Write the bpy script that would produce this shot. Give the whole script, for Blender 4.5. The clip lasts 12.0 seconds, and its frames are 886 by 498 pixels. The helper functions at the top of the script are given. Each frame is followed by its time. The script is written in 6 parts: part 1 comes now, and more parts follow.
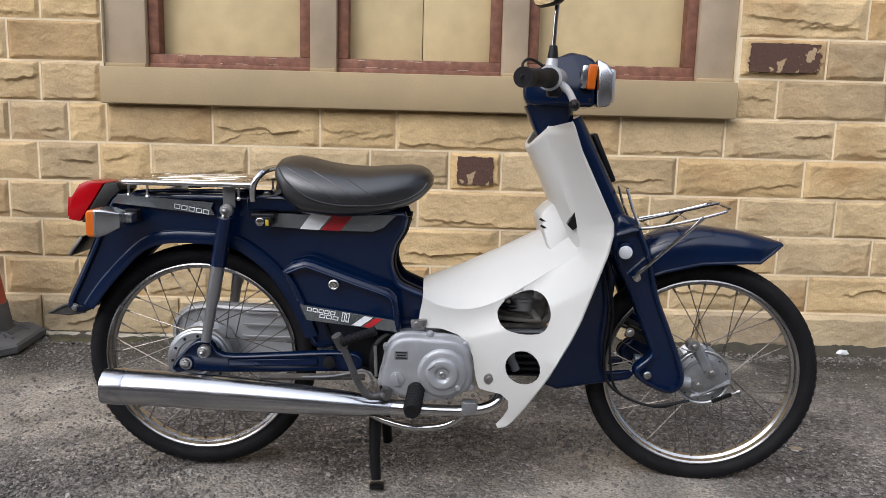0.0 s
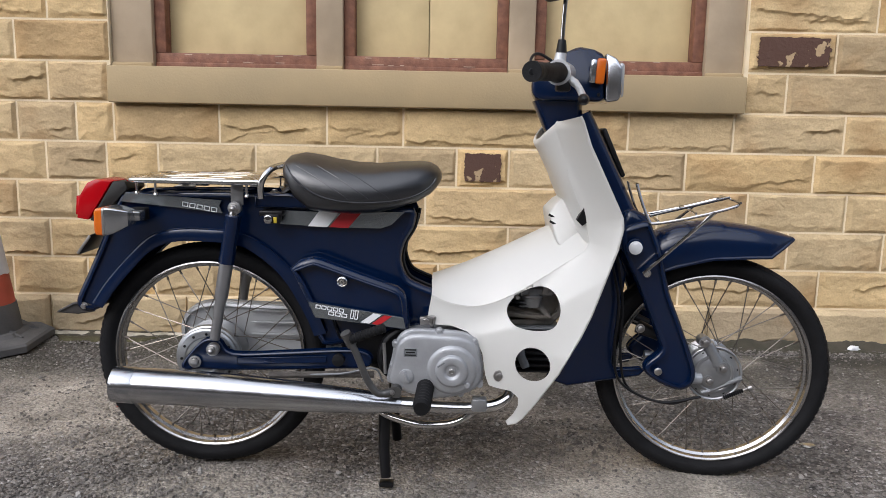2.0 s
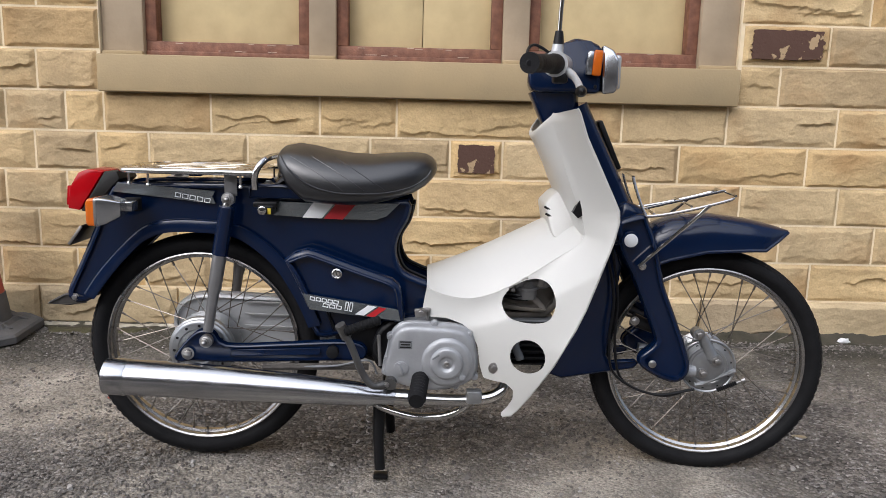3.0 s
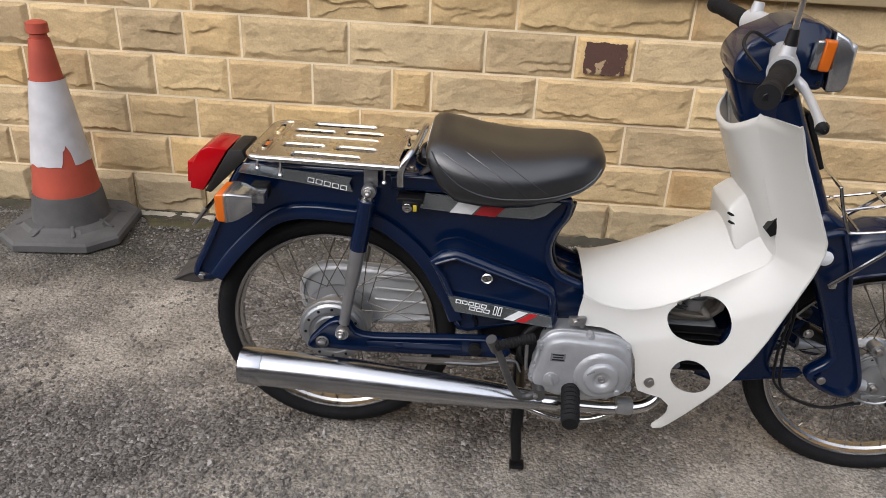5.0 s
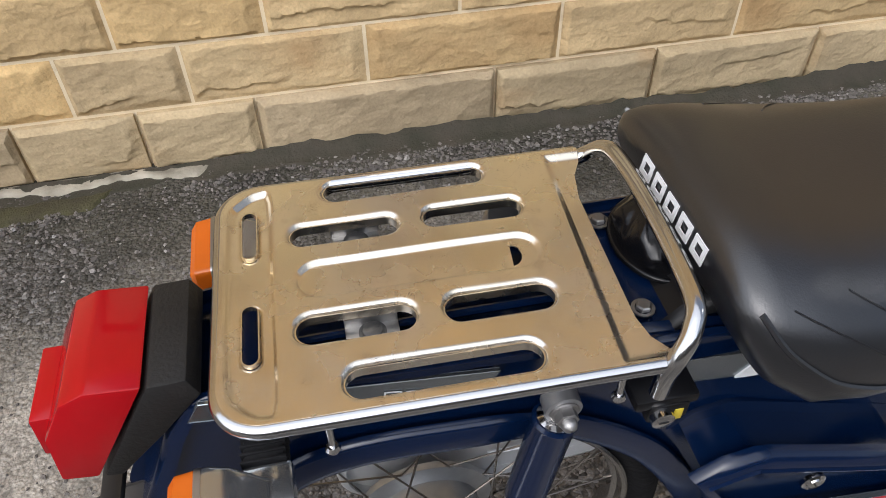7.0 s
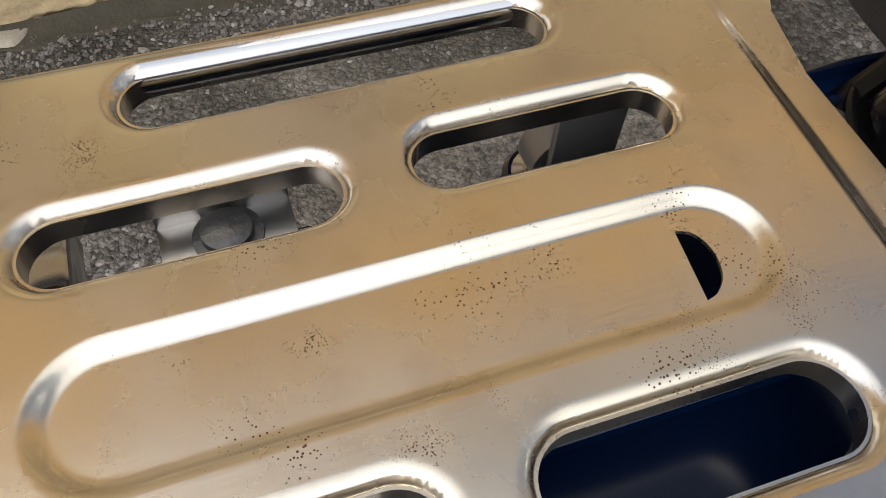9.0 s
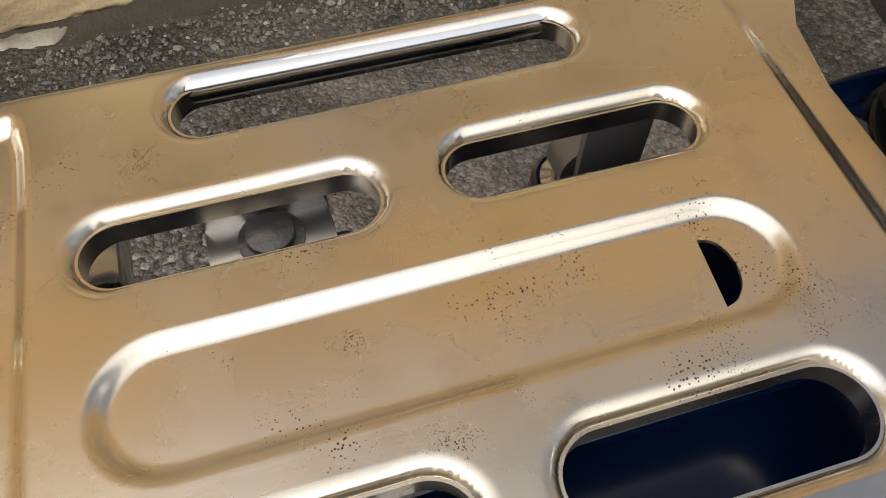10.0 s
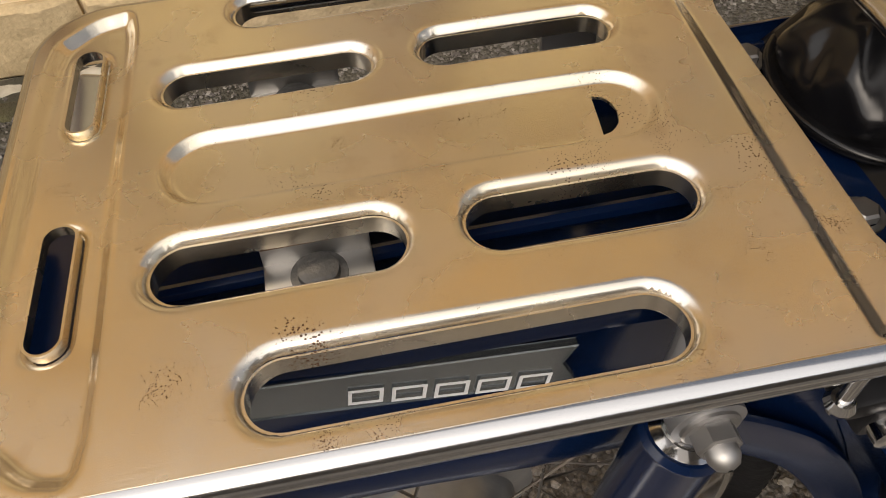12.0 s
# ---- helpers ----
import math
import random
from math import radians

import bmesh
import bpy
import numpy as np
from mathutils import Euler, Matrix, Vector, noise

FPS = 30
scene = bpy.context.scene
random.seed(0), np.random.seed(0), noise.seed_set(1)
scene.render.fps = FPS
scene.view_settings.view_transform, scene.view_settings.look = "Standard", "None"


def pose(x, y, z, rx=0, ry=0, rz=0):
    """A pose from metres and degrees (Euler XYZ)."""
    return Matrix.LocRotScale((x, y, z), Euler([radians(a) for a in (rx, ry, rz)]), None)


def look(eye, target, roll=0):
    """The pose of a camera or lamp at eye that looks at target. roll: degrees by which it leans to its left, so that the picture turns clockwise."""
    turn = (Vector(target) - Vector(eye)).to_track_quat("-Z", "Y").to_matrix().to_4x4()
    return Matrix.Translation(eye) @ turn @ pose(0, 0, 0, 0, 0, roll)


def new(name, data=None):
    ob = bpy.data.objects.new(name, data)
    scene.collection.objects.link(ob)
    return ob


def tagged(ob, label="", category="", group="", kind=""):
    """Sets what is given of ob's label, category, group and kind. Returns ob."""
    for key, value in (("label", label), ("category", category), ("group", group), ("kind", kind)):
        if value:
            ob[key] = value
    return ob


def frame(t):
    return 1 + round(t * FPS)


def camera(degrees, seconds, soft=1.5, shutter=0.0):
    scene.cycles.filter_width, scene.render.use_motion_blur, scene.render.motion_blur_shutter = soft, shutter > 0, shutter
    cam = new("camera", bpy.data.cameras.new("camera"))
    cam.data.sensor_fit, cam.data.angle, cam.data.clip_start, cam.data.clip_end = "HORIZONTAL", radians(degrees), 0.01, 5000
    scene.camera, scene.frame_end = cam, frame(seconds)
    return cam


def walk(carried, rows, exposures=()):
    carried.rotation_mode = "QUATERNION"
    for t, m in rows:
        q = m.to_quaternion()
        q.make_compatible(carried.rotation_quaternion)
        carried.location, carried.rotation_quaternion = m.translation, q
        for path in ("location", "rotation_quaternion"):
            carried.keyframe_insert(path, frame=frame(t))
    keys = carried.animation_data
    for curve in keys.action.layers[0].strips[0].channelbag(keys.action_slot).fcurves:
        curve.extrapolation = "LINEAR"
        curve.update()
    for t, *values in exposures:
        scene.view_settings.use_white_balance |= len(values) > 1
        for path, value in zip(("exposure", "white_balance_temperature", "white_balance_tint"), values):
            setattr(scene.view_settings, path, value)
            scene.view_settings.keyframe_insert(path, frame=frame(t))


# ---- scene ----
cam = camera(60.9, 12.0, soft=0.6)
PATH = [
    (0, (0.565, -1.768, 0.836), (0.573, 0.207, 0.516), 1.5),
    (0.5, (0.564, -1.765, 0.832), (0.568, 0.21, 0.516), 1.4),
    (1, (0.559, -1.763, 0.833), (0.558, 0.212, 0.516), 1.3),
    (1.5, (0.559, -1.762, 0.834), (0.554, 0.212, 0.513), 1.2),
    (2, (0.56, -1.761, 0.83), (0.551, 0.213, 0.506), 1.1),
    (2.5, (0.556, -1.761, 0.832), (0.549, 0.211, 0.498), 1.1),
    (2.7, (0.557, -1.762, 0.83), (0.556, 0.209, 0.49), 1.1),
    (4.3, (0.445, -1.571, 0.914), (0.565, 0.34, 0.339), 4.2),
    (4.5, (0.435, -1.534, 1.0), (0.501, 0.346, 0.323), 3.5),
    (5, (0.3, -1.453, 1.201), (0.219, 0.336, 0.311), 3.0),
    (5.5, (0.145, -1.14, 1.26), (0.005, 0.588, 0.263), 2.2),
    (6, (0.069, -0.786, 1.234), (-0.156, 0.883, 0.155), -0.8),
    (6.5, (-0.007, -0.531, 1.165), (-0.01, 1.038, -0.076), -0.9),
    (6.7, (-0.04, -0.46, 1.141), (0.095, 1.034, -0.181), -1.1),
    (8.3, (-0.075, -0.197, 1.024), (0.358, 0.862, -0.617), 3.5),
    (8.5, (-0.07, -0.149, 0.969), (0.389, 0.876, -0.685), 5.0),
    (9, (-0.028, -0.075, 0.869), (0.382, 0.948, -0.8), 3.0),
    (9.5, (-0.017, -0.051, 0.857), (0.351, 0.976, -0.819), 1.4),
    (10, (-0.031, -0.078, 0.88), (0.31, 0.957, -0.797), 0.6),
    (10.5, (-0.067, -0.172, 0.922), (0.248, 0.911, -0.73), -0.1),
    (11, (-0.047, -0.216, 0.916), (0.248, 0.908, -0.712), -0.4),
    (11.5, (-0.033, -0.244, 0.931), (0.225, 0.95, -0.653), -1.4),
    (12, (-0.022, -0.204, 0.9), (0.17, 1.026, -0.665), -3.7),
]
walk(cam, [(t, look(eye, target, roll)) for t, eye, target, roll in PATH], exposures=((0.0, 0.32, 5950, 12), (4.5, 0.38, 6150, 12), (5.5, 0.30, 6200, 13), (6.5, 0.32, 6000, 12), (8.5, 0.36, 5950, 9), (9.5, -0.03, 6500, 11), (10.5, 0.27, 6500, 10), (11.5, 0.38, 7000, 11), (12.0, 0.25, 7150, 12)))

# ---- light and world ----
world = bpy.data.worlds.new("overcast_sky")
scene.world = world
world.use_nodes = True
wn = world.node_tree.nodes
sky = wn.new("ShaderNodeTexSky")
sky.sky_type, sky.sun_disc = "NISHITA", False
sky.sun_elevation, sky.sun_rotation = radians(42), radians(215)
sky.air_density, sky.dust_density, sky.ozone_density = 1.0, 4.0, 1.0
soft_sky = wn.new("ShaderNodeHueSaturation")
soft_sky.inputs["Saturation"].default_value = 0.5
world.node_tree.links.new(sky.outputs[0], soft_sky.inputs["Color"])
world.node_tree.links.new(soft_sky.outputs[0], wn["Background"].inputs["Color"])
wn["Background"].inputs["Strength"].default_value = 0.15
sun_data = bpy.data.lights.new("sun", "SUN")
sun_data.energy, sun_data.angle, sun_data.color = 1.8, radians(118), (1.0, 0.985, 0.96)
sun = new("sun", sun_data)
sun.matrix_world = look((-1.8, -3.2, 3.9), (0.4, 0.0, 0.3))


# ---- materials ----
def material(name, base, rough=0.5, metal=0.0, spec=0.5, vary=0.0, scale=8.0, bump=0.0, bump_scale=120.0, coat=0.0, tint=None, cut=(0.3, 0.7)):
    """A surface with two scales of colour change and a fine relief."""
    m = bpy.data.materials.new(name)
    m.use_nodes = True
    nt, bsdf = m.node_tree, m.node_tree.nodes["Principled BSDF"]
    bsdf.inputs["Roughness"].default_value = rough
    bsdf.inputs["Metallic"].default_value = metal
    bsdf.inputs["Coat Weight"].default_value = coat
    bsdf.inputs["Specular IOR Level"].default_value = spec
    bsdf.inputs["Coat Roughness"].default_value = 0.06
    bsdf.inputs["Base Color"].default_value = (*base, 1)
    co = nt.nodes.new("ShaderNodeTexCoord")
    if vary:
        big = nt.nodes.new("ShaderNodeTexNoise")
        big.inputs["Scale"].default_value, big.inputs["Detail"].default_value = scale, 8
        nt.links.new(co.outputs["Object"], big.inputs["Vector"])
        ramp = nt.nodes.new("ShaderNodeMapRange")
        ramp.inputs["From Min"].default_value, ramp.inputs["From Max"].default_value = cut
        nt.links.new(big.outputs["Fac"], ramp.inputs["Value"])
        mix = nt.nodes.new("ShaderNodeMix")
        mix.data_type = "RGBA"
        dark = tint or tuple(c * (1 - vary) for c in base)
        mix.inputs["A"].default_value, mix.inputs["B"].default_value = (*base, 1), (*dark, 1)
        nt.links.new(ramp.outputs[0], mix.inputs["Factor"])
        nt.links.new(mix.outputs["Result"], bsdf.inputs["Base Color"])
        rr = nt.nodes.new("ShaderNodeMapRange")
        rr.inputs["To Min"].default_value, rr.inputs["To Max"].default_value = rough * 0.8, min(1, rough * 1.25)
        nt.links.new(big.outputs["Fac"], rr.inputs["Value"])
        nt.links.new(rr.outputs[0], bsdf.inputs["Roughness"])
    if bump:
        fine = nt.nodes.new("ShaderNodeTexNoise")
        fine.inputs["Scale"].default_value, fine.inputs["Detail"].default_value = bump_scale, 6
        nt.links.new(co.outputs["Object"], fine.inputs["Vector"])
        b = nt.nodes.new("ShaderNodeBump")
        b.inputs["Strength"].default_value, b.inputs["Distance"].default_value = min(1, bump), 0.004
        nt.links.new(fine.outputs["Fac"], b.inputs["Height"])
        nt.links.new(b.outputs[0], bsdf.inputs["Normal"])
    return m


def stone_material(name, tones, per_piece=True):
    """Sandstone: a tone for each block, cloudy beds, iron stains and a gritty face."""
    m = bpy.data.materials.new(name)
    m.use_nodes = True
    nt, bsdf = m.node_tree, m.node_tree.nodes["Principled BSDF"]
    bsdf.inputs["Roughness"].default_value = 0.9
    bsdf.inputs["Specular IOR Level"].default_value = 0.25
    geo = nt.nodes.new("ShaderNodeNewGeometry")
    info = nt.nodes.new("ShaderNodeObjectInfo")
    pick = nt.nodes.new("ShaderNodeValToRGB")
    pick.color_ramp.interpolation = "LINEAR"
    el = pick.color_ramp.elements
    while len(el) < len(tones):
        el.new(0.5)
    for i, t in enumerate(tones):
        el[i].position, el[i].color = i / (len(tones) - 1), (*t, 1)
    nt.links.new(info.outputs["Random"] if per_piece else geo.outputs["Random Per Island"], pick.inputs["Fac"])
    shift = nt.nodes.new("ShaderNodeVectorMath")
    shift.operation = "MULTIPLY_ADD"
    shift.inputs[1].default_value = (0.95, 1.0, 1.25)
    off = nt.nodes.new("ShaderNodeCombineXYZ")
    grow = nt.nodes.new("ShaderNodeMath")
    grow.operation = "MULTIPLY"
    grow.inputs[1].default_value = 37.0
    nt.links.new(info.outputs["Random"], grow.inputs[0])
    nt.links.new(grow.outputs[0], off.inputs[0])
    nt.links.new(geo.outputs["Position"], shift.inputs[0])
    nt.links.new(off.outputs[0], shift.inputs[2])
    cloud = nt.nodes.new("ShaderNodeTexNoise")
    cloud.inputs["Scale"].default_value, cloud.inputs["Detail"].default_value, cloud.inputs["Roughness"].default_value = 5.0, 9, 0.6
    nt.links.new(shift.outputs[0], cloud.inputs["Vector"])
    ramp = nt.nodes.new("ShaderNodeMapRange")
    ramp.inputs["From Min"].default_value, ramp.inputs["From Max"].default_value = 0.3, 0.72
    ramp.inputs["To Min"].default_value, ramp.inputs["To Max"].default_value = 1.15, 0.72
    nt.links.new(cloud.outputs["Fac"], ramp.inputs["Value"])
    tone = nt.nodes.new("ShaderNodeVectorMath")
    tone.operation = "MULTIPLY"
    nt.links.new(pick.outputs["Color"], tone.inputs[0])
    nt.links.new(ramp.outputs[0], tone.inputs[1])
    rust = nt.nodes.new("ShaderNodeTexNoise")
    rust.inputs["Scale"].default_value, rust.inputs["Detail"].default_value = 3.2, 5
    nt.links.new(shift.outputs[0], rust.inputs["Vector"])
    rmap = nt.nodes.new("ShaderNodeMapRange")
    rmap.inputs["From Min"].default_value, rmap.inputs["From Max"].default_value, rmap.inputs["To Max"].default_value = 0.55, 0.75, 0.65
    nt.links.new(rust.outputs["Fac"], rmap.inputs["Value"])
    mix = nt.nodes.new("ShaderNodeMix")
    mix.data_type = "RGBA"
    mix.inputs["B"].default_value = (0.36, 0.21, 0.085, 1)
    nt.links.new(rmap.outputs[0], mix.inputs["Factor"])
    nt.links.new(tone.outputs[0], mix.inputs["A"])
    grit = nt.nodes.new("ShaderNodeTexNoise")
    grit.inputs["Scale"].default_value, grit.inputs["Detail"].default_value = 150, 6
    nt.links.new(geo.outputs["Position"], grit.inputs["Vector"])
    speck = nt.nodes.new("ShaderNodeMapRange")
    speck.inputs["From Min"].default_value, speck.inputs["From Max"].default_value = 0.3, 0.7
    speck.inputs["To Min"].default_value, speck.inputs["To Max"].default_value = 0.91, 1.09
    nt.links.new(grit.outputs["Fac"], speck.inputs["Value"])
    last = nt.nodes.new("ShaderNodeVectorMath")
    last.operation = "MULTIPLY"
    nt.links.new(mix.outputs["Result"], last.inputs[0])
    nt.links.new(speck.outputs[0], last.inputs[1])
    nt.links.new(last.outputs[0], bsdf.inputs["Base Color"])
    bump = nt.nodes.new("ShaderNodeBump")
    bump.inputs["Strength"].default_value, bump.inputs["Distance"].default_value = 0.22, 0.004
    nt.links.new(grit.outputs["Fac"], bump.inputs["Height"])
    bump2 = nt.nodes.new("ShaderNodeBump")
    bump2.inputs["Strength"].default_value, bump2.inputs["Distance"].default_value = 0.75, 0.010
    mid = nt.nodes.new("ShaderNodeTexNoise")
    mid.inputs["Scale"].default_value, mid.inputs["Detail"].default_value = 34, 9
    nt.links.new(shift.outputs[0], mid.inputs["Vector"])
    nt.links.new(mid.outputs["Fac"], bump2.inputs["Height"])
    nt.links.new(bump.outputs[0], bump2.inputs["Normal"])
    nt.links.new(bump2.outputs[0], bsdf.inputs["Normal"])
    return m


def asphalt_material(name):
    """Old coated macadam: brown-grey chippings with dark gaps between them, pale worn patches and a darker zone along
    the wall.
    """
    m = bpy.data.materials.new(name)
    m.use_nodes = True
    nt, bsdf = m.node_tree, m.node_tree.nodes["Principled BSDF"]
    bsdf.inputs["Roughness"].default_value = 0.85
    bsdf.inputs["Specular IOR Level"].default_value = 0.3
    geo = nt.nodes.new("ShaderNodeNewGeometry")

    def texture(kind, scale, detail=0, source=None):
        n = nt.nodes.new(kind)
        n.inputs["Scale"].default_value = scale
        if detail:
            n.inputs["Detail"].default_value = detail
        nt.links.new(source or geo.outputs["Position"], n.inputs["Vector"])
        return n

    def spread(value, a, b, lo, hi):
        r = nt.nodes.new("ShaderNodeMapRange")
        for key, v in zip(("From Min", "From Max", "To Min", "To Max"), (a, b, lo, hi)):
            r.inputs[key].default_value = v
        nt.links.new(value, r.inputs["Value"])
        return r.outputs[0]

    def times(a, b):
        x = nt.nodes.new("ShaderNodeVectorMath")
        x.operation = "MULTIPLY"
        nt.links.new(a, x.inputs[0])
        nt.links.new(b, x.inputs[1])
        return x.outputs[0]
    # chips of uneven outline: the places are shaken before the cells are drawn
    shake = texture("ShaderNodeTexNoise", 55, 3)
    moved = nt.nodes.new("ShaderNodeVectorMath")
    moved.operation = "MULTIPLY_ADD"
    moved.inputs[1].default_value = (0.005, 0.005, 0.005)
    nt.links.new(shake.outputs["Color"], moved.inputs[0])
    nt.links.new(geo.outputs["Position"], moved.inputs[2])
    chips = texture("ShaderNodeTexVoronoi", 105, source=moved.outputs[0])
    small = texture("ShaderNodeTexVoronoi", 190, source=moved.outputs[0])
    patch = texture("ShaderNodeTexNoise", 1.5, 9)
    mid = texture("ShaderNodeTexNoise", 7, 6)
    fine = texture("ShaderNodeTexNoise", 260, 4)
    pick = nt.nodes.new("ShaderNodeSeparateColor")
    nt.links.new(chips.outputs["Color"], pick.inputs[0])
    ramp = nt.nodes.new("ShaderNodeValToRGB")
    el = ramp.color_ramp.elements
    el[0].position, el[0].color = 0.0, (0.062, 0.056, 0.051, 1)
    el[1].position, el[1].color = 1.0, (0.344, 0.33, 0.316, 1)
    for p, c in ((0.4, (0.124, 0.114, 0.104, 1)), (0.75, (0.180, 0.166, 0.151, 1)), (0.93, (0.234, 0.221, 0.21, 1))):
        e = el.new(p)
        e.color = c
    nt.links.new(pick.outputs[0], ramp.inputs["Fac"])
    dirt = nt.nodes.new("ShaderNodeMix")
    dirt.data_type = "RGBA"
    dirt.inputs["B"].default_value = (0.36, 0.325, 0.272, 1)
    nt.links.new(spread(patch.outputs["Fac"], 0.45, 0.60, 0.0, 0.82), dirt.inputs["Factor"])
    nt.links.new(ramp.outputs[0], dirt.inputs["A"])
    # darker, browner ground along the wall, with a ragged border
    where = nt.nodes.new("ShaderNodeSeparateXYZ")
    nt.links.new(geo.outputs["Position"], where.inputs[0])
    ragged = nt.nodes.new("ShaderNodeMath")
    ragged.operation = "MULTIPLY_ADD"
    ragged.inputs[1].default_value = 1.3
    nt.links.new(texture("ShaderNodeTexNoise", 2.6, 7).outputs["Fac"], ragged.inputs[0])
    nt.links.new(where.outputs["Y"], ragged.inputs[2])
    moss = nt.nodes.new("ShaderNodeMix")
    moss.data_type = "RGBA"
    moss.inputs["B"].default_value = (0.0609, 0.0564, 0.0413, 1)
    nt.links.new(spread(ragged.outputs[0], 1.08, 1.60, 0.0, 0.85), moss.inputs["Factor"])
    nt.links.new(dirt.outputs["Result"], moss.inputs["A"])
    shade = times(times(moss.outputs["Result"], spread(mid.outputs["Fac"], 0.3, 0.7, 0.6, 1.36)), spread(fine.outputs["Fac"], 0.3, 0.7, 0.76, 1.26))
    shade = times(shade, spread(small.outputs["Distance"], 0.35, 0.9, 1.1, 0.72))
    nt.links.new(times(shade, spread(chips.outputs["Distance"], 0.45, 0.85, 1.0, 0.66)), bsdf.inputs["Base Color"])
    height = nt.nodes.new("ShaderNodeMath")
    height.operation = "MULTIPLY_ADD"
    height.inputs[1].default_value = 0.45
    nt.links.new(small.outputs["Distance"], height.inputs[0])
    nt.links.new(chips.outputs["Distance"], height.inputs[2])
    b = nt.nodes.new("ShaderNodeBump")
    b.invert = True
    b.inputs["Distance"].default_value = 0.0065
    nt.links.new(spread(patch.outputs["Fac"], 0.46, 0.66, 1.0, 0.55), b.inputs["Strength"])
    nt.links.new(height.outputs[0], b.inputs["Height"])
    nt.links.new(b.outputs[0], bsdf.inputs["Normal"])
    return m


def grit_material(name):
    """Loose chippings, each of its own grey or brown."""
    m = bpy.data.materials.new(name)
    m.use_nodes = True
    nt, bsdf = m.node_tree, m.node_tree.nodes["Principled BSDF"]
    bsdf.inputs["Roughness"].default_value = 0.85
    geo = nt.nodes.new("ShaderNodeNewGeometry")
    ramp = nt.nodes.new("ShaderNodeValToRGB")
    el = ramp.color_ramp.elements
    el[0].position, el[0].color = 0.0, (0.084, 0.075, 0.068, 1)
    el[1].position, el[1].color = 1.0, (0.36, 0.346, 0.324, 1)
    for p, c in ((0.5, (0.150, 0.135, 0.121, 1)), (0.85, (0.196, 0.178, 0.158, 1)), (0.96, (0.246, 0.228, 0.205, 1))):
        e = el.new(p)
        e.color = c
    nt.links.new(geo.outputs["Random Per Island"], ramp.inputs["Fac"])
    nt.links.new(ramp.outputs[0], bsdf.inputs["Base Color"])
    return m


def chrome_material(name, base=(0.62, 0.61, 0.60), rough=0.07, pits=0.0):
    """Polished metal with faint smears, and rust pits where pits is set."""
    m = bpy.data.materials.new(name)
    m.use_nodes = True
    nt, bsdf = m.node_tree, m.node_tree.nodes["Principled BSDF"]
    bsdf.inputs["Metallic"].default_value = 1.0
    geo = nt.nodes.new("ShaderNodeNewGeometry")
    smear = nt.nodes.new("ShaderNodeTexNoise")
    smear.inputs["Scale"].default_value, smear.inputs["Detail"].default_value = 22, 7
    nt.links.new(geo.outputs["Position"], smear.inputs["Vector"])
    rr = nt.nodes.new("ShaderNodeMapRange")
    rr.inputs["From Min"].default_value, rr.inputs["From Max"].default_value = 0.3, 0.75
    rr.inputs["To Min"].default_value, rr.inputs["To Max"].default_value = rough * 0.85, rough * 1.3
    nt.links.new(smear.outputs["Fac"], rr.inputs["Value"])
    nt.links.new(rr.outputs[0], bsdf.inputs["Roughness"])
    bsdf.inputs["Base Color"].default_value = (*base, 1)
    if pits:
        dots = nt.nodes.new("ShaderNodeTexVoronoi")
        dots.inputs["Scale"].default_value = 330
        where = nt.nodes.new("ShaderNodeTexNoise")
        where.inputs["Scale"].default_value, where.inputs["Detail"].default_value = 24, 4
        nt.links.new(geo.outputs["Position"], dots.inputs["Vector"])
        nt.links.new(geo.outputs["Position"], where.inputs["Vector"])
        lim = nt.nodes.new("ShaderNodeMapRange")
        lim.inputs["From Min"].default_value, lim.inputs["From Max"].default_value = 0.55, 0.85
        lim.inputs["To Min"].default_value, lim.inputs["To Max"].default_value = 0.0, 0.34 * pits
        nt.links.new(where.outputs["Fac"], lim.inputs["Value"])
        less = nt.nodes.new("ShaderNodeMath")
        less.operation = "LESS_THAN"
        nt.links.new(dots.outputs["Distance"], less.inputs[0])
        nt.links.new(lim.outputs[0], less.inputs[1])
        mix = nt.nodes.new("ShaderNodeMix")
        mix.data_type = "RGBA"
        mix.inputs["A"].default_value, mix.inputs["B"].default_value = (*base, 1), (0.05, 0.025, 0.012, 1)
        nt.links.new(less.outputs[0], mix.inputs["Factor"])
        nt.links.new(mix.outputs["Result"], bsdf.inputs["Base Color"])
        inv = nt.nodes.new("ShaderNodeMath")
        inv.operation = "SUBTRACT"
        inv.inputs[0].default_value = 1.0
        nt.links.new(less.outputs[0], inv.inputs[1])
        nt.links.new(inv.outputs[0], bsdf.inputs["Metallic"])
    return m


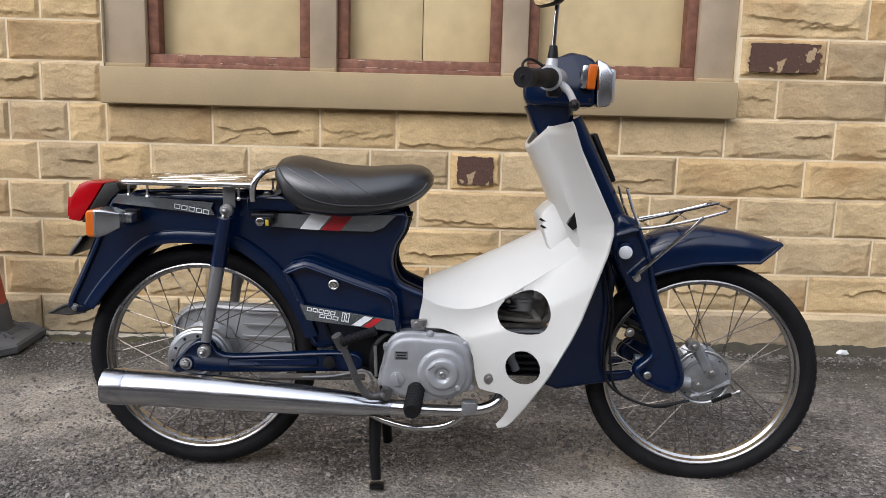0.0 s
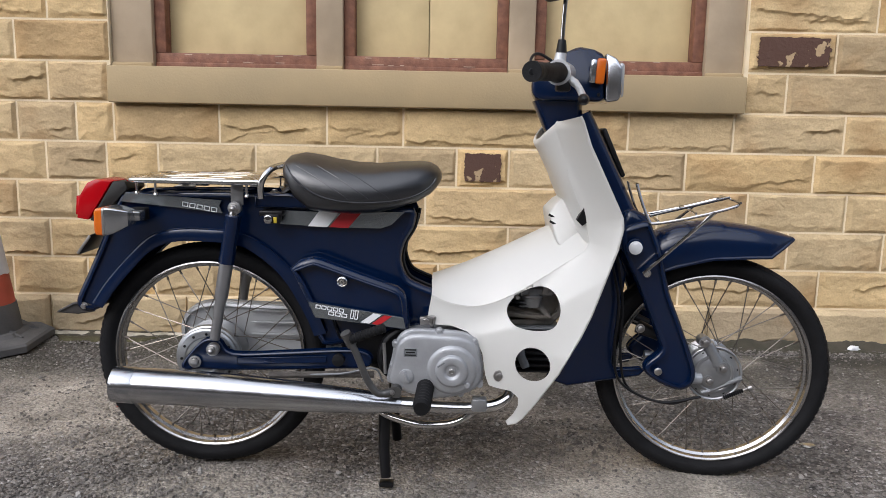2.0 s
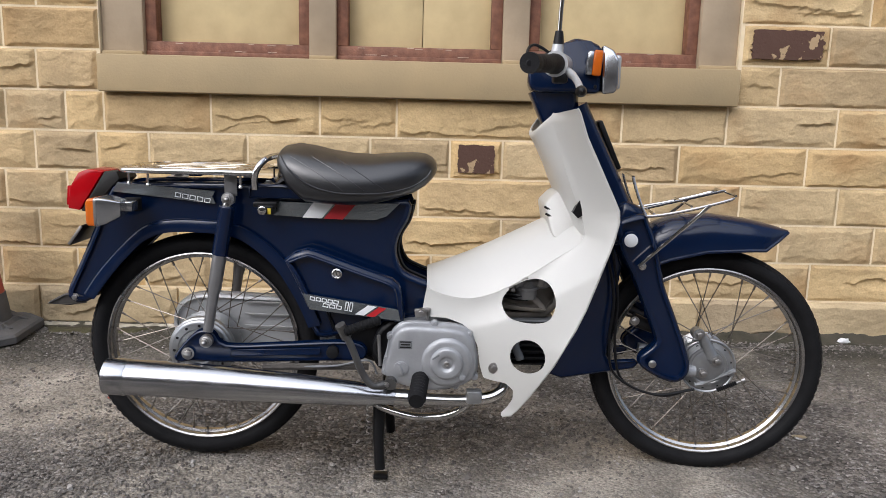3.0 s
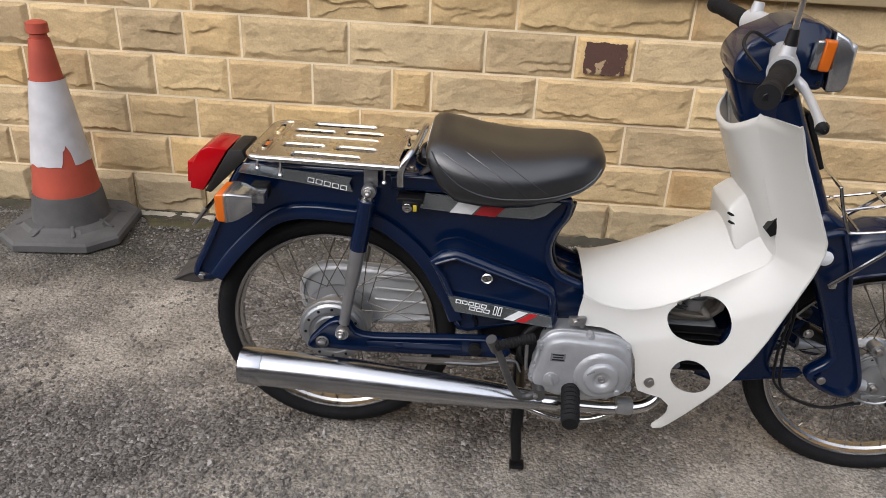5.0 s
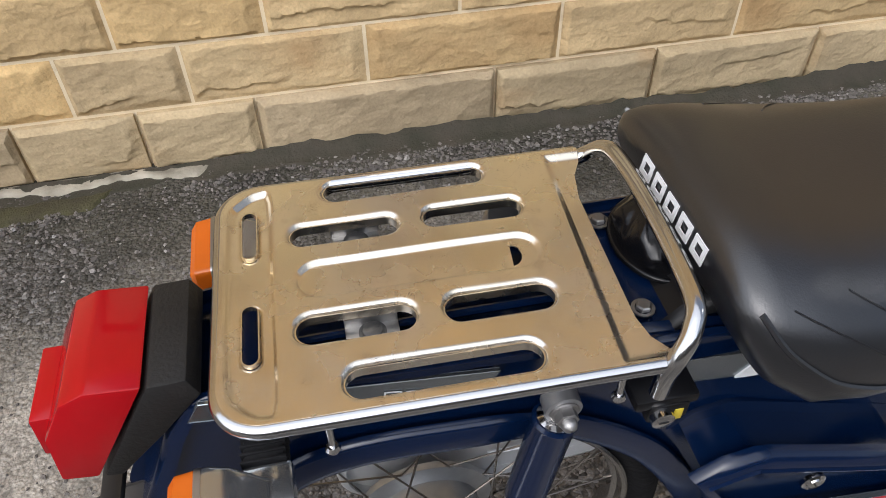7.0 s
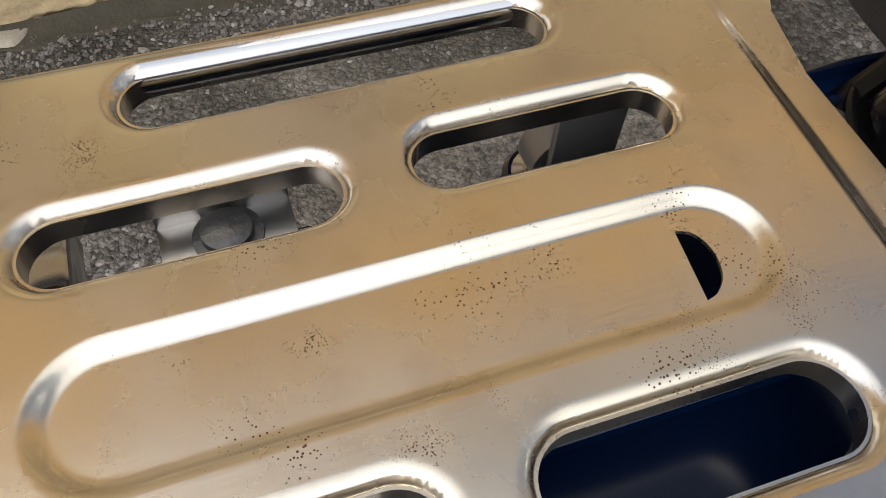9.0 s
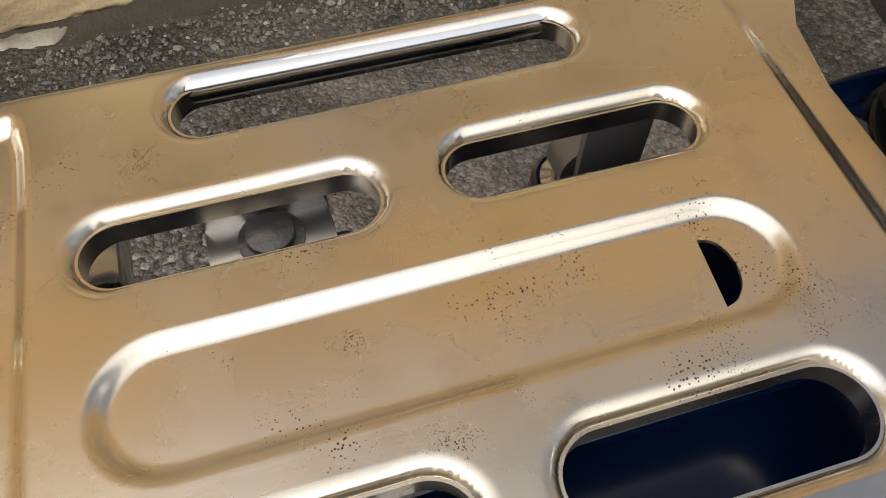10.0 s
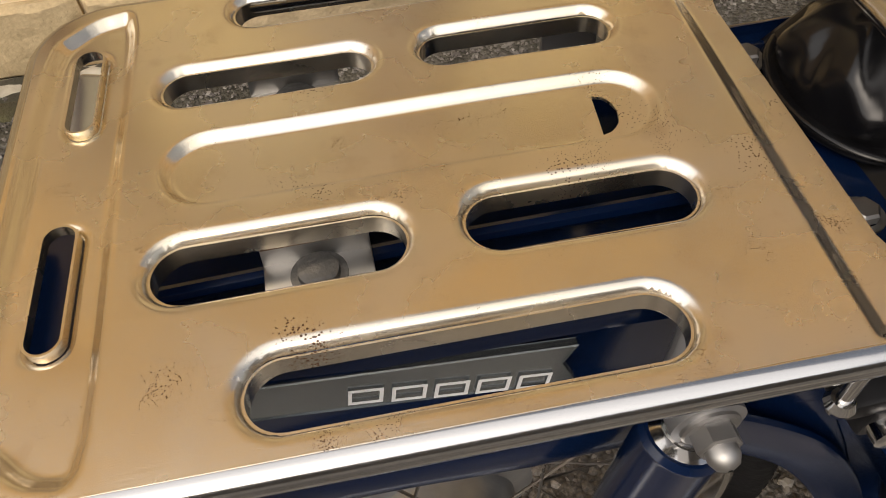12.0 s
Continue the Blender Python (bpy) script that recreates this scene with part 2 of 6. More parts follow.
def rack_material(name):
    """Satin chrome plate, reflected wall gold and grey put into its colour: fine scratches along the bike, clusters of
    rust pits, brown stains.
    """
    m = bpy.data.materials.new(name)
    m.use_nodes = True
    nt, bsdf = m.node_tree, m.node_tree.nodes["Principled BSDF"]
    bsdf.inputs["Metallic"].default_value = 1.0
    geo = nt.nodes.new("ShaderNodeNewGeometry")

    def noise_tex(scale, detail, stretch=None):
        n = nt.nodes.new("ShaderNodeTexNoise")
        n.inputs["Scale"].default_value, n.inputs["Detail"].default_value = scale, detail
        if stretch:
            s = nt.nodes.new("ShaderNodeVectorMath")
            s.operation = "MULTIPLY"
            s.inputs[1].default_value = stretch
            nt.links.new(geo.outputs["Position"], s.inputs[0])
            nt.links.new(s.outputs[0], n.inputs["Vector"])
        else:
            nt.links.new(geo.outputs["Position"], n.inputs["Vector"])
        return n.outputs["Fac"]

    def spread(value, a, b, lo, hi):
        r = nt.nodes.new("ShaderNodeMapRange")
        for key, v in zip(("From Min", "From Max", "To Min", "To Max"), (a, b, lo, hi)):
            r.inputs[key].default_value = v
        nt.links.new(value, r.inputs["Value"])
        return r.outputs[0]

    def blend(fac, a, b):
        x = nt.nodes.new("ShaderNodeMix")
        x.data_type = "RGBA"
        for key, v in (("A", a), ("B", b)):
            if isinstance(v, tuple):
                x.inputs[key].default_value = (*v, 1)
            else:
                nt.links.new(v, x.inputs[key])
        nt.links.new(fac, x.inputs["Factor"])
        return x.outputs["Result"]

    def pit_mask(scale, where_scale, a, b, size):
        dots = nt.nodes.new("ShaderNodeTexVoronoi")
        dots.inputs["Scale"].default_value = scale
        nt.links.new(geo.outputs["Position"], dots.inputs["Vector"])
        lim = spread(noise_tex(where_scale, 3), a, b, 0.0, size)
        less = nt.nodes.new("ShaderNodeMath")
        less.operation = "LESS_THAN"
        nt.links.new(dots.outputs["Distance"], less.inputs[0])
        nt.links.new(lim, less.inputs[1])
        return less.outputs[0]
    # the wall's golden reflection and grey mirrored patches, mixed into the base colour
    reflected_tint = blend(spread(noise_tex(8, 5), 0.48, 0.66, 0.0, 1.0), (0.80, 0.71, 0.555), (0.70, 0.655, 0.59))
    stain = blend(spread(noise_tex(45, 4), 0.58, 0.85, 0.0, 0.35), reflected_tint, (0.36, 0.24, 0.13))
    pits = nt.nodes.new("ShaderNodeMath")
    pits.operation = "MAXIMUM"
    nt.links.new(pit_mask(790, 30, 0.51, 0.77, 0.37), pits.inputs[0])
    nt.links.new(pit_mask(1300, 50, 0.515, 0.76, 0.38), pits.inputs[1])
    nt.links.new(blend(pits.outputs[0], stain, (0.08, 0.04, 0.02)), bsdf.inputs["Base Color"])
    inv = nt.nodes.new("ShaderNodeMath")
    inv.operation = "SUBTRACT"
    inv.inputs[0].default_value = 1.0
    nt.links.new(pits.outputs[0], inv.inputs[1])
    nt.links.new(inv.outputs[0], bsdf.inputs["Metallic"])
    nt.links.new(spread(noise_tex(26, 7), 0.3, 0.75, 0.20, 0.34), bsdf.inputs["Roughness"])
    b = nt.nodes.new("ShaderNodeBump")
    b.inputs["Strength"].default_value, b.inputs["Distance"].default_value = 0.045, 0.0006
    nt.links.new(noise_tex(1.0, 5, (60.0, 900.0, 60.0)), b.inputs["Height"])
    nt.links.new(b.outputs[0], bsdf.inputs["Normal"])
    return m


SAND = ((0.53, 0.37, 0.18), (0.585, 0.43, 0.225), (0.54, 0.41, 0.235), (0.455, 0.34, 0.195), (0.62, 0.43, 0.20), (0.515, 0.395, 0.23), (0.59, 0.44, 0.24), (0.46, 0.315, 0.155))
# sand tones pushed to gold, so that the rack mirrors a golden wall
SAND_GOLDEN = tuple((r * 1.08, g * 0.97, b * 0.78) for r, g, b in SAND)
M_STONE = stone_material("sandstone", SAND)
M_STONE_FAR = stone_material("sandstone_far", SAND_GOLDEN, per_piece=False)
M_BASE = stone_material("weathered_sandstone", ((0.42, 0.33, 0.20), (0.52, 0.405, 0.24), (0.38, 0.30, 0.195)))
M_DARKSTONE = material("dark_brown_stone", (0.085, 0.042, 0.028), 0.85, vary=0.5, scale=17, bump=0.8, bump_scale=90, tint=(0.42, 0.30, 0.17), cut=(0.585, 0.605))
M_MORTAR = material("cream_mortar", (0.82, 0.69, 0.47), 0.95, vary=0.18, scale=9, bump=0.5, bump_scale=200)
M_SILL = material("dressed_stone_paint", (0.40, 0.298, 0.160), 0.82, vary=0.22, scale=4, bump=0.25, bump_scale=150, tint=(0.34, 0.262, 0.150))
M_JAMB = material("weathered_grey_brown_paint", (0.44, 0.345, 0.235), 0.8, vary=0.25, scale=6, bump=0.3, bump_scale=60)
M_FRAME = material("faded_red_brown_wood", (0.25, 0.108, 0.062), 0.65, vary=0.5, scale=30, bump=0.6, bump_scale=140, tint=(0.13, 0.055, 0.034))
M_CHIP = material("chipped_pale_paint", (0.55, 0.42, 0.33), 0.8, vary=0.3, scale=40)
M_BOARD = material("yellowed_board", (0.66, 0.53, 0.285), 0.6, vary=0.25, scale=9, bump=0.15, bump_scale=60, tint=(0.55, 0.43, 0.23))
M_ASPHALT = asphalt_material("worn_asphalt")
M_GRIT = grit_material("loose_grit")
M_PALE = material("pale_mortar_fillet", (0.50, 0.45, 0.36), 0.95, vary=0.45, scale=16, bump=0.8, bump_scale=90, tint=(0.22, 0.20, 0.15))
M_FOIL = chrome_material("crumpled_foil", (0.6, 0.6, 0.58), 0.3)
M_GREEN = material("green_brown_moss", (0.070, 0.066, 0.026), 0.95, vary=0.6, scale=18, bump=0.9, bump_scale=220, tint=(0.045, 0.036, 0.02))
M_MOSS = material("dirt_and_moss", (0.060, 0.049, 0.034), 0.95, vary=0.5, scale=14, bump=0.8, bump_scale=140, tint=(0.035, 0.034, 0.02))
M_NAVY = material("navy_paint", (0.0017, 0.0086, 0.034), 0.17, vary=0.12, scale=5, spec=0.45)
M_GREYMETAL = material("grey_worn_metal", (0.30, 0.30, 0.305), 0.36, metal=0.7, vary=0.2, scale=18)
M_GRIME = material("oily_road_grime", (0.085, 0.075, 0.065), 0.8, vary=0.5, scale=30, bump=0.6, bump_scale=120)
M_DUST = material("dusty_inner_plastic", (0.25, 0.225, 0.195), 0.85, vary=0.4, scale=20, bump=0.5, bump_scale=90)
M_IVORY = material("ivory_plastic", (0.53, 0.525, 0.495), 0.32, vary=0.06, scale=6)
M_VINYL = material("black_vinyl", (0.0085, 0.009, 0.011), 0.33, vary=0.3, scale=14, bump=0.07, bump_scale=520, spec=1.0)
M_RUBBER = material("black_rubber", (0.006, 0.006, 0.007), 0.72, vary=0.35, scale=20, bump=0.3, bump_scale=160, spec=0.25)
M_BLACK = material("black_paint", (0.005, 0.005, 0.006), 0.38, vary=0.2, scale=20, spec=0.3)
M_GLOSS = material("glossy_black_rubber", (0.0045, 0.0045, 0.0055), 0.24, vary=0.2, scale=20, spec=0.35)
M_CHROME = chrome_material("chrome", (0.58, 0.575, 0.57), 0.12)
M_MUFFLER = chrome_material("worn_muffler_chrome", (0.45, 0.46, 0.48), 0.21)
M_RIM = chrome_material("wheel_rim_chrome", (0.42, 0.415, 0.41), 0.22)
M_RAIL = chrome_material("satin_rail_chrome", (0.53, 0.53, 0.53), 0.15)
M_RACK = rack_material("worn_golden_chrome_plate")
M_LEVER = material("oxidised_lever_steel", (0.12, 0.118, 0.115), 0.42, metal=0.7, vary=0.3, scale=30, bump=0.3, bump_scale=200)
M_STEEL = chrome_material("dull_steel", (0.38, 0.37, 0.36), 0.38)
M_ALLOY = material("cast_alloy", (0.40, 0.41, 0.425), 0.40, metal=0.45, vary=0.22, scale=22, bump=0.2, bump_scale=420)
M_HUB = material("polished_hub_alloy", (0.38, 0.39, 0.40), 0.30, metal=0.75, vary=0.3, scale=25, bump=0.1, bump_scale=300)
M_SILVER = material("silver_paint", (0.52, 0.53, 0.54), 0.4, metal=0.35, vary=0.12, scale=12)
M_FACADE = material("grimy_facade", (0.20, 0.175, 0.145), 0.9, vary=0.4, scale=0.8, bump=0.3, bump_scale=20)
M_GREYPAINT = material("dull_grey_paint", (0.17, 0.18, 0.19), 0.5, vary=0.2, scale=14)
M_STRIPE = material("grey_foil_stripe", (0.27, 0.295, 0.31), 0.24, metal=0.85, vary=0.08, scale=9)
M_WHITE = material("white_print", (0.72, 0.73, 0.74), 0.4)
M_RED = material("red_print", (0.42, 0.015, 0.02), 0.4)
M_LENS_RED = material("red_lens", (0.40, 0.002, 0.006), 0.14, vary=0.2, scale=10, spec=0.4)
M_LENS_AMBER = material("amber_lens", (0.60, 0.125, 0.006), 0.22, vary=0.12, scale=20)
M_CONE_RED = material("orange_red_plastic", (0.45, 0.075, 0.04), 0.6, vary=0.3, scale=9, bump=0.2, bump_scale=80)
M_CONE_WHITE = material("scuffed_white_sleeve", (0.58, 0.57, 0.58), 0.5, vary=0.25, scale=12, bump=0.15, bump_scale=70)
M_CONE_GREY = material("dusty_black_rubber", (0.105, 0.102, 0.10), 0.8, vary=0.35, scale=9, bump=0.4, bump_scale=110)
M_FLAP = material("dusty_flap_rubber", (0.045, 0.04, 0.036), 0.75, vary=0.3, scale=20)
M_BASEPLASTIC = material("black_grained_plastic", (0.016, 0.015, 0.014), 0.5, vary=0.3, scale=25, bump=0.2, bump_scale=300, spec=0.3)
M_SILVERLENS = material("silver_lens_housing", (0.46, 0.47, 0.48), 0.15, metal=0.9, vary=0.15, scale=20)
M_TAB = chrome_material("galvanised_tab", (0.40, 0.395, 0.385), 0.38, pits=0.8)
M_RUST = material("brown_rust", (0.11, 0.055, 0.028), 0.9, vary=0.5, scale=120, bump=0.6, bump_scale=500)
M_SPOKE = chrome_material("aged_spoke_steel", (0.20, 0.18, 0.16), 0.3)
M_YELLOW = material("yellow_label", (0.55, 0.42, 0.03), 0.5)
M_LAMPGLASS = material("headlamp_glass", (0.55, 0.56, 0.57), 0.12, metal=0.5, vary=0.1, scale=30)
M_LAMPRIM = chrome_material("satin_lamp_rim", (0.50, 0.51, 0.53), 0.22)
M_MIRROR = chrome_material("mirror_glass", (0.85, 0.86, 0.86), 0.01)


# ---- mesh helpers ----
def mesh_object(name, bm, mat, parent=None, label="", angle=38):
    me = bpy.data.meshes.new(name)
    bmesh.ops.recalc_face_normals(bm, faces=bm.faces[:])
    bm.to_mesh(me)
    bm.free()
    me.polygons.foreach_set("use_smooth", [True] * len(me.polygons))
    me.set_sharp_from_angle(angle=radians(angle))
    me.materials.append(mat)
    ob = new(name, me)
    ob.parent = parent
    if label:
        ob["label"] = label
    return ob


def part(name, bm, mat, parent, label="", angle=38):
    return mesh_object(name, bm, mat, parent, label, angle)


def thing(name, label, category, kind="", group=""):
    return tagged(new(name), label, category, group, kind)


def twin(ob, parent, m):
    """Another object on the same mesh."""
    o = bpy.data.objects.new(ob.name.split(".")[0], ob.data)
    scene.collection.objects.link(o)
    o.parent, o.matrix_basis = parent, m
    return o


def curve(pts, n=6, closed=False):
    """Points of a smooth line through pts."""
    p = [Vector(q) for q in pts]
    out, k = [], len(p)
    for i in range(k if closed else k - 1):
        a, b = p[i], p[(i + 1) % k]
        z = p[(i - 1) % k] if closed or i else a * 2 - b
        c = p[(i + 2) % k] if closed or i + 2 < k else b * 2 - a
        for j in range(n):
            t = j / n
            out.append(0.5 * (2 * a + (b - z) * t + (2 * z - 5 * a + 4 * b - c) * t * t + (3 * a - z - 3 * b + c) * t ** 3))
    if not closed:
        out.append(p[-1])
    return out


def ring_faces(bm, rings, closed=True, caps=True):
    for a, b in zip(rings, rings[1:]):
        n = len(a)
        for i in range(n if closed else n - 1):
            j = (i + 1) % n
            bm.faces.new((a[i], a[j], b[j], b[i]))
    if caps and closed:
        for r in (rings[0], rings[-1]):
            bm.faces.new(r)


def add_tube(bm, pts, radius, seg=10, caps=True, flat=1.0):
    """A round bar along pts; radius: a number or one for each point."""
    pts = [Vector(p) for p in pts]
    rad = radius if isinstance(radius, (list, tuple)) else [radius] * len(pts)
    t0 = (pts[1] - pts[0]).normalized()
    u = t0.orthogonal().normalized()
    rings = []
    for i, p in enumerate(pts):
        t = (pts[min(i + 1, len(pts) - 1)] - pts[max(i - 1, 0)]).normalized()
        u = (u - t * u.dot(t)).normalized()
        v = t.cross(u)
        rings.append([bm.verts.new(p + rad[i] * (math.cos(a) * u + math.sin(a) * v * flat)) for a in (2 * math.pi * k / seg for k in range(seg))])
    ring_faces(bm, rings, caps=caps)
    return bm


def tube(pts, radius, seg=10, caps=True):
    return add_tube(bmesh.new(), pts, radius, seg, caps)


def add_lathe(bm, profile, seg=32, m=Matrix(), caps=False, closed=False):
    """Turns profile, pairs of (place along y, radius), round the y axis, and puts it at m."""
    rings = []
    for y, r in profile:
        rings.append([bm.verts.new(m @ Vector((r * math.cos(a), y, r * math.sin(a)))) for a in (2 * math.pi * k / seg for k in range(seg))])
    ring_faces(bm, rings + ([rings[0]] if closed else []), caps=caps and not closed)
    return bm


def lathe(profile, seg=32, m=Matrix(), caps=False, closed=False):
    return add_lathe(bmesh.new(), profile, seg, m, caps, closed)


def add_pillow(bm, outline, y0, y1, r, steps=3):
    """A body with the side outline (x, z), from y0 to y1, with edges rounded by r."""
    pts = [Vector(p) for p in outline]
    n = len(pts)
    area = sum(pts[i].x * pts[(i + 1) % n].y - pts[(i + 1) % n].x * pts[i].y for i in range(n))
    if area < 0:
        pts.reverse()
    inward = []
    for i in range(n):
        e1, e2 = (pts[i] - pts[i - 1]).normalized(), (pts[(i + 1) % n] - pts[i]).normalized()
        nn = Vector((-(e1.y + e2.y), e1.x + e2.x))
        inward.append(nn.normalized() if nn.length > 1e-6 else Vector((-e1.y, e1.x)))
    layers = []
    for k in range(steps + 1):
        a = k / steps * math.pi / 2
        layers.append((y0 + r * (1 - math.sin(a)), r * (1 - math.cos(a))))
    layers += [(y1 - (y - y0), d) for y, d in reversed(layers)]
    rings = [[bm.verts.new((p.x + w.x * d, y, p.y + w.y * d)) for p, w in zip(pts, inward)] for y, d in layers]
    ring_faces(bm, rings)
    return bm


def pillow(outline, y0, y1, r, steps=3):
    return add_pillow(bmesh.new(), outline, y0, y1, r, steps)


def add_box(bm, size, m=Matrix(), bevel=0.0, seg=2):
    g = bmesh.ops.create_cube(bm, size=1.0, matrix=m @ Matrix.Diagonal((*size, 1)))
    if bevel:
        edges = {e for v in g["verts"] for e in v.link_edges}
        bmesh.ops.bevel(bm, geom=list(edges), offset=bevel, segments=seg, profile=0.5, affect="EDGES")
    return bm


def box(size, m=Matrix(), bevel=0.0, seg=2):
    return add_box(bmesh.new(), size, m, bevel, seg)


def add_bolt(bm, place, axis, r=0.006, h=0.005, seg=6):
    """A bolt's head with its washer, on a face whose normal is axis."""
    m = Matrix.Translation(place) @ Vector((0, 1, 0)).rotation_difference(Vector(axis)).to_matrix().to_4x4()
    add_lathe(bm, ((0, r * 1.45), (0.0015, r * 1.45), (0.0015, r)), 16, m)
    add_lathe(bm, ((0.0015, r), (h, r), (h + 0.001, r * 0.8)), seg, m, caps=True)
    return bm


def prism(outline, half, bevel=0.003, yc=0.0, seg=2):
    """A body with the side outline (x, z) whose half width is half(x, z), with bevelled edges."""
    bm = bmesh.new()
    rings = [[bm.verts.new((x, yc + s * half(x, z), z)) for x, z in outline] for s in (-1, 1)]
    ring_faces(bm, rings)
    if bevel:
        bmesh.ops.bevel(bm, geom=bm.edges[:], offset=bevel, segments=seg, profile=0.5, affect="EDGES")
    return bm


def stadium(x0, x1, y, w, n=18):
    """A slot's outline from x0 to x1 with half width w."""
    a = [(x1 - w + w * math.cos(t), y + w * math.sin(t)) for t in (-math.pi / 2 + math.pi * k / n for k in range(n + 1))]
    b = [(x0 + w + w * math.cos(t), y + w * math.sin(t)) for t in (math.pi / 2 + math.pi * k / n for k in range(n + 1))]
    return a + b


def edge_distance(pts, outline):
    """Distance of pts to a closed outline (minus inside) and the nearest places on it."""
    o = np.array(outline, float)
    a, b = o, np.roll(o, -1, 0)
    d = b - a
    t = np.clip(((pts[:, None] - a) * d).sum(2) / np.maximum((d * d).sum(1), 1e-12), 0, 1)
    near = a + t[..., None] * d
    dist = np.linalg.norm(pts[:, None] - near, axis=2)
    k = dist.argmin(1)
    x, y = pts[:, :1], pts[:, 1:]
    cross = ((a[:, 1] > y) != (b[:, 1] > y)) & (x < (b[:, 0] - a[:, 0]) * (y - a[:, 1]) / np.where(b[:, 1] == a[:, 1], 1e-12, b[:, 1] - a[:, 1]) + a[:, 0])
    inside = cross.sum(1) % 2 == 1
    i = np.arange(len(pts))
    return np.where(inside, -1, 1) * dist[i, k], near[i, k]


def sheet(outline, holes, step, place, thick):
    """A thin sheet cut to an outline with holes, in two plane coordinates, bent by place(a, b) -> (x, y, z)."""
    o = np.array(outline, float)
    (x0, y0), (x1, y1) = o.min(0), o.max(0)
    nx, ny = int((x1 - x0) / step) + 3, int((y1 - y0) / step) + 3
    gx, gy = np.meshgrid(x0 - step * 0.6 + step * np.arange(nx), y0 - step * 0.6 + step * np.arange(ny), indexing="ij")
    pts = np.stack([gx.ravel(), gy.ravel()], 1)
    idx = np.arange(nx * ny).reshape(nx, ny)
    quads = np.stack([idx[:-1, :-1], idx[1:, :-1], idx[1:, 1:], idx[:-1, 1:]], 2).reshape(-1, 4)
    mid = pts[quads].mean(1)
    keep = edge_distance(mid, outline)[0] < 0
    for h in holes:
        keep &= edge_distance(mid, h)[0] > 0
    quads = quads[keep]
    used = np.unique(quads)
    count = np.bincount(quads.ravel(), minlength=len(pts))
    rim = used[count[used] < 4]
    best, spot = None, None
    for line in (outline, *holes):
        d, near = edge_distance(pts[rim], line)
        d = np.abs(d)
        if best is None:
            best, spot = d, near
        else:
            spot = np.where((d < best)[:, None], near, spot)
            best = np.minimum(d, best)
    pts[rim] = spot
    bm = bmesh.new()
    vs = {k: bm.verts.new(place(*pts[k])) for k in used}
    for q in quads:
        bm.faces.new([vs[k] for k in q])
    bmesh.ops.recalc_face_normals(bm, faces=bm.faces[:])
    if thick:
        bmesh.ops.solidify(bm, geom=bm.faces[:], thickness=thick)
    return bm


def bars(plate, words, m, height, mat, parent_part):
    """Plain bars that stand for lettering: widths and gaps along the line."""
    bm, x = bmesh.new(), 0.0
    for w in words:
        if w > 0:
            add_box(bm, (w, 0.0006, height), m @ Matrix.Translation((x + w / 2, 0, 0)))
        x += abs(w)
    return part(plate, bm, mat, parent_part)


# ---- ground and wall ----
WALL_Y, COURSE = 1.127, 0.149
SILL_Z0, SILL_Z1, WIN_X0, WIN_X1, WIN_TOP, WALL_TOP = 0.892, 1.026, -0.712, 1.658, 2.02, 3.9


def build_ground():
    bm = bmesh.new()
    xs = [-400, -60, -12, -5] + [-2.5 + 0.05 * i for i in range(111)] + [6, 12, 60, 400]
    ys = [-400, -60, -12, -5] + [-2.6 + 0.05 * i for i in range(76)] + [1.45]
    grid = []
    for x in xs:
        row = []
        for y in ys:
            near = abs(x) < 3.2 and -2.6 < y < 1.2
            z = 0.006 * noise.noise((x * 3.1, y * 3.1, 0)) + 0.003 * noise.noise((x * 11, y * 11, 4)) if near else 0
            row.append(bm.verts.new((x, y, z - 0.002)))
        grid.append(row)
    ring_faces(bm, grid, closed=False)
    far = [bm.verts.new(p) for p in ((-400, 1.45, -0.002), (400, 1.45, -0.002), (400, 400, -0.002), (-400, 400, -0.002))]
    bm.faces.new(far)
    g = mesh_object("ground", bm, M_ASPHALT)
    tagged(g, "worn grey asphalt with pale stone chippings", "ground", kind="structure")


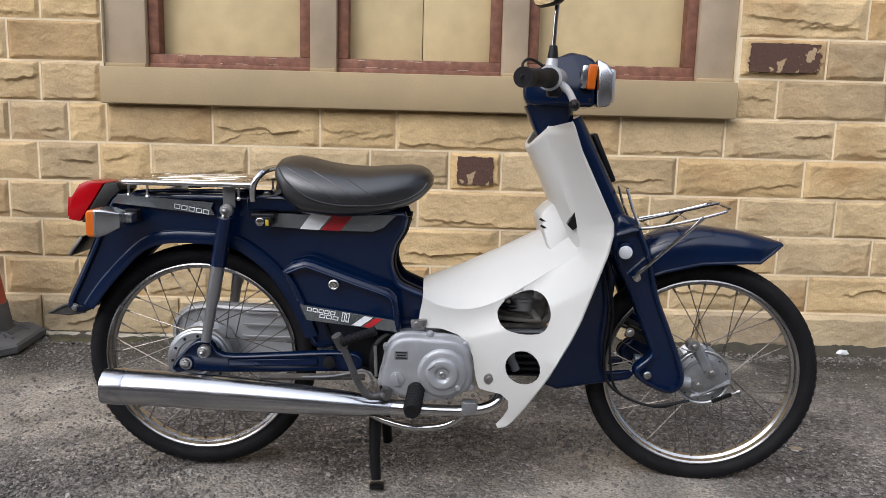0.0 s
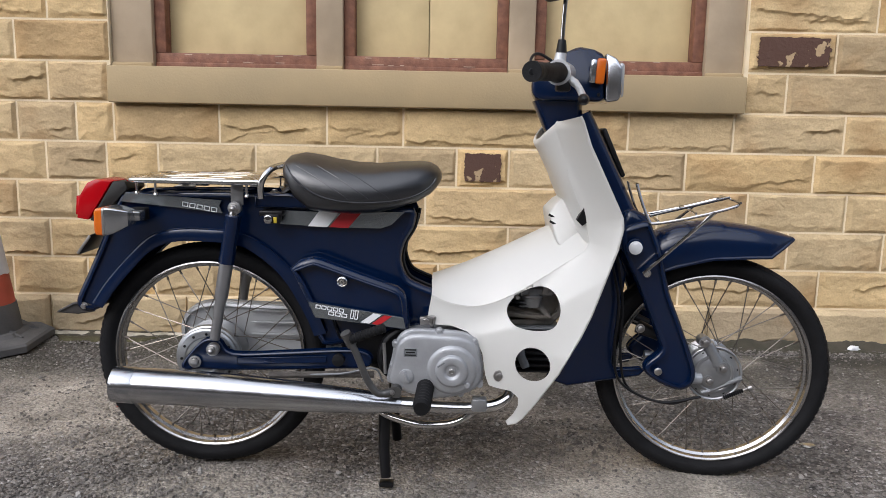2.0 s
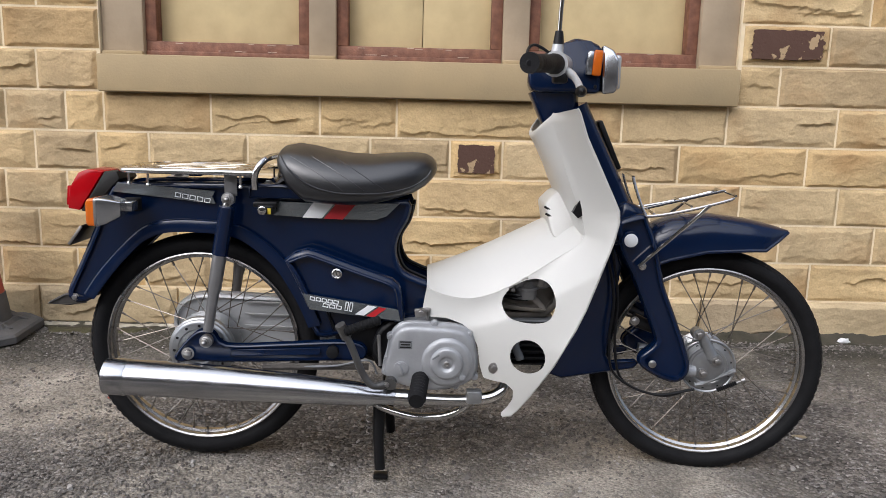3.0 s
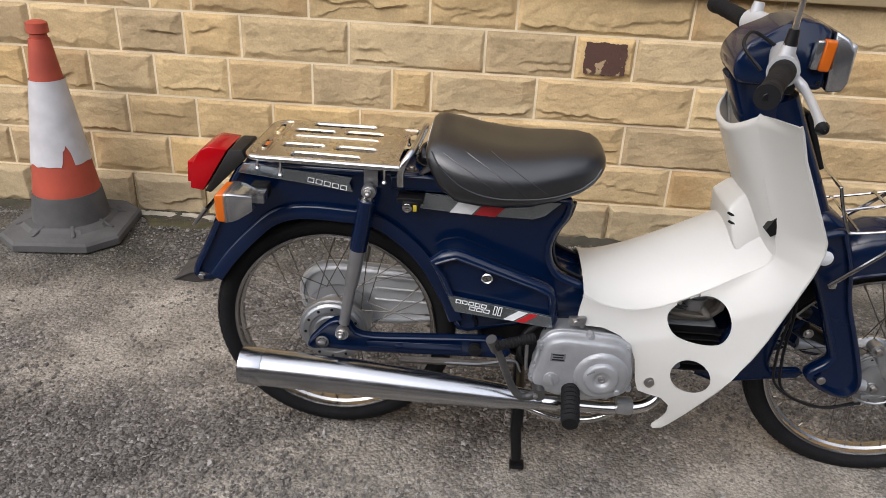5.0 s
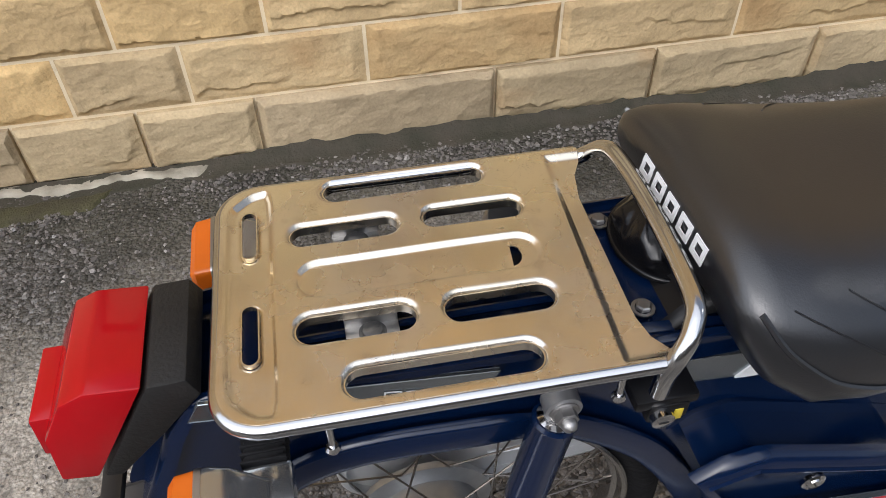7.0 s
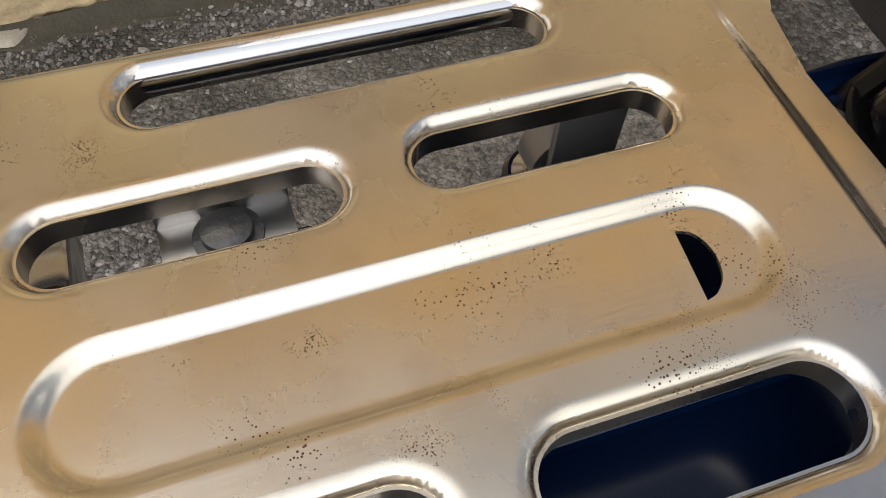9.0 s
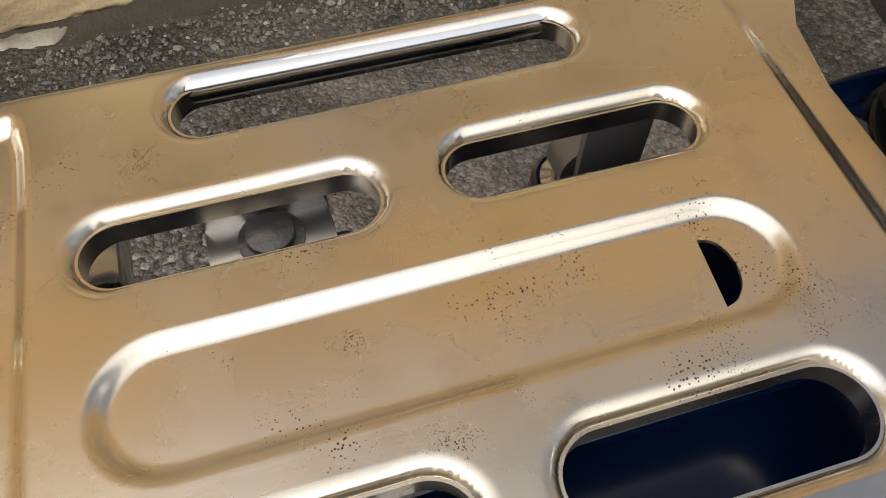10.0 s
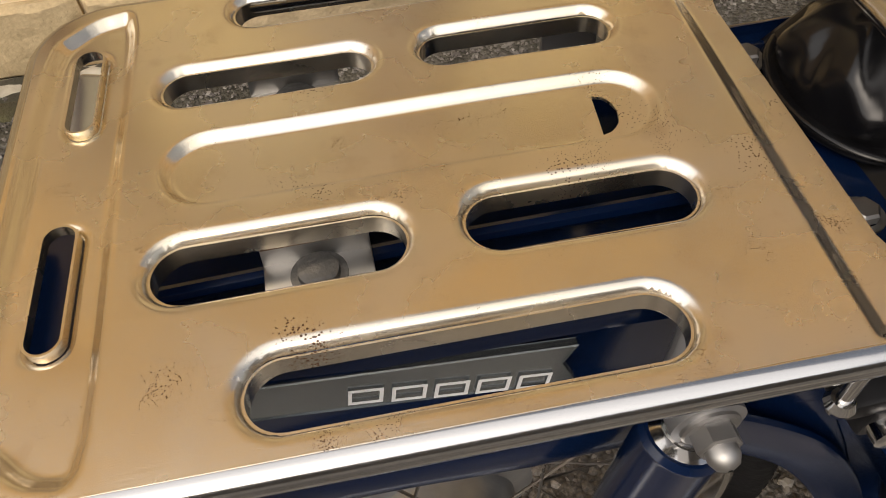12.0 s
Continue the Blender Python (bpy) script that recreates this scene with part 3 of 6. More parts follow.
def build_grit():
    """Chippings bedded in the surface and loose ones, thick in rough patches and along the wall, thin where the ground is worn."""
    rng = np.random.default_rng(5)
    n = 130000
    ax, ay = rng.uniform(-2.2, 2.5, n), rng.uniform(-1.45, 1.07, n)
    ay[: n // 12] = 1.07 - np.abs(rng.normal(0, 0.10, n // 12))
    rough = np.array([noise.noise((x * 1.3, y * 1.9, 2.0)) + 0.5 * noise.noise((x * 5, y * 5, 7.0)) for x, y in zip(ax, ay)])
    keep = rng.random(n) < np.clip(0.55 + 1.1 * rough, 0.15, 1.0)
    keep &= (ay < 0.3) | (ay > 0.96) | (rng.random(n) < 0.35)
    ax, ay = ax[keep], ay[keep]
    n = len(ax)
    size = rng.uniform(0.0016, 0.0046, n) * (1 + (rng.random(n) < 0.07) * 0.9)
    ang = 2 * np.pi * np.arange(5) / 5
    low = np.stack([np.cos(ang), np.sin(ang), np.full(5, -0.5)], 1)
    top = np.stack([0.62 * np.cos(ang + 0.3), 0.62 * np.sin(ang + 0.3), np.full(5, 0.42)], 1)
    base = np.concatenate([low, top])
    tri = np.array([(i, (i + 1) % 5, 5 + (i + 1) % 5) for i in range(5)] + [(i, 5 + (i + 1) % 5, 5 + i) for i in range(5)] + [(5, 6, 7), (5, 7, 8), (5, 8, 9)])
    v = base[None] * size[:, None, None] * rng.uniform(0.6, 1.4, (n, 10, 1)) * np.stack([rng.uniform(0.8, 1.5, n), np.ones(n), rng.uniform(0.5, 1.0, n)], 1)[:, None]
    spin, tip = rng.uniform(0, 6.3, n), rng.normal(0, 0.22, n)
    v = np.stack([v[..., 0] + v[..., 2] * tip[:, None], v[..., 1], v[..., 2] - v[..., 0] * tip[:, None]], 2)
    c, s = np.cos(spin), np.sin(spin)
    v = np.stack([v[..., 0] * c[:, None] - v[..., 1] * s[:, None], v[..., 0] * s[:, None] + v[..., 1] * c[:, None], v[..., 2]], 2)
    v += np.stack([ax, ay, size * rng.uniform(-0.1, 0.35, n)], 1)[:, None]
    f = (tri[None] + 10 * np.arange(n)[:, None, None]).reshape(-1, 3)
    me = bpy.data.meshes.new("grit")
    me.from_pydata(v.reshape(-1, 3).tolist(), [], f.tolist())
    me.materials.append(M_GRIT)
    tagged(new("grit", me), "loose grey and pale stone chippings scattered on the asphalt", "grit", kind="stuff")


def stone_mesh(w, h, seed, proud, step=0.0036):
    """A rock-faced block: drafted margins, a fairly flat hewn face, broken ledges that run across it. Its face looks to -y."""
    nx, nz = max(5, int(w / step)), max(5, int(h / step))
    bm, grid = bmesh.new(), []
    lean = random.uniform(-0.25, 0.25)
    left, right, up, foot = random.choice((0.008, 0.012, 0.028)), random.choice((0.008, 0.016, 0.035)), random.choice((0.006, 0.010, 0.016)), random.choice((0.006, 0.010, 0.02))
    breaks = []
    for k in range(random.choice((0, 1, 1, 2, 2))):
        a = random.uniform(-0.3, 0.6) * w
        breaks.append((a, a + random.uniform(0.45, 1.2) * w, random.choice((0.08, 0.10, 0.14, 0.2, 0.3, 0.55)) * h, random.uniform(-0.14, 0.14), random.uniform(0.004, 0.011), random.uniform(0, 50)))
    for i in range(nx + 1):
        row = []
        for k in range(nz + 1):
            x, z = w * i / nx, h * k / nz
            j = noise.noise((x * 9 + seed, z * 11, seed * 1.7))
            j2 = noise.noise((x * 26 + seed, z * 34, seed * 0.7))
            j3 = noise.noise((x * 75 + seed, z * 90, seed * 0.3))
            jz = noise.noise((z * 22 + seed, seed, 9))
            jx = noise.noise((x * 22 + seed, seed, 4))
            edge = 1.0
            for d, m in ((x, left * (1 + 0.6 * jz)), (w - x, right * (1 + 0.7 * jz)), (h - z, up * (1 + 0.5 * jx)), (z, foot * (1 + 0.9 * jx))):
                edge = min(edge, max(0.0, min(1.0, (d - 0.002) / m)))
            y = proud * (0.75 + lean * (x / w - 0.5) + 0.22 * (z / h - 0.3) + 0.22 * j)
            for a, e, zb, tilt, d, sd in breaks:
                if a < x < e:
                    line = zb + tilt * (x - a) + 0.016 * noise.noise((x * 13 + sd, sd, 0)) + 0.008 * noise.noise((x * 42 + sd, sd, 3))
                    fade = min(1.0, (x - a) / 0.05, (e - x) / 0.05)
                    under = line - z
                    if under > 0:
                        y -= d * fade * min(1.0, under / 0.0085) * max(0.25, 1 - under / 0.07)
                    else:
                        y += 0.35 * d * fade * max(0.0, 1 + under / 0.02)
            y += 0.0022 * j2 - 0.0012 * abs(j3)
            row.append(bm.verts.new((x, -max(y * edge, 0.0) - 0.001, z)))
        grid.append(row)
    ring_faces(bm, grid, closed=False)
    loop = [r[0] for r in grid] + grid[-1][1:] + [r[-1] for r in reversed(grid[:-1])] + list(reversed(grid[0][1:-1]))
    back = [bm.verts.new((v.co.x, 0.02, v.co.z)) for v in loop]
    for i in range(len(loop)):
        j = (i + 1) % len(loop)
        bm.faces.new((loop[i], back[i], back[j], loop[j]))
    return bm


def flake_mesh(w, h, seed):
    """A thin facing with a ragged outline."""
    bm = bmesh.new()
    ring = []
    for k in range(88):
        a = 2 * math.pi * k / 88
        c, s = math.cos(a), math.sin(a)
        g = 1 / max(abs(c), abs(s)) ** 0.97
        g *= 1 + 0.05 * noise.noise((c * 2 + seed, s * 2, 0)) + 0.05 * noise.noise((c * 6 + seed, s * 6, 3)) + 0.05 * noise.noise((c * 16 + seed, s * 16, 5))
        ring.append((0.5 * w * c * g, 0.5 * h * s * g))
    front = [bm.verts.new((x * 0.985, -0.004 - 0.0015 * noise.noise((x * 40, z * 40, seed)), z * 0.98)) for x, z in ring]
    back = [bm.verts.new((x, 0.012, z)) for x, z in ring]
    ring_faces(bm, [back, front], caps=False)
    mid = bm.verts.new((0, -0.0055, 0))
    for k in range(88):
        bm.faces.new((front[k], front[(k + 1) % 88], mid))
    return bm


JOINTS = [
    (-1.782, -1.382, -0.99, -0.718, -0.454, -0.191, 0.374, 0.781, 1.218, 1.588, 1.968, 2.418),
    (-1.832, -1.441, -1.132, -0.84, -0.579, -0.325, 0.072, 0.528, 0.98, 1.468, 2.01, 2.468),
    (-1.732, -1.332, -0.977, -0.725, -0.449, -0.136, 0.288, 0.796, 1.339, 1.877, 2.245, 2.568),
    (-1.682, -1.331, -1.095, -0.862, -0.599, -0.303, -0.024, 0.113, 0.475, 1.008, 1.368, 1.71, 2.088, 2.468),
    (-1.632, -1.282, -0.975, -0.744, -0.547, -0.174, 0.29, 0.592, 0.791, 1.168, 1.463, 1.951, 2.368),
    (-1.782, -1.482, -1.076, -0.852, -0.71, -0.309, 0.099, 0.388, 0.959, 1.238, 1.635, 2.053, 2.468),
    (-1.632, -1.332, -0.951, -0.722),
    (-1.782, -1.432, -1.067, -0.712),
    (-1.632, -1.282, -0.938, -0.712),
    (-1.732, -1.382, -1.032, -0.712),
]
RIGHT = {6: (1.668, 1.82, 2.24, 2.568), 7: (1.668, 1.993, 2.217, 2.518), 8: (1.658, 2.133, 2.468), 9: (1.658, 1.918, 2.268, 2.568)}


def build_wall():
    bm = bmesh.new()
    t = 0.36
    yc = WALL_Y + t / 2

    def slab(x0, x1, z0, z1):
        add_box(bm, (x1 - x0, t, z1 - z0), Matrix.Translation(((x0 + x1) / 2, yc, (z0 + z1) / 2)))
    slab(-9, WIN_X0, -0.1, WALL_TOP)
    slab(WIN_X1, 10, -0.1, WALL_TOP)
    slab(WIN_X0, WIN_X1, -0.1, SILL_Z1 - 0.02)
    slab(WIN_X0, WIN_X1, WIN_TOP, WALL_TOP)
    wall = tagged(mesh_object("wall_north", bm, M_MORTAR), "rock-faced yellow sandstone wall with cream mortar joints", "wall", kind="structure")
    random.seed(11)
    dark = []
    for c in range(10):
        runs = [JOINTS[c]] + ([RIGHT[c]] if c in RIGHT else [])
        z0 = c * COURSE
        for run in runs:
            for x0, x1 in zip(run, run[1:]):
                base = c == 0
                b = stone_mesh(x1 - x0 - 0.008, COURSE - (0.004 if base else 0.008), random.uniform(0, 90), random.uniform(0.014, 0.020) if base else random.uniform(0.009, 0.017))
                o = part("stone", b, M_BASE if base else M_STONE, wall, angle=42)
                o.location = (x0 + 0.004, WALL_Y - (0.012 if base else 0.0), z0 + (0.0 if base else 0.004))
                if (c, x0) in ((4, 0.592), (7, 1.668)):
                    dark.append((x0, x1, z0, o))
    for x0, x1, z0, o in dark:
        w, h = (x1 - x0) * (0.70 if x1 - x0 < 0.25 else 0.82), 0.108
        p = part("stone", flake_mesh(w, h, 4 + x0), M_DARKSTONE, wall, "flaking dark brown facing on a block", angle=40)
        p.location = ((x0 + x1) / 2, WALL_Y - 0.016, z0 + 0.078)
    # the rest of the wall, beyond what is passed close by
    bm = bmesh.new()
    random.seed(12)
    rows = int(WALL_TOP / COURSE)
    for c in range(rows):
        spans = [(-9.0, JOINTS[c][0]), (RIGHT[c][-1] if c in RIGHT else JOINTS[c][-1], 10.0)] if c < 10 else [(-9.0, 10.0)]
        if c >= 10 and c * COURSE < WIN_TOP:
            spans = [(-9.0, WIN_X0), (WIN_X1, 10.0)]
        for a, e in spans:
            x = a
            while x < e - 0.02:
                w = min(random.uniform(0.22, 0.55), e - x)
                if e - x - w < 0.12:
                    w = e - x
                yy = WALL_Y - random.uniform(0.006, 0.016)
                q = [(x + 0.004, c * COURSE + 0.004), (x + w - 0.004, c * COURSE + 0.004), (x + w - 0.004, c * COURSE + COURSE - 0.004), (x + 0.004, c * COURSE + COURSE - 0.004)]
                back = [bm.verts.new((u, WALL_Y + 0.01, v)) for u, v in q]
                mx, mz = x + w / 2, (c + 0.5) * COURSE
                front = [bm.verts.new((mx + (u - mx) * (1 - 0.03 / w), yy, mz + (v - mz) * 0.86)) for u, v in q]
                ring_faces(bm, [back, front])
                x += w
    rest = tagged(mesh_object("far_stones", bm, M_STONE_FAR, wall, angle=20), "more sandstone blocks of the same wall, tinted golden for the rack's reflection", kind="stuff")
    rest.parent = wall
    sill = tagged(mesh_object("window_sill", box((2.362, 0.15, SILL_Z1 - SILL_Z0), Matrix.Translation((0.473, 1.152, (SILL_Z0 + SILL_Z1) / 2)), 0.006), M_SILL),
                  "long dressed sandstone window sill, brown and weathered", "window sill", kind="structure")
    # window: painted posts, three red-brown frames with boards
    win = tagged(mesh_object("window_1", box((WIN_X1 - WIN_X0 + 0.02, 0.03, WIN_TOP - SILL_Z1 + 0.02), Matrix.Translation(((WIN_X0 + WIN_X1) / 2, 1.33, (WIN_TOP + SILL_Z1) / 2)), 0.0), M_BOARD),
                 "boarded three-light window with red-brown wooden frames", "window", kind="structure")
    for x0, x1 in ((WIN_X0, -0.557), (0.057, 0.158), (0.778, 0.877), (1.515, WIN_X1)):
        b = box((x1 - x0, 0.12, WIN_TOP - SILL_Z1), Matrix.Translation(((x0 + x1) / 2, 1.205, (WIN_TOP + SILL_Z1) / 2)), 0.006)
        part("post", b, M_JAMB, win, "weathered grey-brown painted post")
        part("post_foot", box((x1 - x0 - 0.004, 0.13, 0.016), Matrix.Translation(((x0 + x1) / 2, 1.198, SILL_Z1 + 0.008)), 0.003), M_SILL, win)
    for x0, x1 in ((-0.557, 0.057), (0.158, 0.778), (0.877, 1.515)):
        fr = part("window_frame", box((x1 - x0, 0.06, 0.055), Matrix.Translation(((x0 + x1) / 2, 1.2, SILL_Z1 + 0.029)), 0.005), M_FRAME, win)
        part("rail", box((x1 - x0, 0.06, 0.05), Matrix.Translation(((x0 + x1) / 2, 1.2, WIN_TOP - 0.026)), 0.005), M_FRAME, fr)
        for x in (x0 + 0.021, x1 - 0.021):
            part("stile", box((0.042, 0.06, WIN_TOP - SILL_Z1 - 0.11), Matrix.Translation((x, 1.198, (WIN_TOP + SILL_Z1) / 2)), 0.005), M_FRAME, fr)
        for k in range(12):
            cx, cw = random.uniform(x0 + 0.05, x1 - 0.06), random.uniform(0.006, 0.03)
            part("paint_chip", box((cw, 0.002, random.uniform(0.0015, 0.003)), Matrix.Translation((cx, 1.1697, SILL_Z1 + random.choice((0.024, 0.0255, 0.050, 0.053))))), M_CHIP, fr)
        part("weather_bar", box((x1 - x0 - 0.002, 0.075, 0.020), Matrix.Translation(((x0 + x1) / 2, 1.2, SILL_Z1 + 0.0105)), 0.004), M_FRAME, fr)
        cut = 0.478 if x0 == 0.158 else None
        for a, e in ((x0, cut), (cut, x1)) if cut else ((x0, x1),):
            part("board", box((e - a - (0.003 if cut else 0), 0.012, WIN_TOP - SILL_Z1 - 0.08), Matrix.Translation(((a + e) / 2, 1.238, (WIN_TOP + SILL_Z1) / 2)), 0.001), M_BOARD, win, "yellowed painted board")
    # dirt and moss along the foot of the wall
    bm, grid = bmesh.new(), []
    for i in range(321):
        x = -2.4 + i * 0.016
        row = []
        wide = 0.050 + 0.035 * noise.noise((x * 2.2, 3, 0)) + 0.022 * noise.noise((x * 11, 7, 0))
        climb = 0.008 + 0.55 * max(0.0, 0.026 + 0.05 * noise.noise((x * 2.6, 11, 0)) + 0.022 * noise.noise((x * 13, 12, 0)) + 0.012 * noise.noise((x * 45, 13, 0))) * min(1.0, max(0.0, (x + 0.35) / 0.3))
        for k in range(9):
            u = k / 8
            y = 1.086 - wide * (1 - u) ** 1.3
            z = 0.003 + climb * max(0.0, (u - 0.35) / 0.65) ** 1.6 + (0.005 * noise.noise((x * 30, y * 30, 1)) + 0.003 * noise.noise((x * 80, y * 80, 1))) * min(1, u * 3) - 0.007 * (u == 0)
            y += 0.004 * noise.noise((x * 40, z * 60, 6)) * u + 0.010 * (k == 8)
            row.append(bm.verts.new((x, y, z)))
        grid.append(row)
    ring_faces(bm, grid, closed=False)
    tagged(mesh_object("dirt_strip", bm, M_MOSS), "dark dirt and moss along the foot of the wall", "dirt", kind="stuff")


def low_strip(x0, x1, y0, y1, seed, high, gaps=0.0):
    """A ragged low sheet on the ground, between two lines along the wall."""
    bm, grid = bmesh.new(), []
    n = int((x1 - x0) / 0.010)
    for i in range(n + 1):
        x = x0 + (x1 - x0) * i / n
        a = y0 + 0.020 * noise.noise((x * 7, seed, 0)) + 0.010 * noise.noise((x * 31, seed, 2))
        b = y1 + 0.010 * noise.noise((x * 9, seed, 5))
        a += (b - a) * min(1.0, max(0.0, 0.9 - min(x - x0, x1 - x) / 0.05))
        row = []
        for k in range(8):
            u = k / 7
            z = high * math.sin(math.pi * min(1, 0.15 + u)) ** 0.6 * (1 + gaps * noise.noise((x * 16, u * 3, seed))) + 0.003 * noise.noise((x * 60, u * 9, seed))
            row.append(bm.verts.new((x, a + (b - a) * u, z if 0 < k else -0.004)))
        grid.append(row)
    ring_faces(bm, grid, closed=False)
    return bm


def build_litter():
    """Mortar smeared along the foot of the wall, moss beside it, and scraps on the ground."""
    fillet = tagged(mesh_object("mortar_fillet", low_strip(-1.02, -0.30, 1.056, 1.112, 3.0, 0.010, 0.5), M_PALE, angle=60), "pale crumbling mortar along the foot of the wall", "mortar", kind="stuff")
    tagged(mesh_object("moss", low_strip(-0.94, -0.54, 0.975, 1.052, 8.0, 0.007, 0.9), M_GREEN, angle=60), "dark green moss in front of the mortar", "moss", kind="stuff")
    for name, label, at, size, mat, seed in (("foil_scrap", "small crumpled silver foil scrap lying on the asphalt", (1.537, 0.15, 0.004), (0.019, 0.012, 0.004), M_FOIL, 1),
                                             ("stone_chip", "small white chip of stone at the foot of the wall", (2.14, 1.06, 0.010), (0.022, 0.012, 0.011), M_WHITE, 2),
                                             ("plastic_scrap", "small faded red plastic scrap on the asphalt", (-0.389, 0.335, 0.003), (0.009, 0.007, 0.0035), M_CONE_RED, 3)):
        bm, rings = bmesh.new(), []
        for k in range(6):
            a = math.pi * (k + 0.5) / 6
            ring = []
            for j in range(12):
                b = 2 * math.pi * j / 12
                d = Vector((math.sin(a) * math.cos(b), math.sin(a) * math.sin(b), math.cos(a)))
                g = 1 + 0.5 * noise.noise(d * 1.7 + Vector((seed, 0, 0))) + 0.25 * noise.noise(d * 5 + Vector((0, seed, 0)))
                ring.append(bm.verts.new((d.x * g * size[0], d.y * g * size[1], d.z * g * size[2])))
            rings.append(ring)
        ring_faces(bm, rings)
        o = mesh_object(name, bm, mat, angle=25)
        o.location = at
        tagged(o, label, "litter" if name != "stone_chip" else "stone")


def build_cone():
    """A scuffed traffic cone on a heavy rubber foot."""
    cone = thing("traffic_cone", "scuffed red and white traffic cone on a grey rubber foot", "traffic cone")
    cx, cy = -1.13, 0.905
    at = Matrix.Translation((cx, cy, 0)) @ pose(0, 0, 0, 0, 0, 6)
    s, c = 0.20, 0.12
    oct8 = [(s, c), (c, s), (-c, s), (-s, c), (-s, -c), (-c, -s), (c, -s), (s, -c)]
    bm = bmesh.new()
    rings = []
    for z, k in ((0.003, 0.96), (0.008, 1.0), (0.03, 1.0), (0.038, 0.96), (0.05, 0.72), (0.062, 0.66)):
        rings.append([bm.verts.new(at @ Vector((x * k, y * k, z))) for x, y in oct8])
    ring_faces(bm, rings)
    foot = part("foot", bm, M_CONE_GREY, cone, "dusty grey rubber foot", angle=25)
    for k in range(8):
        a = math.pi / 4 * k + 0.39
        part("rib", box((0.06, 0.012, 0.02), at @ Matrix.Rotation(a, 4, "Z") @ pose(0.148, 0, 0.05, 0, 18, 0), 0.004), M_CONE_GREY, foot)
    up = at @ Matrix.Rotation(math.pi / 2, 4, "X")

    def radius(z):
        return 0.124 - (z - 0.06) * (0.124 - 0.034) / 0.60

    def band(name, z0, z1, mat, extra=0.0, label=""):
        zs = [z0 + (z1 - z0) * i / 6 for i in range(7)]
        return part(name, lathe([(z0, radius(z0) - 0.004)] + [(z, radius(z) + extra) for z in zs] + [(z1, radius(z1) - 0.004)], 48, up), mat, cone, label)
    band("skirt", 0.055, 0.16, M_CONE_GREY, 0.003, "dark rubber skirt")
    band("body", 0.158, 0.672, M_CONE_RED, 0.0, "faded orange-red plastic body")
    part("collar", lathe(((0.67, 0.033), (0.672, 0.026), (0.688, 0.026), (0.692, 0.034), (0.722, 0.032), (0.728, 0.022), (0.728, 0.001)), 32, up), M_CONE_RED, cone)
    bm, grid = bmesh.new(), []
    for i in range(97):
        a = 2 * math.pi * i / 96
        d = (a - 5.35 + math.pi) % (2 * math.pi) - math.pi
        z0 = 0.268 + 0.008 * noise.noise((3 * math.cos(a), 3 * math.sin(a), 0)) + 0.062 * math.sqrt(max(0.0, 1 - (d / (0.20 + 0.05 * noise.noise((a * 7, 2, 1)))) ** 2)) * (1 + 0.35 * noise.noise((a * 15, 1, 1)))
        row = []
        for k in range(10):
            z = z0 + (0.545 - z0) * k / 9
            r = radius(z) + 0.003
            row.append(bm.verts.new(at @ Vector((r * math.cos(a), r * math.sin(a), z))))
        grid.append(row)
    ring_faces(bm, grid, closed=False)
    part("sleeve", bm, M_CONE_WHITE, cone, "torn white reflective sleeve")
    return cone


def build_opposite():
    """An unseen plain building, added behind the camera to close the place and darken reflections."""
    bm = box((34, 0.6, 5.0), pose(1, -10.5, 2.5))
    for k in range(7):
        add_box(bm, (1.3, 0.12, 1.7), pose(-12 + 4.2 * k, -10.17, 1.5))
        add_box(bm, (1.3, 0.12, 1.4), pose(-12 + 4.2 * k, -10.17, 3.9))
    tagged(mesh_object("wall_south", bm, M_FACADE), "plain dark building, unseen, added across the street to darken reflections", "wall", kind="structure")


build_ground()
build_opposite()
build_cone()


# ---- the motorcycle ----
BIKE = thing("motorcycle", "navy blue step-through motorcycle with ivory leg shield parked on its stand", "motorcycle")
NEAR, FAR = -1, 1
R_TYRE, R_RIM = 0.272, 0.229


def disc_at(x, y, z):
    return Matrix.Translation((x, y, z))


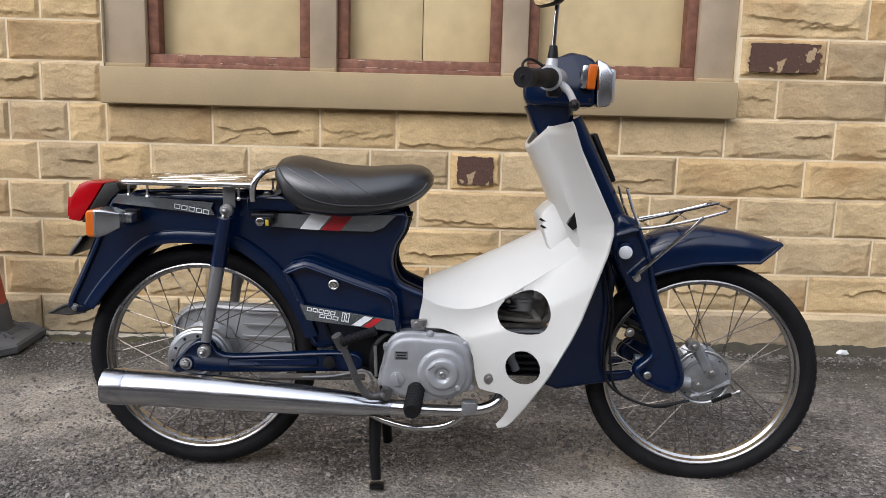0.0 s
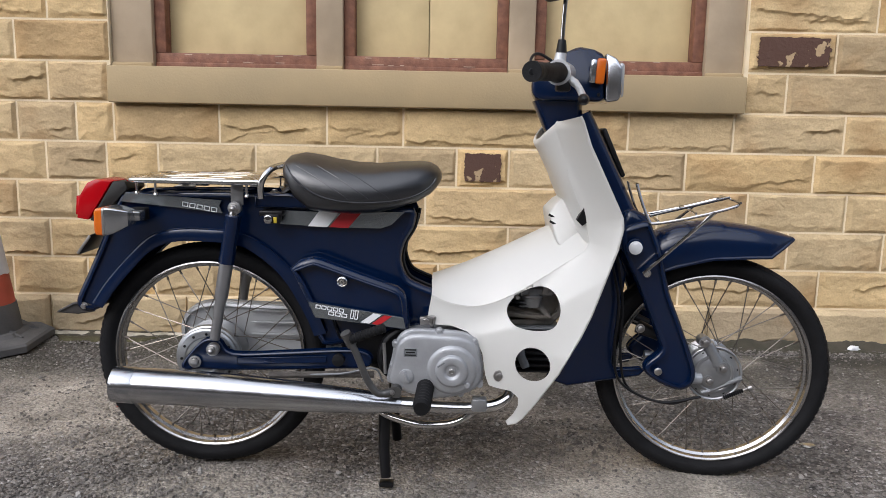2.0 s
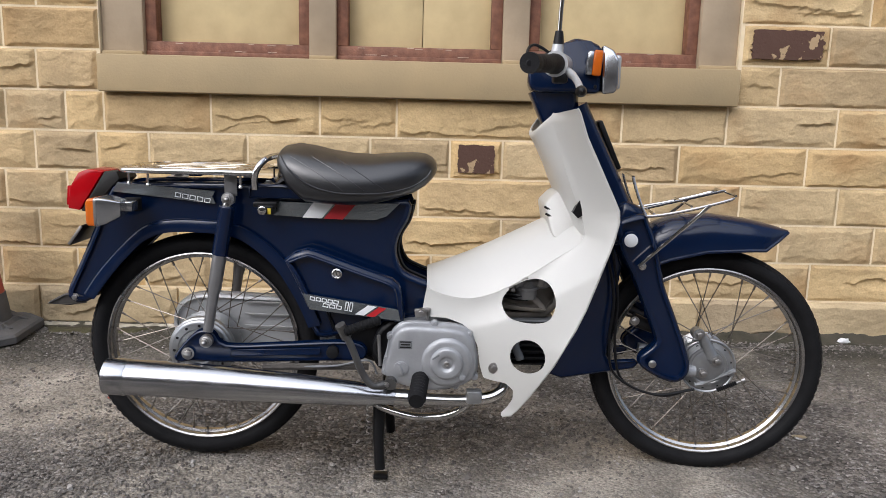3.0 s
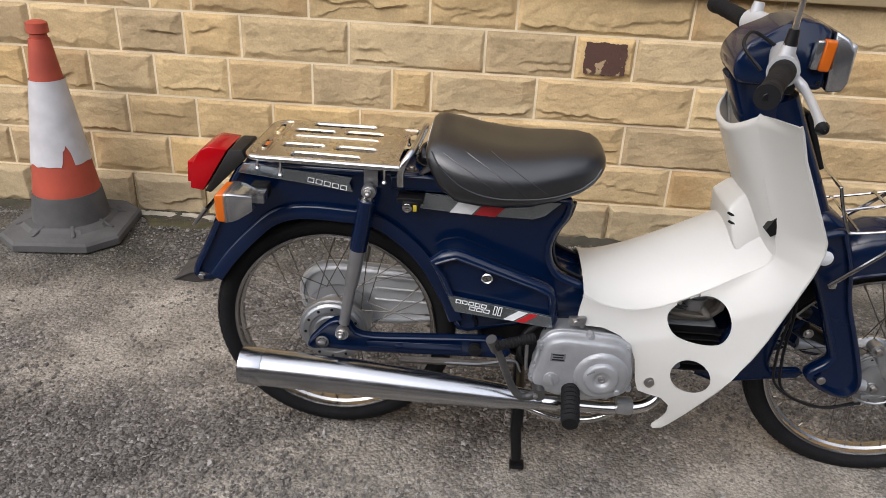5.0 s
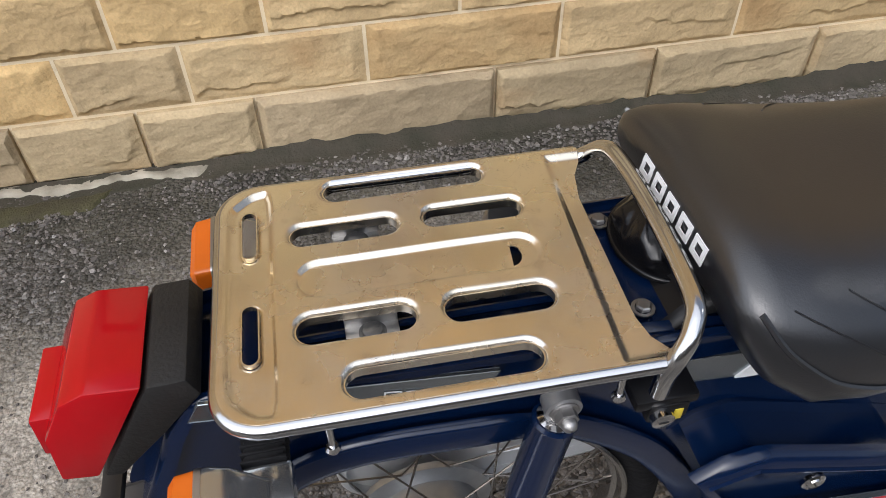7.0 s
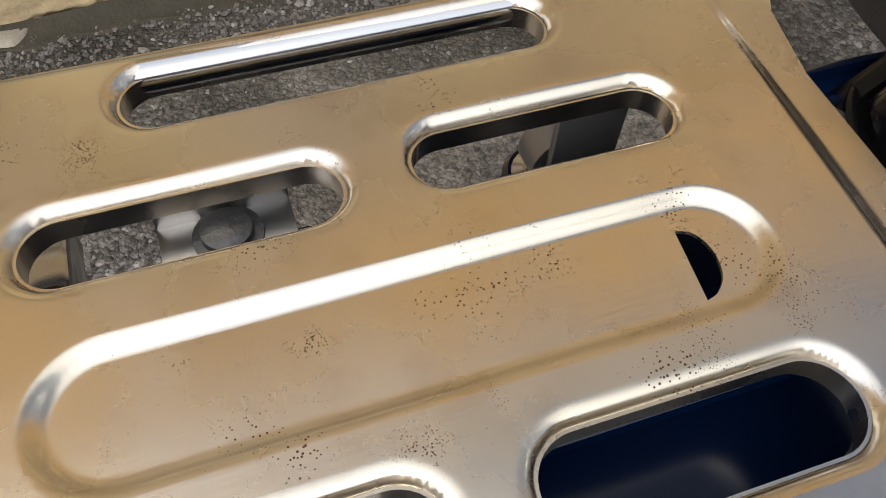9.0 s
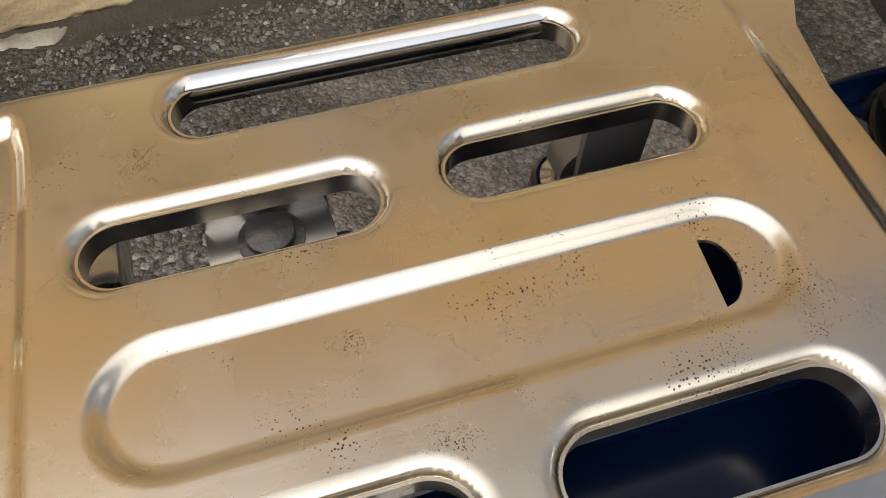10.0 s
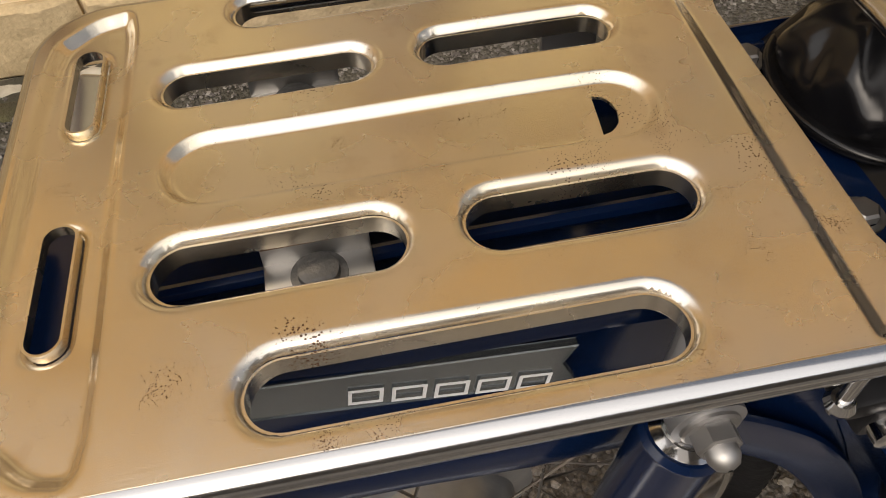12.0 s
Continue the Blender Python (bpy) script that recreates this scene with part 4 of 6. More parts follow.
def build_wheel(x, z, name, y=0.0, turn=0.0):
    m = Matrix.Translation((x, y, z)) @ Matrix.Rotation(radians(turn), 4, "Z")
    w, r, s = 0.0285, R_TYRE, R_RIM
    rim = part(name, lathe([(-0.0215, s), (-0.0225, s - 0.003), (-0.0205, s - 0.0065), (-0.017, s - 0.0075), (-0.010, s - 0.0085), (-0.006, s - 0.014), (0.006, s - 0.014), (0.010, s - 0.0085), (0.017, s - 0.0075), (0.0205, s - 0.0065), (0.0225, s - 0.003), (0.0215, s), (0.016, s - 0.003), (-0.016, s - 0.003)], 96, m, closed=True),
               M_RIM, BIKE, "wire-spoked wheel with a chrome rim")
    prof = []
    for k in range(25):
        a = -2.35 + 4.7 * k / 24
        rr, yy = (r + s) / 2 + 0.0225 * math.cos(a), w * math.sin(a)
        if abs(a) < 0.95 and k % 3 == 0:
            rr -= 0.0022
        prof.append((yy, rr))
    bm = lathe([(-0.016, s - 0.002)] + prof + [(0.016, s - 0.002)], 128, m, closed=True)
    # tread blocks along both shoulders
    for k in range(88):
        a = 2 * math.pi * k / 88
        for side in (-1, 1):
            mm = m @ Matrix.Rotation(a + side * 0.01, 4, "Y") @ Matrix.Translation((0, side * 0.0185, r - 0.0062)) @ Matrix.Rotation(side * radians(-38), 4, "X")
            add_box(bm, (0.012, 0.011, 0.004), mm)
    part("tyre", bm, M_RUBBER, rim, "black rubber tyre with shoulder blocks", angle=24)
    # spokes: one mesh, thirty-six objects
    first = None
    for k in range(36):
        side = 1 if k % 2 else -1
        lean = 0.62 if (k // 2) % 2 else -0.62
        if first is None:
            first = {}
        key = (side, lean)
        if key not in first:
            flange = 0.072 if name == "rear_wheel" else 0.060
            a = Vector((flange * math.sin(lean), side * 0.028, flange * math.cos(lean)))
            b = Vector((0, side * 0.005, s - 0.013))
            bm = tube([a, b], 0.00125, 5)
            add_tube(bm, [b + (a - b) * 0.07, b + (a - b) * 0.005], 0.0026, 6)
            o = part("spoke", bm, M_SPOKE, rim)
            first[key] = o
            o.matrix_basis = m @ Matrix.Rotation(2 * math.pi * k / 36, 4, "Y")
        else:
            twin(first[key], rim, m @ Matrix.Rotation(2 * math.pi * k / 36, 4, "Y"))
    return rim, m


def build_wheels():
    rim, m = build_wheel(0.0, 0.275, "rear_wheel")
    hub = part("hub", lathe([(-0.046, 0.012), (-0.046, 0.030), (-0.052, 0.033), (-0.052, 0.040), (-0.048, 0.043), (-0.048, 0.050), (-0.051, 0.053), (-0.051, 0.066), (-0.048, 0.068), (-0.046, 0.072), (-0.040, 0.073), (-0.038, 0.077), (-0.032, 0.078), (-0.026, 0.078), (-0.02, 0.06), (0.02, 0.06), (0.026, 0.078), (0.034, 0.078), (0.04, 0.05), (0.05, 0.02)], 48, m, caps=True), M_HUB, rim, "cast alloy rear hub and drum brake plate")
    # raised black studs stand in for the dark holes in the hub's face
    for k in range(12):
        bm = bmesh.new()
        a = 2 * math.pi * k / 12
        add_lathe(bm, ((-0.048, 0.0034), (-0.0518, 0.0034), (-0.0522, 0.0026)), 10, m @ Matrix.Translation((0.060 * math.cos(a), 0.0, 0.060 * math.sin(a))), caps=True)
        part("rivet", bm, M_BLACK, rim)
    rim, m = build_wheel(1.197, 0.268, "front_wheel", -0.012, -6)
    part("hub", lathe([(-0.056, 0.02), (-0.056, 0.03), (-0.05, 0.045), (-0.046, 0.058), (-0.034, 0.066), (-0.028, 0.062), (-0.02, 0.045), (0.02, 0.045), (0.03, 0.062), (0.04, 0.06), (0.05, 0.02)], 48, m, caps=True), M_HUB, rim, "cast alloy front hub with brake plate")
    for k in range(10):
        bm = bmesh.new()
        a = 2 * math.pi * k / 10 + 0.2
        add_lathe(bm, ((-0.046, 0.0045), (-0.0485, 0.0045), (-0.0495, 0.003)), 10, m @ Matrix.Translation((0.052 * math.cos(a), 0.002, 0.052 * math.sin(a))), caps=True)
        part("rivet", bm, M_BLACK, rim)
    # brake anchor lugs, arm and axle nuts
    bm = bmesh.new()
    add_tube(bm, [(1.207, -0.045, 0.285), (1.207, -0.075, 0.285)], [0.017, 0.014], 16)
    add_tube(bm, [(1.165, -0.04, 0.345), (1.165, -0.066, 0.345)], 0.014, 16)
    add_tube(bm, [(1.18, -0.04, 0.252), (1.178, -0.068, 0.252)], 0.013, 16)
    add_tube(bm, [(1.175, -0.055, 0.34), (1.2, -0.06, 0.29)], [0.013, 0.016], 10)
    add_tube(bm, [(1.182, -0.06, 0.225), (1.255, -0.07, 0.262)], 0.006, 8)
    add_tube(bm, [(1.165, -0.06, 0.222), (1.185, -0.062, 0.226)], 0.006, 8)
    part("brake_arm", bm, M_HUB, rim)
    part("plate_lip", lathe(((-0.044, 0.0655), (-0.0475, 0.0655), (-0.0485, 0.0635), (-0.0475, 0.0610), (-0.046, 0.0600)), 56, m), M_HUB, rim)
    part("plate_dish", lathe(((-0.050, 0.046), (-0.0535, 0.0445), (-0.0540, 0.0400), (-0.0515, 0.0360)), 48, m), M_HUB, rim)
    pull = [Vector((1.214, -0.074, 0.214)).lerp(Vector((1.258, -0.074, 0.233)), k / 20) for k in range(21)]
    spring = part("cable_spring", tube(pull, [0.0058 if k % 2 else 0.0040 for k in range(21)], 10), M_BLACK, rim)
    part("adjuster", tube([(1.258, -0.074, 0.233), (1.268, -0.074, 0.237), (1.269, -0.074, 0.2375), (1.277, -0.074, 0.241)], [0.003, 0.003, 0.0072, 0.0072], 10), M_STEEL, spring)
    for p in ((1.165, -0.067, 0.345), (1.207, -0.076, 0.285), (1.18, -0.069, 0.252)):
        bm = bmesh.new()
        add_bolt(bm, p, (0, -1, 0), 0.0075, 0.008)
        part("axle_nut", bm, M_STEEL, rim)


def body_half(x):
    """Half the width of the pressed frame, narrow at the tail."""
    pts = ((-0.4, 0.052), (-0.1, 0.060), (0.0, 0.0645), (0.05, 0.066), (0.2, 0.074), (0.35, 0.080), (0.7, 0.080))
    for (x0, w0), (x1, w1) in zip(pts, pts[1:]):
        if x <= x1:
            return w0 + (w1 - w0) * (x - x0) / (x1 - x0)
    return pts[-1][1]


def fitted(bm):
    """Draws a body made 0.092 wide to each side in to the frame's own width."""
    for v in bm.verts:
        y, w = abs(v.co.y), body_half(v.co.x)
        v.co.y = math.copysign(w * y / 0.092 if y < 0.092 else w + y - 0.092, v.co.y)
    return bm


ARCH = [(0.262, 0.345), (0.242, 0.392), (0.214, 0.443), (0.187, 0.482), (0.160, 0.509), (0.130, 0.532), (0.100, 0.549), (0.060, 0.559), (0.010, 0.562), (-0.035, 0.562), (-0.077, 0.556), (-0.116, 0.538), (-0.157, 0.499), (-0.187, 0.466), (-0.213, 0.434), (-0.238, 0.398)]


def rear_outline():
    top = curve([(-0.185, 0.660), (-0.15, 0.669), (0.0, 0.673), (0.126, 0.674), (0.229, 0.669), (0.40, 0.656), (0.485, 0.645)], 4)
    front = curve([(0.492, 0.630), (0.485, 0.600), (0.465, 0.563), (0.459, 0.525), (0.474, 0.487), (0.505, 0.470), (0.545, 0.456)], 4)
    low = [Vector(p) for p in ((0.548, 0.38), (0.475, 0.362), (0.40, 0.345), (0.30, 0.318), (0.276, 0.322))]
    rear = curve([(-0.262, 0.386), (-0.290, 0.388), (-0.301, 0.412), (-0.273, 0.472), (-0.246, 0.529), (-0.224, 0.578), (-0.205, 0.625)], 4)
    return top + front + low + curve(ARCH, 3) + rear

def letter_ring(w, h, stroke, thick, m):
    """One plain upright mark of lettering: a flat ring that stands in for a letter."""
    bm = bmesh.new()
    def loop(a, b, y):
        return [bm.verts.new(m @ Vector((x, y, z))) for x, z in ((-a, -b), (a, -b), (a, b), (-a, b))]
    a, b = w / 2, h / 2
    ring_faces(bm, [loop(a, b, 0), loop(a, b, -thick), loop(a - stroke, b - stroke, -thick), loop(a - stroke, b - stroke, 0), loop(a, b, 0)], caps=False)
    bmesh.ops.remove_doubles(bm, verts=bm.verts[:], dist=1e-6)
    return bm


def build_body():
    body = part("frame_body", fitted(pillow([(p.x, p.y) for p in rear_outline()], -0.092, 0.092, 0.014, 5)), M_NAVY, BIKE, "pressed navy blue frame and rear mudguard", angle=50)
    arch = curve(ARCH, 4)
    axle = Vector((0.0, 0.275))
    for s in (NEAR, FAR):
        bm, rows = bmesh.new(), []
        for p in arch:
            out = (p - axle).normalized()
            w = body_half(p.x)
            wide = 0.0065 * min(1.0, max(0.0, (0.10 - p.x) / 0.06))
            rows.append([bm.verts.new((q.x, s * y, q.y)) for q, y in ((p + out * 0.0265, w - 0.002), (p + out * 0.0255, w + 0.0015), (p + out * 0.0235, w + 0.0018 + wide * 0.40), (p + out * 0.0215, w + 0.002 + wide * 0.52), (p + out * 0.010, w + 0.002 + wide * 0.85), (p, w + 0.002 + wide), (p - out * 0.003, w + 0.001 + wide), (p - out * 0.002, w - 0.004 + wide), (p + out * 0.010, w - 0.006))])
        ring_faces(bm, rows, caps=True)
        part("mudguard_flare", bm, M_NAVY, body, angle=40)
    edge = curve([(0.494, 0.632), (0.487, 0.600), (0.467, 0.563), (0.461, 0.525), (0.476, 0.488), (0.506, 0.471), (0.532, 0.461)], 5)
    for s in (NEAR, FAR):
        part("edge_trim", tube([(p.x, s * 0.055, p.y) for p in edge], 0.0045, 6), M_BLACK, body, "black edge trim")
    part("top_seam", tube([(-0.12, -0.022, 0.6715), (0.0, -0.0225, 0.6745), (0.12, -0.0245, 0.6755)], 0.0035, 8), M_NAVY, body)
    # stripe plates along the tail
    tail_stripe = part("stripe", fitted(pillow([(-0.171, 0.6665), (-0.06, 0.660), (0.049, 0.653), (0.044, 0.641), (0.051, 0.624), (-0.06, 0.635), (-0.183, 0.646)], -0.0935, -0.088, 0.0006, 1)), M_STRIPE, body, "grey printed stripe")
    for k in range(5):
        x = -0.0335 + 0.0165 * k
        part("letter_bar", letter_ring(0.0135, 0.0105, 0.0015, 0.0003, pose(x, -body_half(x) - 0.0016, 0.6425 - 0.0027 * k, 0, 8, -1.5)), M_WHITE, tail_stripe)
    seat_stripe = part("stripe", fitted(pillow([(0.182, 0.634), (0.30, 0.633), (0.466, 0.637), (0.436, 0.607), (0.412, 0.598), (0.30, 0.598), (0.182, 0.603)], -0.0945, -0.088, 0.0006, 1)), M_STRIPE, body, "grey printed stripe")
    part("white_band", fitted(pillow([(0.272, 0.634), (0.320, 0.634), (0.291, 0.599), (0.247, 0.600)], -0.0957, -0.088, 0.0003, 1)), M_WHITE, seat_stripe)
    part("red_band", fitted(pillow([(0.324, 0.634), (0.369, 0.634), (0.338, 0.598), (0.295, 0.599)], -0.0957, -0.088, 0.0003, 1)), M_RED, seat_stripe)
    # side cover: a stepped panel with a sloping ledge on top
    cov = [(0.212, 0.510), (0.236, 0.530), (0.266, 0.538), (0.285, 0.534), (0.37, 0.503), (0.452, 0.475), (0.468, 0.462), (0.476, 0.445), (0.483, 0.392), (0.478, 0.373), (0.462, 0.372), (0.371, 0.385), (0.275, 0.397), (0.263, 0.404), (0.250, 0.434), (0.232, 0.472)]
    cover = part("side_cover", pillow(cov, -0.127, -0.05, 0.016, 5), M_NAVY, BIKE, "navy side cover", angle=50)
    rib = curve([(0.226, 0.506), (0.262, 0.520), (0.282, 0.517), (0.38, 0.483), (0.444, 0.461), (0.459, 0.446), (0.464, 0.412)], 4)
    part("rib", tube([(p.x, -0.1262, p.y) for p in rib], 0.0030, 6), M_NAVY, cover)
    part("lock", lathe(((0.0, 0.0115), (-0.004, 0.0115), (-0.0055, 0.0095), (-0.0035, 0.007), (-0.006, 0.0055)), 24, disc_at(0.331, -0.127, 0.484), caps=True), M_CHROME, cover, "round chrome lock")
    part("key_slot", box((0.0065, 0.0008, 0.0014), pose(0.331, -0.1332, 0.484, 0, 60, 0)), M_BLACK, cover)
    pr = part("print", pillow([(0.255, 0.4365), (0.467, 0.4045), (0.473, 0.379), (0.2705, 0.4015)], -0.1285, -0.122, 0.0004, 1), M_STRIPE, cover, "grey printed band")
    tilt = pose(0, 0, 0, 0, 8.5, 0)
    for x0, z0, n, w, hh in ((0.277, 0.4265, 5, 0.0112, 0.0088), (0.306, 0.4115, 3, 0.0128, 0.0088), (0.3530, 0.4105, 2, 0.0075, 0.0210)):
        for k in range(n):
            part("letter_bar", letter_ring(w, hh, 0.0018, 0.0003, Matrix.Translation((x0, -0.1287, z0)) @ tilt @ Matrix.Translation(((w + 0.0020) * k, 0, 0))), M_WHITE, pr)
    part("white_band", pillow([(0.400, 0.4135), (0.419, 0.4105), (0.391, 0.3900), (0.371, 0.3925)], -0.1292, -0.123, 0.0002, 1), M_WHITE, pr)
    part("red_band", pillow([(0.424, 0.4098), (0.441, 0.4072), (0.414, 0.3870), (0.396, 0.3893)], -0.1292, -0.123, 0.0002, 1), M_RED, pr)
    # under the cover
    part("battery_tray", pillow([(0.29, 0.40), (0.52, 0.37), (0.50, 0.30), (0.42, 0.26), (0.33, 0.29)], -0.075, 0.075, 0.012), M_BLACK, BIKE, "black parts below the side cover")
    # seat lock and its label
    lk = part("seat_lock", box((0.052, 0.036, 0.012), pose(0.170, -0.090, 0.630), 0.003), M_BLACK, BIKE, "small black seat lock bracket")
    part("barrel", lathe(((0, 0.0092), (-0.014, 0.0092), (-0.0148, 0.0078)), 22, disc_at(0.1655, -0.1015, 0.618), caps=True), M_CHROME, lk)
    part("key_slot", box((0.008, 0.001, 0.0015), pose(0.1655, -0.1163, 0.618)), M_BLACK, lk)
    part("lock_body", box((0.034, 0.030, 0.021), pose(0.172, -0.0945, 0.6185), 0.003), M_BLACK, lk)
    part("label_plate", box((0.0075, 0.003, 0.0135), pose(0.1800, -0.1090, 0.6160), 0.001), M_YELLOW, lk, "small yellow label")
    # mud flap and number plate bracket
    flap = [(-0.352, 0.380), (-0.344, 0.387), (-0.312, 0.404), (-0.290, 0.408), (-0.266, 0.400), (-0.260, 0.384), (-0.30, 0.377)]
    fl = part("mud_flap", pillow(flap, -0.050, 0.050, 0.004), M_FLAP, BIKE, "dusty dark rubber mud flap")
    b = bmesh.new()
    add_bolt(b, (-0.283, -0.0525, 0.399), (0, -1, 0), 0.006)
    part("bolt", b, M_STEEL, fl)
    pb = part("plate_bracket", box((0.004, 0.13, 0.056), pose(-0.268, 0.0, 0.545, 0, 36, 0), 0.001), M_BLACK, BIKE, "black number plate bracket")
    part("edge", box((0.006, 0.004, 0.052), pose(-0.269, -0.066, 0.545, 0, 36, 0), 0.001), M_STEEL, pb)

def square_rings(stations, e=0.35, n=32, yc=0.0):
    """Rounded-box sections along x: (x, top, bottom, half width)."""
    bm, rings = bmesh.new(), []
    for x, zt, zb, w in stations:
        zm, h = (zt + zb) / 2, (zt - zb) / 2
        rings.append([bm.verts.new((x, yc + w * math.copysign(abs(math.cos(a)) ** e, math.cos(a)), zm + h * math.copysign(abs(math.sin(a)) ** e, math.sin(a)))) for a in (2 * math.pi * k / n for k in range(n))])
    ring_faces(bm, rings)
    return bm


def build_tail():
    """Tail lamp: a wedge-shaped black base and a faceted red lens with a stepped reflector; rear indicators on square stems."""
    def half(x, z):
        return 0.056 - 0.007 * min(1.0, max(0.0, (z - 0.605) / 0.085))
    lamp = part("tail_lamp", prism([(-0.254, 0.601), (-0.200, 0.690), (-0.173, 0.691), (-0.166, 0.674), (-0.200, 0.640), (-0.241, 0.599)], half, 0.002, -0.006), M_BASEPLASTIC, BIKE, "red tail lamp with a black base", angle=25)
    lens = part("lens", prism([(-0.2575, 0.602), (-0.203, 0.6905), (-0.241, 0.694), (-0.259, 0.686), (-0.2795, 0.652), (-0.283, 0.606)], half, 0.0022, -0.006), M_LENS_RED, lamp, "red plastic lens", angle=25)
    part("reflector", prism([(-0.272, 0.655), (-0.2925, 0.655), (-0.2965, 0.611), (-0.272, 0.608)], lambda x, z: 0.034, 0.0018, -0.006), M_LENS_RED, lens, angle=25)
    for s in (NEAR, FAR):
        def block(stations, yc=s * 0.129):
            return square_rings([(x + 0.021, zt + 0.001, zb + 0.001, w) for x, zt, zb, w in stations], 0.16, 40, yc)
        ind = part("rear_indicator", box((0.030, 0.034, 0.025), pose(-0.132, s * 0.076, 0.621), 0.004), M_RUBBER, BIKE, "amber rear indicator in a clear grey housing")
        for k in range(5):
            part("ridge", box((0.033, 0.0028, 0.028), pose(-0.132, s * (0.066 + 0.0065 * k), 0.621), 0.001), M_RUBBER, ind)
        part("housing", block(((-0.198, 0.641, 0.581, 0.036), (-0.190, 0.642, 0.581, 0.0365), (-0.176, 0.640, 0.586, 0.034), (-0.150, 0.633, 0.602, 0.022))), M_SILVERLENS, ind, "tapered silver housing", angle=25)
        part("stem", box((0.036, 0.034, 0.021), pose(-0.130, s * 0.111, 0.621), 0.003), M_SILVERLENS, ind, angle=25)
        lens = part("lens", block(((-0.1985, 0.641, 0.580, 0.0365), (-0.214, 0.639, 0.581, 0.0355), (-0.2185, 0.634, 0.585, 0.032))), M_LENS_AMBER, ind, "amber lens", angle=25)
        for k in range(8):
            part("lens_rib", box((0.0012, 0.060, 0.0022), pose(-0.1978, s * 0.129, 0.591 + 0.0058 * k)), M_LENS_AMBER, lens)
        part("trim", block(((-0.2000, 0.6415, 0.5800, 0.0372), (-0.1950, 0.6418, 0.5800, 0.0372))), M_STEEL, ind, angle=25)
        if s == FAR:
            ind.location = (0.010, 0.004, 0.0)


# rack frame: u along the bike, v across it
RACK = Matrix.Translation((0.002, 0.003, 0.0)) @ Matrix.Rotation(radians(-1.2), 4, "Z")
RZ = 0.7055
SLOTS = [stadium(-0.067, 0.071, 0.1005, 0.0115), stadium(-0.067, 0.071, -0.095, 0.0130), stadium(-0.097, -0.009, 0.0525, 0.0115), stadium(-0.097, -0.009, -0.044, 0.0130),
         stadium(0.010, 0.094, 0.0535, 0.0115), stadium(0.010, 0.094, -0.044, 0.0130)]
SIDE_SLOTS = [[(-0.1275 - y + 0.05, x) for x, y in stadium(a, b, 0.05, 0.0064)] for a, b in ((0.034, 0.087), (-0.068, -0.014))]
HOLE = [(q.x, q.y) for q in curve([(0.0725, 0.0115), (0.0765, 0.0100), (0.0790, 0.0060), (0.0797, 0.0005), (0.0783, -0.0050), (0.0747, -0.0090), (0.0707, -0.0105)], 4)]


